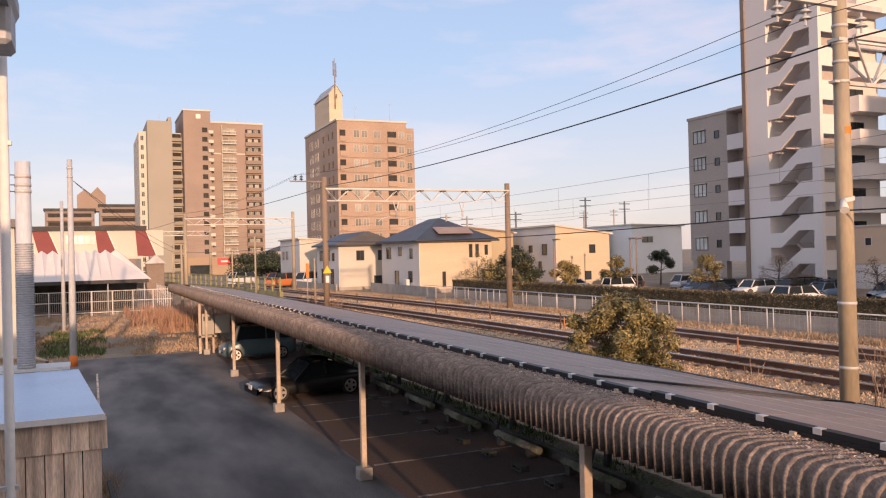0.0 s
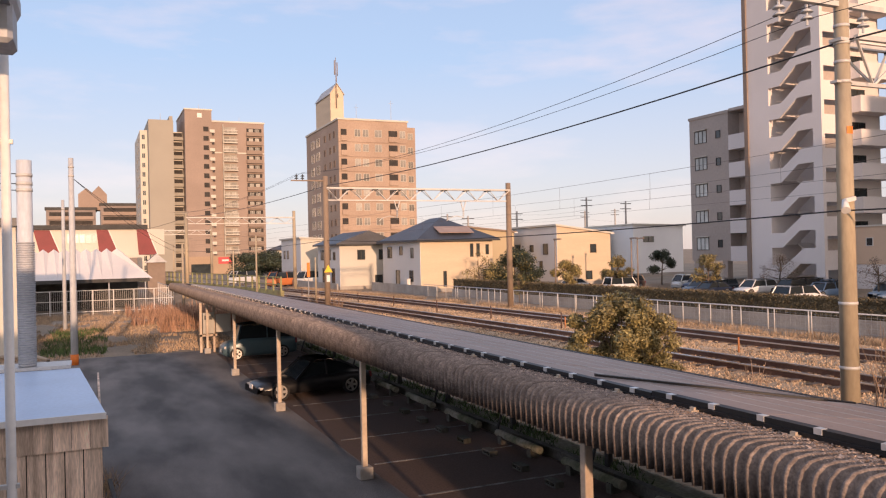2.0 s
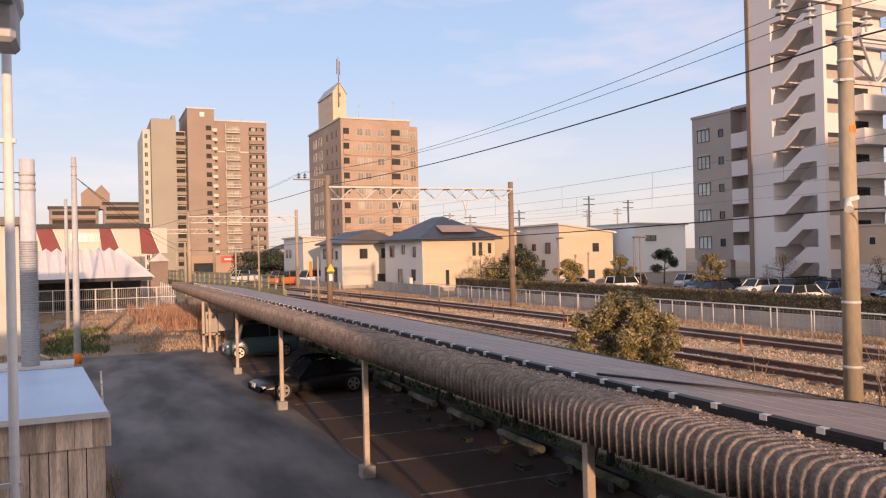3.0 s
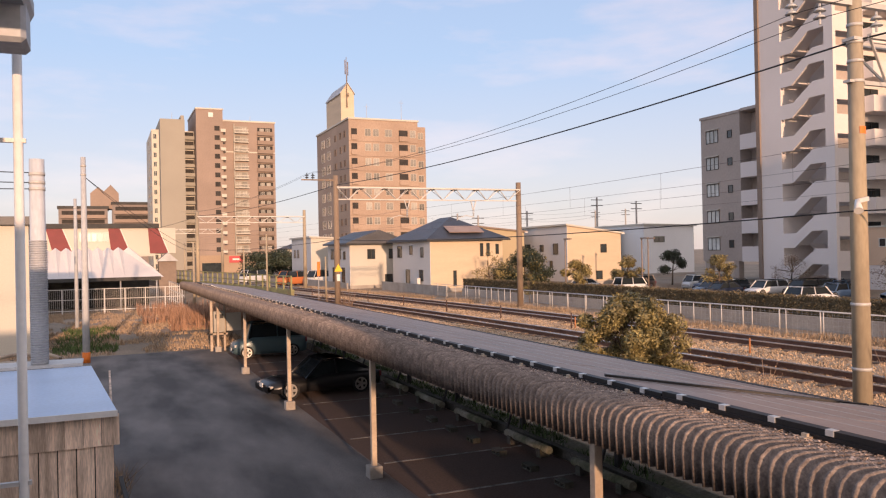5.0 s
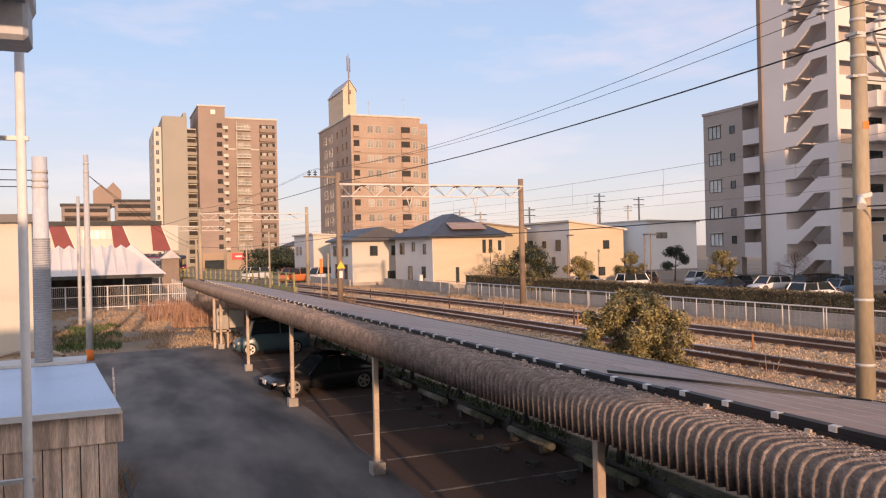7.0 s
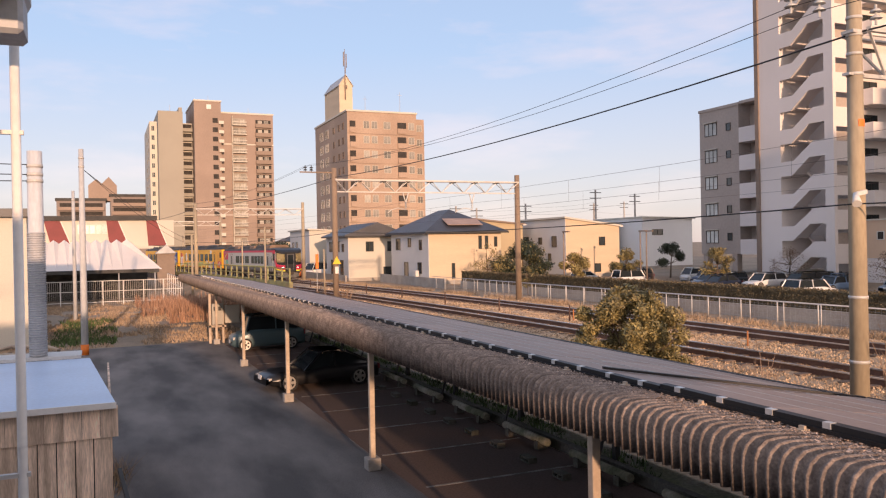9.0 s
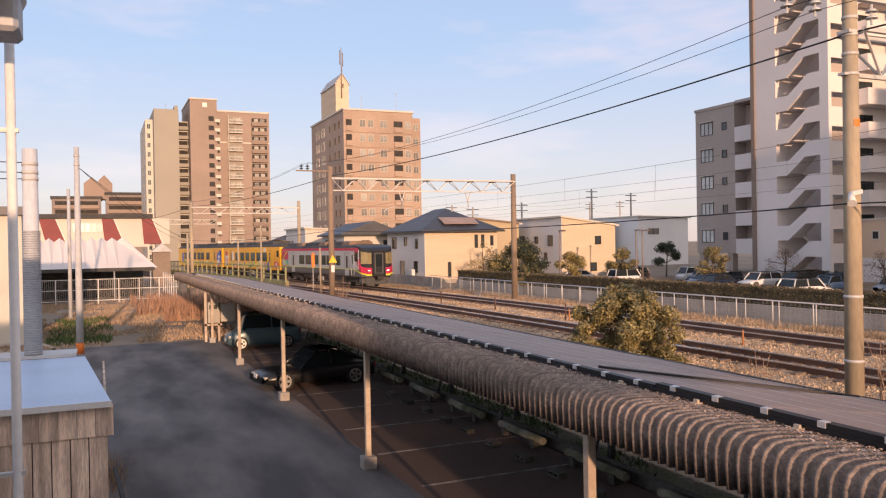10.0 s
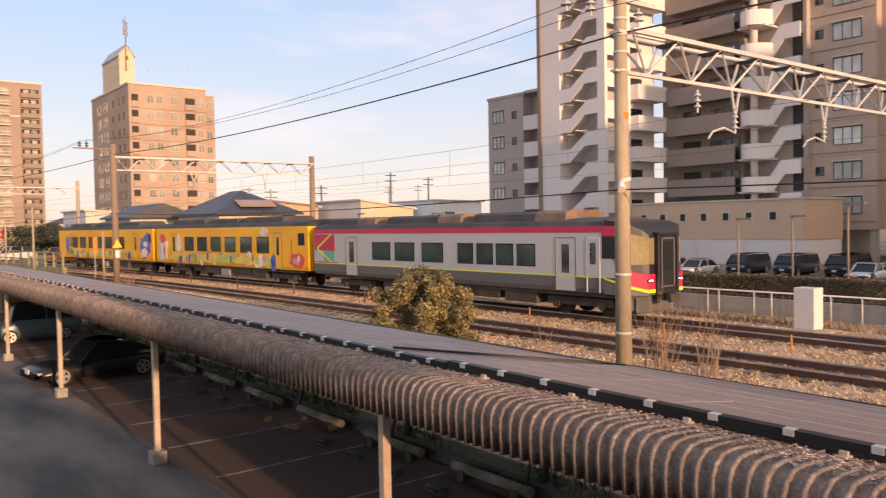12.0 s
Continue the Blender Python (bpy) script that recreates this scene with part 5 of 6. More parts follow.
for z, k in ((1.9, 0), (2.45, 1)):
    bm = bmesh.new()
    beam(bm, (-1.405, 19.2, 1.7 if k == 0 else 3.1), (-1.405, 20.6, 2.4), 0.03, 0.09)
    part("lime_chevron", bm, T_LIME, lead)
bpart("green_patch", [(-1.413, -1.39, 18.9, 19.9, 1.75, 2.3)], material("train_teal", (0.15, 0.42, 0.36), 0.4, vary=0.05, bump=0), lead)

LEAD_Z = ((0, 0), (0.95, 0.88), (1.62, 1.42), (1.95, 1.70), (2.75, 2.52), (3.2, 2.98), (3.32, 3.13), (3.68, 3.44), (4.1, 3.80))
for ob in [o for c in lead.children for o in (c, *c.children)]:
    for v in ob.data.vertices:
        v.co.z = float(np.interp(v.co.z, *zip(*LEAD_Z)))

T_PATCH = [material("livery_patch", col, 0.4, vary=0.1, bump=0) for col in ((0.7, 0.10, 0.06), (0.10, 0.14, 0.5), (0.8, 0.76, 0.7), (0.45, 0.5, 0.12), (0.75, 0.3, 0.35), (0.35, 0.2, 0.1), (0.80, 0.62, 0.14), (0.62, 0.60, 0.16), (0.85, 0.24, 0.05))]


def livery(c, spots):
    """Coloured uneven patches of the painted livery: along, up, width, height, colour."""
    pick = random.Random(len(spots))
    for y, z, w, h, k in spots:
        lobes = [pick.uniform(0.7, 1.15) for _ in range(16)]
        for s in (-1, 1):
            bm = bmesh.new()
            ring = [bm.verts.new((s * 1.424, y + w / 2 * f * math.cos(a), z + h / 2 * f * math.sin(a))) for f, a in zip(lobes, [2 * math.pi * i / 16 for i in range(16)])]
            back = [bm.verts.new((s * 1.395, v.co.y, v.co.z)) for v in ring]
            bm.faces.new(ring)
            for i in range(16):
                bm.faces.new((ring[i], ring[(i + 1) % 16], back[(i + 1) % 16], back[i]))
            ob = part("livery_patch", bm, T_PATCH[k], c)
            ob.location.x += s * 0.0015 * pick.randrange(4)


rng = random.Random(4)
mid = rail_car("bright yellow diesel railcar with colourful livery patches", True, [4.4, 6.45, 8.5, 10.5, 12.5, 14.5])
tail = rail_car("bright yellow diesel railcar with colourful livery patches at the train's end", True, [5.6, 8.1, 9.75, 11.9, 14.0, 16.0])
for c, n in ((mid, 30), (tail, 22)):
    # a pale field low on the flank, then many small shapes over it
    livery(c, [(5 + 2.4 * i, 1.38, 2.9, 0.62, 6 if i % 2 else 7) for i in range(6)])
    livery(c, [(4.0 + 14.0 * i / n, rng.uniform(1.2, 1.62), rng.uniform(0.22, 0.6), rng.uniform(0.3, 0.75), rng.randrange(6)) for i in range(n)])
    for s in (-1, 1):
        a, b = sorted((s * 1.39, s * 1.412))
        bpart("cab_window", (a, b, 0.6, 1.25, 2.3, 2.95), BLACK, c)
        for y in (1.9, 16.6):
            bpart("grab_rail", (a, b + s * 0.02, y, y + 0.05, 1.5, 2.6), T_DARK, c)
    gangway(c, 20.9, 21.3)
    gangway(c, -0.05, 0.25)
livery(mid, [(1.35, 1.5, 1.5, 0.95, 0), (1.5, 1.45, 0.9, 0.4, 4), (1.2, 1.6, 0.3, 0.35, 2), (19.7, 1.9, 1.9, 1.9, 2), (19.7, 2.65, 1.2, 0.7, 0), (19.4, 1.8, 0.35, 0.9, 0), (20.2, 1.9, 0.3, 0.8, 0),
             (5.0, 3.0, 0.9, 0.6, 2), (5.1, 3.1, 0.4, 0.3, 1), (3.9, 1.35, 0.7, 1.0, 1), (17.0, 2.3, 0.8, 1.2, 2), (12.0, 1.5, 1.0, 0.8, 8)])
livery(tail, [(1.6, 2.0, 2.3, 1.9, 1), (1.8, 1.55, 1.3, 0.8, 2), (1.5, 2.2, 0.9, 0.5, 2), (1.2, 2.75, 0.5, 0.7, 1), (18.6, 2.1, 1.0, 1.7, 1), (17.6, 1.5, 1.6, 0.8, 3), (9.4, 1.5, 1.3, 0.7, 8)])
RAIL_Z = 1.40


def nose_at(t):
    """Metres up the track of the train's nose."""
    u = 12 - t
    return 15.37 + 20.2 * u + 0.6 * u * u


def motions():
    for k, c in enumerate((lead, mid, tail)):
        rows = []
        for i in range(49):
            t = 0.25 * i
            a = nose_at(t) + 21.3 * k
            b = a + 20.9
            p, q = Vector((TRACKS[1] - bend(a), a, RAIL_Z)), Vector((TRACKS[1] - bend(b), b, RAIL_Z))
            rows.append((t, pose(*p, 0, 0, math.degrees(math.atan2(p.x - q.x, q.y - p.y)))))
        walk(c, rows)



# ---- overhead line ----
def pole_thing(name, x, y, z0, z1, r0, r1, mat, label, category="pole", group="", bands=()):
    p = placed(name, (x, y, z0), label, category, group)
    bm = bmesh.new()
    rod(bm, (x, y, z0), (x, y, z1), r0, r1, 18)
    part("shaft", bm, mat, p)
    for z in bands:
        bm = bmesh.new()
        k = r0 + (r1 - r0) * (z - z0) / (z1 - z0)
        rod(bm, (x, y, z - 0.04), (x, y, z + 0.04), k + 0.012, n=18)
        part("band", bm, GALV, p)
    return p


def insulator(bm, p, n=3, r=0.09):
    x, y, z = p
    rod(bm, (x, y, z - 0.14 * n), (x, y, z + 0.12), 0.025, n=6)
    for k in range(n):
        rod(bm, (x, y, z - 0.13 * k - 0.03), (x, y, z - 0.13 * k + 0.03), r, r * 0.55, 12)


def truss(y, x0, x1, z0, z1, parent, bays, w=0.5, chord=0.06):
    for dy in (-w / 2, w / 2):
        bm = bmesh.new()
        beam(bm, (x0, y + dy, z1), (x1, y + dy, z1), chord * 1.6, chord * 1.6)
        part("top_chord", bm, GALV, parent)
    bm = bmesh.new()
    beam(bm, (x0, y, z0), (x1, y, z0), chord * 1.3, chord * 1.3)
    part("bottom_chord", bm, GALV, parent)
    step = (x1 - x0) / bays
    for i in range(bays):
        for dy in (-w / 2, w / 2):
            for a, b in ((x0 + step * i, x0 + step * (i + 0.5)), (x0 + step * (i + 1), x0 + step * (i + 0.5))):
                bm = bmesh.new()
                beam(bm, (a, y + dy, z1), (b, y, z0), chord * 0.7, chord * 0.7)
                part("brace", bm, GALV, parent)
        if i:
            bpart("tie", (x0 + step * i - 0.12, x0 + step * i + 0.12, y - w / 2, y + w / 2, z1 - 0.1, z1 - 0.04), DARKSTEEL, parent)


def dropper(parent, x, y, z0, z1):
    for dx in (-0.18, 0.18):
        bm = bmesh.new()
        beam(bm, (x + dx, y, z1), (x, y, z0), 0.05, 0.05)
        part("hanger", bm, GALV, parent)
    bm = bmesh.new()
    insulator(bm, (x, y, z0), 3, 0.08)
    part("insulator", bm, CERAMIC, parent)
    bm = bmesh.new()
    pts = [(x, y, z0 - 0.4), (x - 0.5, y, z0 - 0.30), (x - 0.95, y, z0 - 0.42), (x - 1.15, y, z0 - 0.6)]
    for a, b in zip(pts, pts[1:]):
        rod(bm, a, b, 0.025, n=6)
    part("steady_arm", bm, GALV, parent)


g1 = placed("line_gantry", (13.45, 10.9, 1.2), "concrete railway pole with a pale lattice beam over the tracks", "gantry", "railway gantries")
bm = bmesh.new()
rod(bm, (13.45, 10.9, 0.9), (13.45, 10.9, 12.2), 0.180, 0.118, 22)
part("pole", bm, POLE, g1)
for z in (3.55, 2.3, 7.86, 8.62, 8.95, 8.25):
    bm = bmesh.new()
    rod(bm, (13.45, 10.9, z - 0.03), (13.45, 10.9, z + 0.03), 0.192 - 0.0053 * (z - 0.9), n=20)
    part("band", bm, GALV, g1)
bm = bmesh.new()
for k in range(5):
    an, bn = radians(238 + 13 * k), radians(251 + 13 * k)
    q = [bm.verts.new((13.45 + r * math.cos(a), 10.9 + r * math.sin(a), z)) for r in (0.149, 0.157) for z in (6.84, 6.98) for a in (an, bn)]
    for f in ((0, 1, 3, 2), (4, 6, 7, 5), (0, 4, 5, 1), (2, 3, 7, 6), (0, 2, 6, 4), (1, 5, 7, 3)):
        bm.faces.new([q[i] for i in f])
part("marker", bm, ORANGE, g1, "orange marker plate")
truss(10.9, 13.5, 28.2, 7.85, 8.68, g1, 9, 0.55, 0.06)
bm = bmesh.new()
rod(bm, (28.3, 10.9, 1.0), (28.3, 10.9, 9.6), 0.2, 0.17, 16)
part("pole", bm, POLE, g1)
bpart("bracket", (13.26, 13.64, 10.76, 11.04, 8.64, 8.70), GALV, g1)
bpart("bracket", (13.2, 13.64, 10.82, 10.98, 7.83, 7.88), GALV, g1)
bpart("crossarm", (11.6, 14.6, 10.84, 10.96, 9.32, 9.42), GALV, g1)
for x in (11.81, 12.53, 14.06):
    bm = bmesh.new()
    insulator(bm, (x, 10.9, 9.16), 2, 0.12)
    part("insulator", bm, CERAMIC, g1)
for x in (17.26, 21.7):
    dropper(g1, x + 0.5, 10.9, 7.2, 7.85)
bm = bmesh.new()
insulator(bm, (16.2, 10.9, 7.6), 3, 0.09)
part("insulator", bm, CERAMIC, g1)
cm = placed("speaker", (13.2, 10.6, 5.3), "small white horn speaker on the pole", "speaker")
bm = bmesh.new()
beam(bm, (13.45, 10.7, 5.58), (13.05, 10.6, 5.52), 0.06, 0.08)
part("arm", bm, FRAMEWHITE, cm)
bm = bmesh.new()
rod(bm, (13.05, 10.6, 5.53), (12.9, 10.45, 5.33), 0.045, 0.085, 12)
part("horn", bm, FRAMEWHITE, cm)

g2 = placed("line_gantry", (12.4, 44.5, 1.0), "concrete railway poles with a lattice beam over both tracks", "gantry", "railway gantries")
for x, z1, r in ((12.4, 6.9, 0.17), (24.4, 9.1, 0.2)):
    bm = bmesh.new()
    rod(bm, (x, 44.5, 0.8), (x, 44.5, z1 if x > 20 else 9.3), r, 0.16, 16)
    part("pole", bm, POLEBROWN, g2)
truss(44.5, 12.4, 24.4, 7.93, 8.62, g2, 8, 0.5, 0.05)
for x in (16.3, 20.7):
    dropper(g2, x + 0.5, 44.5, 7.3, 7.93)
bpart("crossarm", (10.4, 12.5, 44.46, 44.54, 9.0, 9.07), POLEBROWN, g2)
for x in (10.72, 11.07):
    bm = bmesh.new()
    insulator(bm, (x, 44.5, 9.30), 2, 0.12)
    part("insulator", bm, DARKSTEEL, g2)
sg = placed("warning_sign", (12.4, 44.2, 3.6), "yellow triangular sign on the railway pole", "sign")
bm = bmesh.new()
prism(bm, [(12.15, 3.75), (12.65, 3.75), (12.4, 4.2)], 44.24, 44.27)
part("plate", bm, YELLOW, sg)
bpart("tape", (12.3, 12.5, 44.26, 44.29, 3.2, 3.6), FRAMEWHITE, sg)
g3 = placed("line_gantry", (10, 82, 1.0), "far railway poles with a thin lattice beam", "gantry", "railway gantries")
for x, z1 in ((8.6, 9.4), (19.4, 9.5)):
    bm = bmesh.new()
    rod(bm, (x, 82, 0.8), (x, 82, z1), 0.2, 0.16, 12)
    part("pole", bm, POLE, g3)
truss(82, 8.6, 19.4, 8.2, 8.8, g3, 6, 0.5, 0.05)
g4 = placed("line_gantry", (5, 118, 1.0), "far railway poles with a thin lattice beam", "gantry", "railway gantries")
for x, z1 in ((3.8, 9.4), (15.8, 9.5)):
    bm = bmesh.new()
    rod(bm, (x, 118, 0.8), (x, 118, z1), 0.2, 0.16, 12)
    part("pole", bm, POLE, g4)
truss(118, 3.8, 15.8, 8.2, 8.8, g4, 6, 0.5, 0.05)


def cable(name, pts, r, mat, label, sag=0.0, n=14):
    """A hanging cable through its supports."""
    cu = bpy.data.curves.new(name, "CURVE")
    cu.dimensions, cu.bevel_depth, cu.bevel_resolution = "3D", r, 1
    sp = cu.splines.new("POLY")
    out = []
    for a, b in zip(pts, pts[1:]):
        a, b = Vector(a), Vector(b)
        for i in range(n):
            k = i / n
            p = a.lerp(b, k)
            p.z -= 4 * sag * k * (1 - k)
            out.append(p)
    out.append(Vector(pts[-1]))
    sp.points.add(len(out) - 1)
    for q, p in zip(sp.points, out):
        q.co = (*p, 1)
    me_ob = new(name, cu)
    cu.materials.append(mat)
    return tagged(me_ob, label, "cable", "overhead lines")


cable("cable", [(14.6, -34, 8.7), (13.5, 10.9, 8.67), (12.45, 44.5, 8.77), (8.7, 82, 8.9), (4, 118, 8.7)], 0.019, WIRE, "thick black feeder cable between railway poles", 0.35)
for x, xx, z in ((11.81, 10.75, 9.4), (12.53, 11.1, 9.5)):
    cable("wire", [(x + 1.1, -34, 9.05), (x, 10.9, 9.0), (xx, 44.5, z), (xx - 3.6, 82, 9.3)], 0.007, WIRE, "thin power wire between railway poles", 0.62)
cable("cable", [(14.4, -34, 5.5), (13.3, 10.9, 5.35), (12.4, 44.5, 5.6), (8.6, 82, 5.5)], 0.016, WIRE, "black telephone cable along the poles", 0.25)
for xc in TRACKS:
    sup = [(xc, y) for y in (-30, 10.9, 44.5, 82, 118)]
    cable("messenger_wire", [(xc - bend(y), y, 7.3) for _, y in sup], 0.006, WIRELIGHT, "messenger wire over the track", 0.12)
    cable("contact_wire", [(xc - bend(y), y, 6.35) for _, y in sup], 0.005, WIRELIGHT, "contact wire over the track")
    for y in (16, 21.5, 27, 32.5, 38, 50, 57, 64):
        bm = bmesh.new()
        rod(bm, (xc - bend(y), y, 6.35), (xc - bend(y), y, 7.22), 0.004, n=5)
        part("wire_hanger", bm, WIRELIGHT, g1)


# ---- plants ----
def leaves(centres, per, size, mat, name, parent, rng, flat=0.75):
    """A crown of many small leaf blades round the given clumps (x, y, z, r)."""
    verts, faces = [], []
    for cx, cy, cz, r in centres:
        d = rng.normal(size=(per, 3))
        d /= np.linalg.norm(d, axis=1)[:, None]
        rad = r * rng.random(per) ** 0.45
        p = d * rad[:, None] * (1, 1, flat) + (cx, cy, cz)
        u = rng.normal(size=(per, 3))
        u /= np.linalg.norm(u, axis=1)[:, None]
        v = np.cross(u, d)
        v /= np.linalg.norm(v, axis=1)[:, None] + 1e-6
        s = size * rng.uniform(0.6, 1.3, per)[:, None]
        k = len(verts)
        quad = np.stack([p - u * s, p + v * s * 0.45, p + u * s, p - v * s * 0.45], 1).reshape(-1, 3)
        verts += quad.tolist()
        faces += [(k + 4 * i, k + 4 * i + 1, k + 4 * i + 2, k + 4 * i + 3) for i in range(per)]
    me = bpy.data.meshes.new(name)
    me.from_pydata(verts, [], faces)
    me.materials.append(mat)
    return under(new(name, me), parent)


def tree(name, x, y, z, h, r, mat, label, seed, clumps=18, per=230, size=0.1, trunk=0.09, bare=0.35, group="car park trees", second=None):
    rng = np.random.default_rng(seed)
    t = placed(name, (x, y, z), label, "tree", group)
    bm = bmesh.new()
    lean = rng.normal(0, 0.06, 2)
    top = (x + lean[0] * h, y + lean[1] * h, z + h * 0.75)
    mid_p = (x + lean[0] * h * 0.3, y + lean[1] * h * 0.3, z + h * 0.35)
    rod(bm, (x, y, z - 0.1), mid_p, trunk, trunk * 0.75, 8)
    rod(bm, mid_p, top, trunk * 0.75, trunk * 0.25, 8)
    cs = []
    for i in range(clumps):
        a = 2.4 * i + rng.uniform(-0.4, 0.4)
        f = bare + (1 - bare) * rng.random()
        rr = r * math.sin(math.pi * min(0.97, 0.22 + 0.75 * (f - bare) / (1 - bare))) * rng.uniform(0.55, 0.95)
        c = (x + rr * math.cos(a), y + rr * math.sin(a), z + h * f * 0.92)
        s = mid_p if f < 0.6 else tuple(mid_p[k] + (top[k] - mid_p[k]) * 0.5 for k in range(3))
        rod(bm, s, c, trunk * 0.4, trunk * 0.12, 6)
        cs.append((*c, r * rng.uniform(0.28, 0.46)))
    part("trunk", bm, BARK, t)
    leaves(cs, per, size, mat, "crown", t, rng)
    if second:
        leaves(cs[::2], per // 3, size, second, "crown", t, rng)
    return t


bush = placed("bush", (14.0, 18.9, 1.1), "dense olive and yellow bush beside the tracks", "bush")
rng = np.random.default_rng(11)
cl = []
for i in range(64):
    a, f = rng.uniform(0, 6.28), rng.random()
    w = 1.75 * math.sqrt(max(0.05, 1 - (f - 0.25) ** 2 / 0.62))
    q = rng.random() ** 0.5
    cl.append((14.0 + w * q * math.cos(a), 18.9 + 0.9 * w * q * math.sin(a), 1.15 + 2.0 * f, rng.uniform(0.26, 0.46)))
cl += [(12.75 + 0.25 * i, 19.2, 1.5 + 0.05 * i, 0.3) for i in range(4)]
leaves(cl, 420, 0.055, LEAF, "foliage", bush, rng, 0.9)
leaves(cl[::2], 220, 0.055, LEAFYELLOW, "foliage", bush, rng, 1.0)
bm = bmesh.new()
for c in cl[::3]:
    rod(bm, (14.0 + rng.uniform(-0.3, 0.3), 18.9, 0.95), c[:3], 0.03, 0.008, 5)
part("branch", bm, BARK, bush)

for i, (x, y, h, r, mat, lab, kw) in enumerate((
    (33.0, 66, 3.9, 1.7, LEAFYELLOW, "sparse pruned tree beside the cream house", dict(clumps=12, per=60, size=0.08)),
    (37.0, 66.5, 4.0, 2.6, LEAFDARK, "dark green rounded pine by the hedge", dict(clumps=40, per=240, size=0.11, bare=0.2, second=LEAF)),
    (40.2, 62.5, 3.2, 1.4, LEAFYELLOW, "small yellow-green tree in the car park", dict(second=LEAF)),
    (46.6, 63.5, 3.6, 1.4, LEAF, "small green tree in the car park", dict(second=LEAFYELLOW, bare=0.25)),
    (54.5, 66.5, 3.9, 1.5, LEAFDARK, "dark pruned pine in the car park", dict(per=200)),
    (49.5, 54.2, 3.6, 1.5, LEAF, "thin leafy tree in the car park", dict(per=110, second=LEAFYELLOW)),
    (54.5, 51.0, 3.4, 1.6, TWIG, "nearly bare pruned tree before the stair block", dict(per=60, size=0.06)),
    (52.0, 39.6, 3.2, 1.4, TWIG, "nearly bare pruned tree before the annex", dict(per=60, size=0.06)),
    (27.9, 49.5, 2.2, 0.6, LEAF, "slender weed tree at the fence", dict(clumps=8, per=70, size=0.07, trunk=0.03)))):
    tree("tree", x, y, 0.6 if 40 < x and y < 65 else 1.0, h, r, mat, lab, 20 + i, **kw)
wood = placed("tree_row", (27, 141, 0.5), "dark green trees beside the far shop", "trees", kind="stuff")
rng = np.random.default_rng(5)
leaves([(22.6 + 8.8 * rng.random(), 139 + 5 * rng.random(), 1.6 + 3.6 * rng.random() ** 0.9, 1.3) for _ in range(60)], 200, 0.2, LEAFDARK, "crown", wood, rng)


def hedge(x0, x1, y0, y1, z0, z1):
    h = placed("hedge", ((x0 + x1) / 2, (y0 + y1) / 2, z0), "clipped brownish green hedge before the car park", "hedge")
    bpart("core", (x0 + 0.12, x1 - 0.12, y0, y1, z0, z1 - 0.12), HEDGE, h)
    rng = np.random.default_rng(2)
    n = 72000
    ys = y0 + (y1 - y0) * rng.random(n)
    side_pick = rng.random(n)
    xs = np.where(side_pick < 0.62, x0 + rng.normal(0, 0.03, n) + 0.10, x0 + (x1 - x0) * rng.random(n))
    zs = np.where(side_pick < 0.62, z0 + (z1 - z0) * rng.random(n), z1 - 0.08 + rng.normal(0, 0.05, n))
    p = np.stack([xs, ys, zs], 1)
    u = rng.normal(size=(n, 3))
    u /= np.linalg.norm(u, axis=1)[:, None]
    v = rng.normal(size=(n, 3))
    v = np.cross(u, v)
    v /= np.linalg.norm(v, axis=1)[:, None]
    s = 0.05
    verts = np.stack([p - u * s, p + v * s * 0.5, p + u * s, p - v * s * 0.5], 1).reshape(-1, 3)
    faces = np.arange(4 * n).reshape(-1, 4)
    me = bpy.data.meshes.new("leaf_cover")
    me.from_pydata(verts.tolist(), [], faces.tolist())
    me.materials.append(HEDGE)
    tagged(under(new("leaf_cover", me), h), kind="stuff")


hedge(28.6, 29.7, 1, 62.6, 1.0, 2.45)
# ---- fence along the far side ----
ff = placed("pipe_fence", (26.5, 36, 1.0), "pale grey pipe fence along the railway", "fence")
post = None
for i in range(34):
    y = 0.4 + 1.9 * i
    bm = bmesh.new()
    rod(bm, (26.5, 8, 0.95), (26.5, 8, 2.05), 0.024, n=8)
    if post is None:
        post = part("fence_post", bm, GALV, ff)
    else:
        bm.free()
        again(post, ff, (0, y - 8, 0))
for z in (2.03,):
    bm = bmesh.new()
    rod(bm, (26.5, 0, z), (26.5, 64, z), 0.02, n=8)
    part("fence_rail", bm, GALV, ff)
bm = bmesh.new()
for i in range(254):
    box(bm, 26.498, 26.502, 0.25 * i, 0.004 + 0.25 * i, 1.05, 2.0)
for i in range(5):
    box(bm, 26.498, 26.502, 0, 64, 1.1 + 0.2 * i, 1.106 + 0.2 * i)
tagged(part("wire_mesh", bm, GREYPIPE, ff), kind="stuff")
ff2 = placed("pipe_fence", (27.6, 36, 1.0), "second low pipe fence at the hedge", "fence")
post = None
for i in range(24):
    if post is None:
        bm = bmesh.new()
        rod(bm, (27.7, 9, 0.95), (27.7, 9, 1.95), 0.03, n=8)
        post = part("fence_post", bm, GALV, ff2)
    else:
        again(post, ff2, (0, 2.2 * i, 0))
bm = bmesh.new()
rod(bm, (27.7, 0, 1.93), (27.7, 60, 1.93), 0.025, n=8)
part("fence_rail", bm, GALV, ff2)
# added slab, its grey imitates the hazy band of the fence mesh
lw = placed("low_wall", (28.4, 36, 1.0), "low grey slab standing in for the hazy fence mesh before the hedge", "wall")
bpart("wall", (28.3, 28.45, 0, 62, 0.9, 1.62), CONCRETE, lw, bevel=0.01)
wl = placed("block_wall", (24.5, 78, 1.0), "low grey block wall before the houses", "wall")
bpart("wall", (26.8, 26.95, 62, 79, 0.9, 1.85), CONCRETE, wl)
bpart("wall", (23.0, 23.15, 79, 112, 0.9, 1.8), CONCRETE, wl)
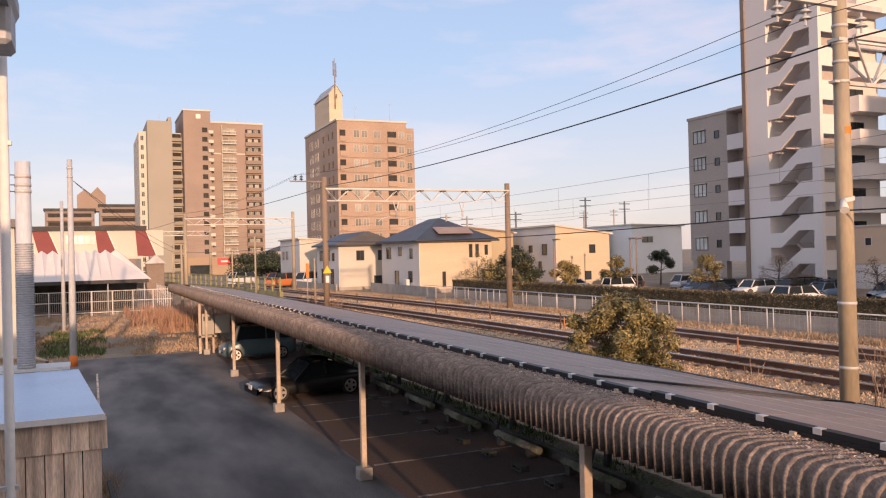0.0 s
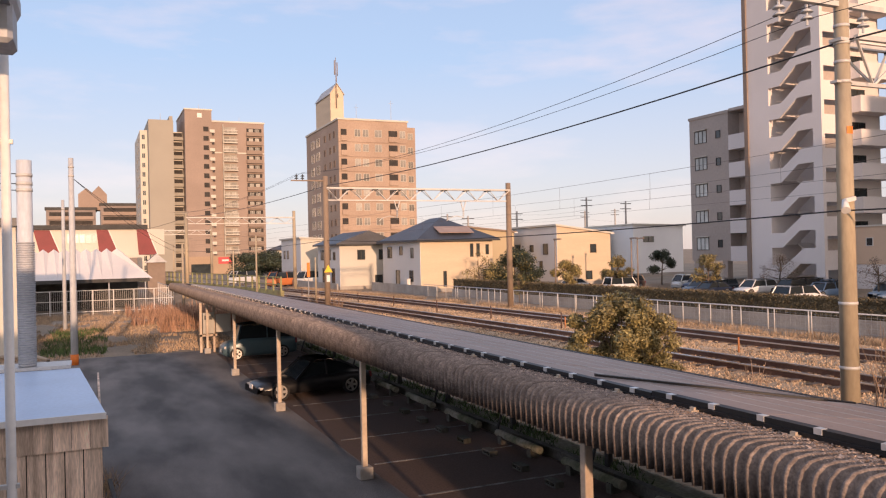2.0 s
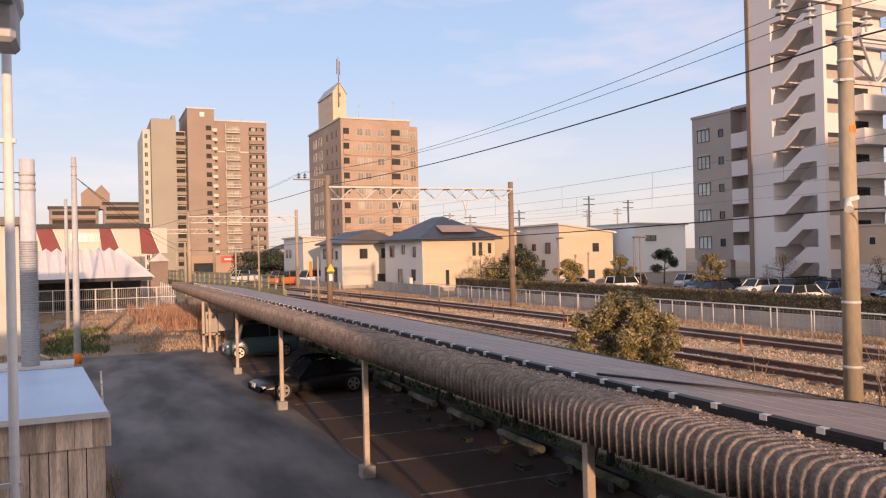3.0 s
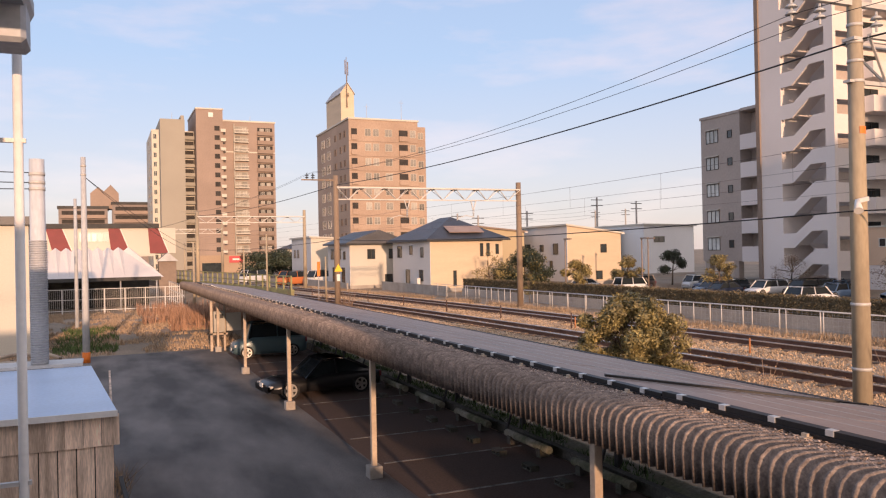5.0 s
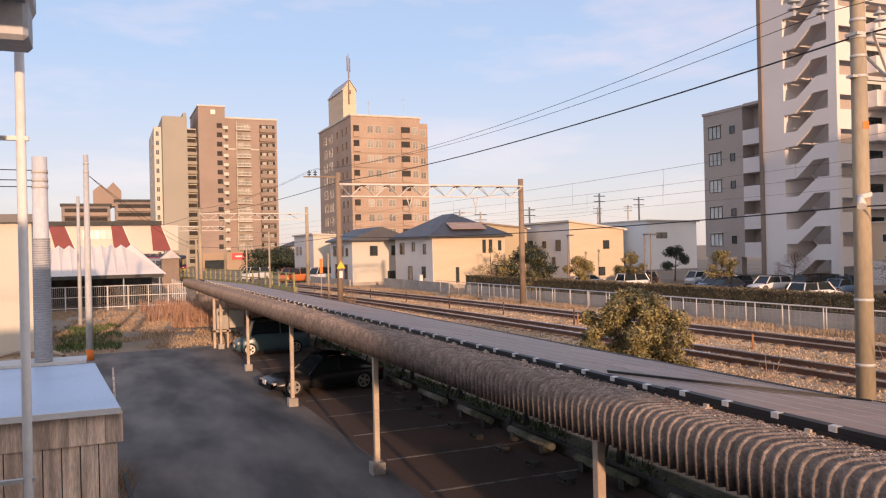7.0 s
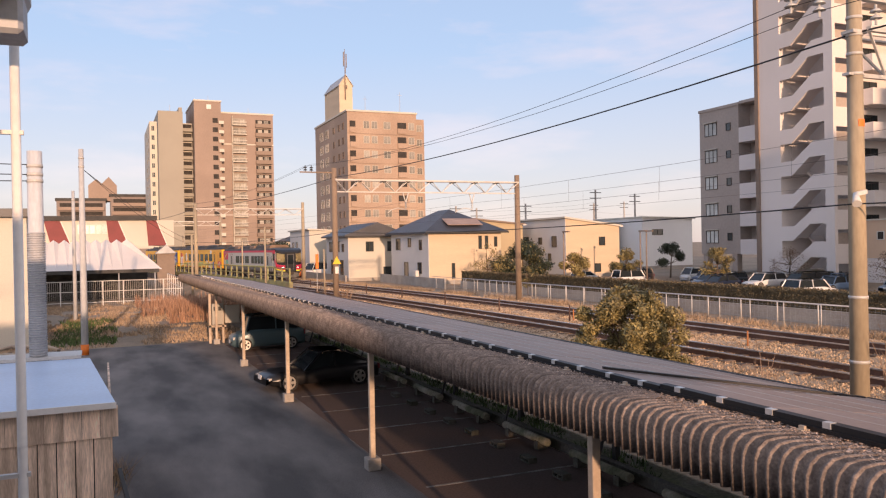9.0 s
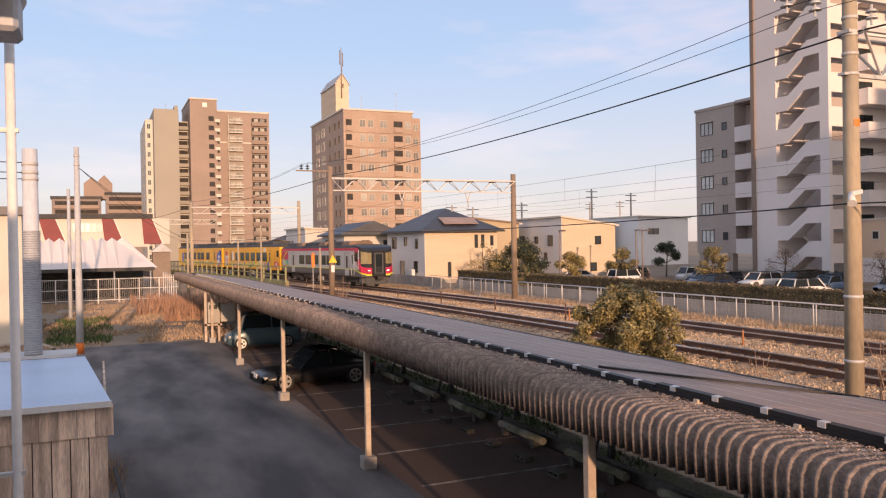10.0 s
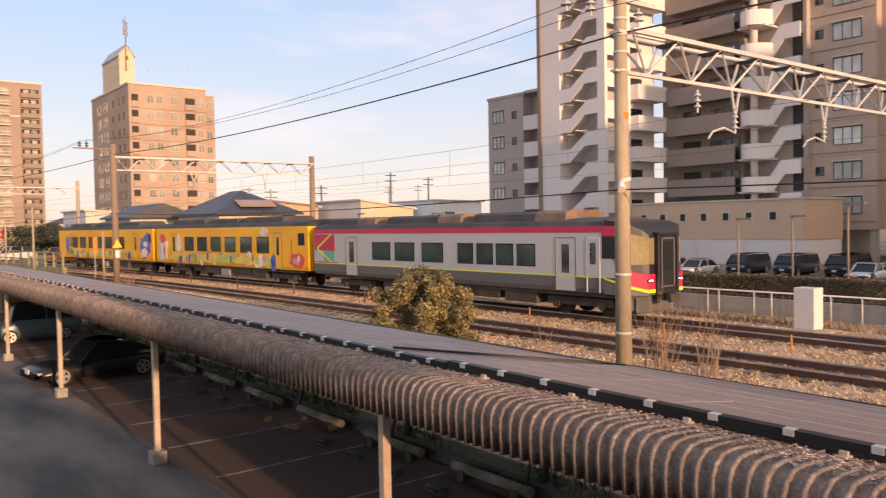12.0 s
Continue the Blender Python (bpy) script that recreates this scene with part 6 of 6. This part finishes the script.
# car park surface
bm = bmesh.new()
box(bm, 31.5, 56, -1, 66, 0.35, 0.58)
structure("car_park", bm, ASPHALT, "asphalt car park beyond the hedge")

# ---- parked cars ----
CARS = (
    (36.5, 58.5, -90, (0.55, 0.56, 0.56), "silver sedan", 4.4, 1.7, 1.45, "sedan"),
    (40.5, 55.8, -90, (0.10, 0.07, 0.06), "dark brown van", 4.2, 1.7, 1.75, "wagon"),
    (38.6, 50.4, 90, (0.75, 0.75, 0.74), "white boxy van", 3.6, 1.6, 1.85, "van"),
    (42.5, 49.0, -90, (0.04, 0.05, 0.09), "dark blue van", 4.5, 1.75, 1.85, "wagon"),
    (40.0, 46.3, -90, (0.14, 0.19, 0.26), "grey-blue sedan", 4.3, 1.7, 1.45, "sedan"),
    (43.0, 43.6, -90, (0.02, 0.02, 0.025), "black sedan", 4.4, 1.72, 1.42, "sedan"),
    (40.8, 41.8, -90, (0.78, 0.77, 0.76), "white wagon", 4.5, 1.75, 1.6, "wagon"),
    (44.5, 40.2, -90, (0.03, 0.03, 0.035), "black wagon", 4.4, 1.75, 1.6, "wagon"),
    (44.0, 38.0, -90, (0.15, 0.22, 0.32), "steel-blue hatchback", 3.9, 1.68, 1.55, "wagon"),
    (39.2, 33.6, 90, (0.80, 0.79, 0.78), "white wagon with dark windows", 4.6, 1.78, 1.6, "wagon"),
    (43.0, 33.0, -90, (0.30, 0.38, 0.46), "pale blue hatchback", 3.8, 1.66, 1.5, "wagon"),
    (40.5, 28.6, -90, (0.66, 0.65, 0.62), "pearl white sedan", 4.5, 1.75, 1.42, "sedan"),
    (43.5, 27.0, -90, (0.02, 0.03, 0.06), "navy van", 4.5, 1.75, 1.8, "van"),
    (44.0, 24.2, -90, (0.03, 0.035, 0.05), "dark blue van", 4.6, 1.78, 1.8, "van"),
    (44.5, 21.4, -90, (0.02, 0.02, 0.022), "black van", 4.7, 1.8, 1.85, "van"),
    (41.5, 18.9, -90, (0.80, 0.79, 0.78), "white sedan", 4.5, 1.75, 1.42, "sedan"),
    (44.5, 17.0, -90, (0.05, 0.06, 0.07), "dark grey wagon", 4.6, 1.78, 1.6, "wagon"),
    (38.0, 53.6, -90, (0.12, 0.10, 0.09), "brown wagon", 4.4, 1.7, 1.55, "wagon"),
    (43.6, 51.6, -90, (0.70, 0.70, 0.69), "white small van", 3.6, 1.6, 1.8, "van"),
    (42.0, 46.4, -90, (0.03, 0.04, 0.05), "black hatchback", 4.0, 1.7, 1.5, "wagon"),
    (38.6, 43.8, -90, (0.02, 0.03, 0.06), "navy sedan", 4.4, 1.72, 1.42, "sedan"),
    (41.6, 38.9, -90, (0.03, 0.03, 0.03), "black van", 4.5, 1.75, 1.75, "van"),
    (41.4, 36.4, -90, (0.16, 0.24, 0.36), "blue hatchback", 3.9, 1.68, 1.5, "wagon"),
    (41.2, 31.0, -90, (0.36, 0.44, 0.52), "pale blue sedan", 4.3, 1.7, 1.45, "sedan"),
    (41.0, 14.5, -90, (0.6, 0.6, 0.6), "silver hatchback", 3.9, 1.68, 1.5, "wagon"))
for x, y, rz, col, lab, le, wi, he, kind in CARS:
    car("car", pose(x * 1.2, y * 1.2, 0.59, 0, 0, rz), col, lab + " parked behind the hedge", le * 0.86, wi * 0.92, he * 0.85, kind, "parked cars")
for x, y, col, lab, k in ((16.5, 98, (0.65, 0.22, 0.08), "orange van parked beyond the bridge", "van"), (19.6, 96, (0.75, 0.74, 0.72), "white small van parked beyond the tracks", "van"), (14.0, 112, (0.7, 0.7, 0.7), "white van parked beyond the bridge", "van"), (26.5, 128, (0.10, 0.14, 0.35), "blue van parked far off", "van")):
    car("car", pose(x + 3.4, y, 0.98, 0, 0, -60), col, lab, 4.2, 1.7, 1.9, k, "parked cars")
for x, y, top in ((48.3, 62.4, 5.7), (37.8, 60.5, 5.7), (46.5, 61.0, 5.7), (46.0, 28.2, 4.65), (46.0, 24.6, 4.75), (46.0, 21.3, 5.4)):
    lp = placed("lamp_post", (x, y, 1.0), "dark car park lamp post with a flat arm", "lamp post", "car park lamps")
    bm = bmesh.new()
    rod(bm, (x, y, 0.5), (x, y, top), 0.07, 0.06, 10)
    part("shaft", bm, BROWNDARK, lp)
    bpart("head", (x - 0.1, x + 0.1, y - 0.95, y + 0.1, top - 0.04, top + 0.08), BROWNDARK, lp)
for x, y, z in ((75, 110, 13.4), (84.4, 112, 13.0), (64.6, 115, 11.4), (58, 120, 10.9), (53.3, 118, 11.1), (95, 140, 13), (110, 150, 14)):
    up = pole_thing("utility_pole", x, y, 1.0, z, 0.2, 0.14, CONCRETE, "distant utility pole with crossarms", "utility pole", "distant poles")
    for k in range(2):
        bpart("crossarm", (x - 1.1, x + 1.1, y - 0.06, y + 0.06, z - 0.5 - 0.9 * k, z - 0.38 - 0.9 * k), DARKSTEEL, up)
for z in (10.4, 9.2):
    cable("wire", [(48, 118, z), (58, 120, z), (66, 115, z + 0.4), (75, 110, z + 1), (95, 140, z + 0.8), (130, 150, z)], 0.012, WIRELIGHT, "thin distant street wire", 0.3)

# ---- trackside things ----
OLDORANGE = material("faded_orange", (0.55, 0.22, 0.08), 0.8, vary=0.15)
wb = placed("relay_box", (24.2, 12.2, 1.0), "white metal relay cabinet beside the tracks", "cabinet")
bpart("case", (23.95, 24.5, 12.08, 12.75, 1.2, 2.5), FRAMEWHITE, wb, bevel=0.02)
bpart("plinth", (23.7, 24.6, 11.5, 12.8, 1.02, 1.2), CONCRETE, wb)
for x, y in ((19.5, 20.0), (19.45, 10.4), (19.5, 30.5), (19.3, 14.2)):
    mk = pole_thing("marker_post", x, y, 1.15, 1.7, 0.028, 0.028, OLDORANGE, "short orange marker post between the tracks", "marker post", "marker posts")
for i in range(9):
    y = 24 + 6.5 * i
    pole_thing("marker_post", 19.5 - bend(y), y, 1.1, 1.9, 0.035, 0.035, RAIL, "short rusty stake between the tracks", "stake", "stakes")
op = placed("signal_board", (15.74, 62, 1.1), "tall narrow orange board on a trackside stake", "sign")
bpart("board", (15.62, 15.86, 61.95, 62.0, 3.05, 4.2), ORANGE, op)
bm = bmesh.new()
rod(bm, (15.74, 62.03, 1.0), (15.74, 62.03, 3.1), 0.03, n=6)
part("stake", bm, GREYPIPE, op)
for x, y, h in ((15.8, 60, 3.6), (10.9, 58, 5.3), (11.5, 72, 4.5)):
    pole_thing("thin_post", x, y, 1.0, 1.0 + h, 0.07, 0.06, POLE, "thin concrete post beside the tracks", "post", "thin posts")
# leafless shrubs
for k, (x, y, h, n) in enumerate(((13.9, 10.4, 2.6, 26), (12.6, 12.6, 1.4, 14), (12.8, 44.0, 2.2, 30), (12.9, 50, 1.8, 26), (12.0, 55, 1.6, 24), (14.3, 9.4, 2.2, 14))):
    rng = random.Random(k)
    sh = placed("bare_shrub", (x, y, 1.0), "leafless reddish shrub beside the tracks", "shrub", "bare shrubs")
    bm = bmesh.new()
    for i in range(n):
        a = rng.uniform(0, 6.28)
        sp, hh = rng.uniform(0.1, 0.55) * h * 0.6, h * rng.uniform(0.5, 1.0)
        p0 = Vector((x + rng.uniform(-0.25, 0.25), y + rng.uniform(-0.25, 0.25), 0.95))
        p1 = p0 + Vector((sp * math.cos(a) * 0.4, sp * math.sin(a) * 0.4, hh * 0.55))
        p2 = p0 + Vector((sp * math.cos(a), sp * math.sin(a), hh))
        rod(bm, p0, p1, 0.014, 0.009, 5, False)
        rod(bm, p1, p2, 0.009, 0.003, 5, False)
        rod(bm, p1, p1 + Vector((rng.uniform(-0.3, 0.3), rng.uniform(-0.3, 0.3), 0.3)), 0.007, 0.003, 4, False)
    part("branch", bm, TWIG, sh)

# ---- green girder footway of the bridge ----
br = placed("girder_bridge", (8, 85, 1.0), "faded yellow-green girder bridge with railings", "bridge")
XB = [(14.3 - bend(y), y) for y in range(58, 128, 2)]
for (xa, ya), (xb, yb) in zip(XB, XB[1:]):
    bm = bmesh.new()
    beam(bm, (xa, ya, 2.0), (xb, yb, 2.0), 0.25, 0.42)
    part("girder", bm, BRIDGEGREEN, br)
    bm = bmesh.new()
    beam(bm, (xa, ya, 1.3), (xb, yb, 1.3), 0.3, 0.9)
    part("lower_girder", bm, T_UNDER, br)
    for z in (2.65, 3.2):
        bm = bmesh.new()
        beam(bm, (xa - 0.1, ya, z), (xb - 0.1, yb, z), 0.07, 0.08)
        part("rail", bm, BRIDGEGREEN, br)
    bpart("post", (xa - 0.16, xa - 0.04, ya - 0.06, ya + 0.06, 2.1, 3.25), BRIDGEGREEN, br)

# ---- left side: house corner, pipe, shed, poles ----
home = placed("house", (-4, 5.5, 0), "grey-walled house corner with an overhanging eave", "house")
SIDING = material("grey_siding", (0.42, 0.45, 0.50), 0.8, vary=0.06, scale=2, stretch=(1, 1, 12), bump=0.2)
bpart("wall", (-9, -0.8, 4.7, 6.3, 0, 6.3), SIDING, home)
bm = bmesh.new()
prism(bm, [(-0.75, 6.36), (-0.45, 6.36), (-0.42, 6.42), (-0.42, 6.5), (-0.75, 6.55)], 4.6, 6.2)
part("gutter", bm, GREYPIPE, home)
bpart("roof", (-9.2, -0.6, 4.5, 6.15, 6.45, 6.58), SIDING, home)
bpart("eave", (-0.72, -0.44, 5.75, 6.15, 6.12, 6.4), GREYPIPE, home, bevel=0.03)
bm = bmesh.new()
rod(bm, (-0.55, 6.4, 0.0), (-0.55, 6.4, 6.2), 0.033, n=12)
part("drain_pipe", bm, material("pale_plastic_pipe", (0.86, 0.83, 0.78), 0.5, vary=0.05), home)
for z in (5.55, 3.1):
    bpart("pipe_clip", (-0.75, -0.5, 6.38, 6.42, z, z + 0.03), GALV, home)
# unseen building, roof slope and height set for its shadow on the yard
back = placed("house", (-3, -8, 0), "unseen plain grey building behind the viewpoint, shading the yard", "building")
bm = bmesh.new()
prism(bm, [(-8.4, 0), (3.4, 0), (3.4, 2.6), (-0.55, 5.9), (-8.4, 5.9)], -14, -1.7)
part("wall", bm, SIDING, back)
bm = bmesh.new()
prism(bm, [(3.75, 2.4), (-0.55, 5.95), (-8.75, 5.95), (-8.75, 6.09), (-0.55, 6.09), (3.75, 2.54)], -14.3, -1.6)
part("roof", bm, GREYPIPE, back)
# never in view: a raised block and its support, added against the sun
hn = placed("house", (7, -3, 0), "unseen raised block behind the viewpoint, added to shade the carport eave", "building")
bpart("upper_storey", (3.3, 8.8, -3.4, -1.8, 4.5, 6.5), SIDING, hn)
bpart("wall", (7.6, 8.8, -3.4, -2.0, 0, 4.5), SIDING, hn)
# out of view, heights chosen for the shadow line on the flats
bs = placed("apartment_block", (70, -46, 0), "unseen stepped block behind the viewpoint, added to shade the lower apartment floors", "apartment block")
bpart("wall", [(42.5, 52, -54, -40, 0, 25.8), (52, 110, -54, -40, 0, 29.8)], WINGTILE, bs)

shed = placed("shed", (-1.3, 17, 0), "weathered board shed with a pale blue sheet roof", "shed")
rs = random.Random(3)
for k in range(12):
    x = -3.26 + 0.28 * k
    bpart("board", (x, x + 0.262, 14.42 - rs.uniform(0, 0.02), 14.46, 0.0, 1.62), BOARD, shed)
    bpart("board", (x + 0.1, x + 0.374, 14.38 - rs.uniform(0, 0.012), 14.415, 1.6, 2.12), BOARD, shed)
bpart("backing", (-3.2, 0.05, 14.47, 14.5, 0.0, 2.1), DARKWALL, shed)
for k in range(30):
    y = 14.5 + 0.19 * k
    bpart("board", (0.06, 0.1, y, y + 0.18, 0.0, 2.1), BOARD, shed)
bm = bmesh.new()
prism(bm, [(-3.4, 2.14), (0.16, 2.14), (0.16, 2.19), (-3.4, 2.19)], 14.25, 20.6)
for v in bm.verts:
    v.co.x -= (v.co.y - 14.25) * 0.075 if v.co.x > 0 else 0
part("roof", bm, BLUEROOF, shed)
bpart("fascia", (-3.4, 0.17, 14.22, 14.25, 2.1, 2.2), FRAMEWHITE, shed)
bpart("back_roof", (-3.0, -0.5, 20.6, 21.6, 2.2, 2.27), GALV, shed)
blades("dry_weeds", 220, (0.12, 0.6, 11, 18), 0.15, 0.65, GRASS, "withered weeds at the shed", 0.4, 0.012, 21, keep=lambda x, y: True, z=0.0)
plank = placed("leaning_bar", (0.35, 13.5, 0), "dark metal bar leaning against the shed", "bar")
bm = bmesh.new()
beam(bm, (0.2, 14.3, 1.05), (0.55, 11.6, 0.02), 0.06, 0.08)
part("bar", bm, DARKSTEEL, plank)
shrub = placed("potted_plant", (-0.72, 8.4, 0), "variegated green and white plant beside the drain pipe", "plant")
rng = np.random.default_rng(9)
leaves([(-0.62 + 0.1 * i, 8.4, 2.0 - 0.13 * abs(i), 0.22) for i in range(-1, 3)], 70, 0.05, LEAF, "foliage", shrub, rng)
leaves([(-0.58, 8.4, 2.0, 0.24), (-0.5, 8.4, 1.9, 0.2)], 50, 0.06, material("pale_leaf", (0.6, 0.62, 0.55), 0.7, vary=0.1), "foliage", shrub, rng)
bm = bmesh.new()
rod(bm, (-0.62, 8.4, 0), (-0.6, 8.4, 1.95), 0.04, 0.02)
part("stem", bm, BARK, shrub)

PALEPOLE = material("pale_pole_concrete", (0.55, 0.57, 0.60), 0.85, vary=0.1, scale=3, stretch=(1, 1, 0.3), tint=(0.44, 0.45, 0.46))
pl = pole_thing("utility_pole", -1.42, 20.9, 0, 7.1, 0.19, 0.165, PALEPOLE, "thick concrete utility pole with bands beside the shed", "utility pole", "", (6.75, 6.55, 6.4))
bm = bmesh.new()
for k in range(60):
    rod(bm, (-1.42, 20.9, 1.9 + 0.055 * k), (-1.42, 20.9, 1.94 + 0.055 * k), 0.197, n=18)
tagged(part("ribbed_guard", bm, GREYPIPE, pl, "grey ribbed guard"), kind="stuff")
for z, dz in ((6.78, 0.05), (6.55, -0.02), (6.4, -0.1)):
    cable("wire", [(-1.4, 20.9, z), (-14, 16, z + dz)], 0.012, WIRE, "thin wire from the utility pole", 0.1)
p2 = pole_thing("utility_pole", -0.8, 39.6, 0, 9.4, 0.16, 0.11, PALEPOLE, "slim concrete utility pole at the end of the yard", "utility pole", "", (9.0, 8.6))
bm = bmesh.new()
rod(bm, (-0.8, 39.6, 0.02), (-0.8, 39.6, 0.5), 0.172, n=16)
part("marker", bm, ORANGE, p2, "orange base band")
for a in ((2.5, 44, 6.4), (1.5, 46, 6.8)):
    cable("wire", [(-0.75, 39.6, 8.5), (a[0] + 6, 82, 5.5)], 0.012, WIRE, "thin wire from the utility pole", 0.4)
pole_thing("utility_pole", -1.7, 58, 0.1, 8.8, 0.13, 0.1, PALEPOLE, "slim concrete utility pole beyond the field", "utility pole", "", (8.2,))
for x, y, z in ((5.9, 108, 7.8), (9.0, 70, 6.0), (13.5, 128, 7)):
    pole_thing("utility_pole", x - 2, y, 0.5, z, 0.11, 0.09, POLE, "thin concrete pole near the bridge", "utility pole", "thin poles")
fr = placed("pipe_shelter", (-1.2, 24.5, 0), "old pipe frame shelter with a curved top beside the pole", "shelter")
for y in (23.5, 25.5):
    bm = bmesh.new()
    pts = [(-3.2, y, 1.9), (-2.4, y, 2.05), (-1.5, y, 2.0), (-0.95, y, 1.75), (-0.75, y, 1.3), (-0.55, y, 0.0)]
    for a, b in zip(pts, pts[1:]):
        rod(bm, a, b, 0.05, n=8)
    part("arch", bm, CREAM, fr)
for x in (-2.4, -1.2):
    bpart("upright", (x, x + 0.08, 24.5, 24.6, 0, 2.0), BARK, fr)
bpart("side_panel", (-3.2, -0.9, 25.6, 25.65, 0.2, 1.3), GALV, fr)
nb = placed("house", (-5.2, 46, 0), "cream house with a small tiled roof beside the yard", "house")
bpart("wall", (-9, -3.4, 44, 52, 0.1, 6.5), BEIGELIGHT, nb)
bpart("roof", (-9.3, -3.1, 43.6, 52.4, 6.5, 6.9), ROOFTILE, nb)
motions()
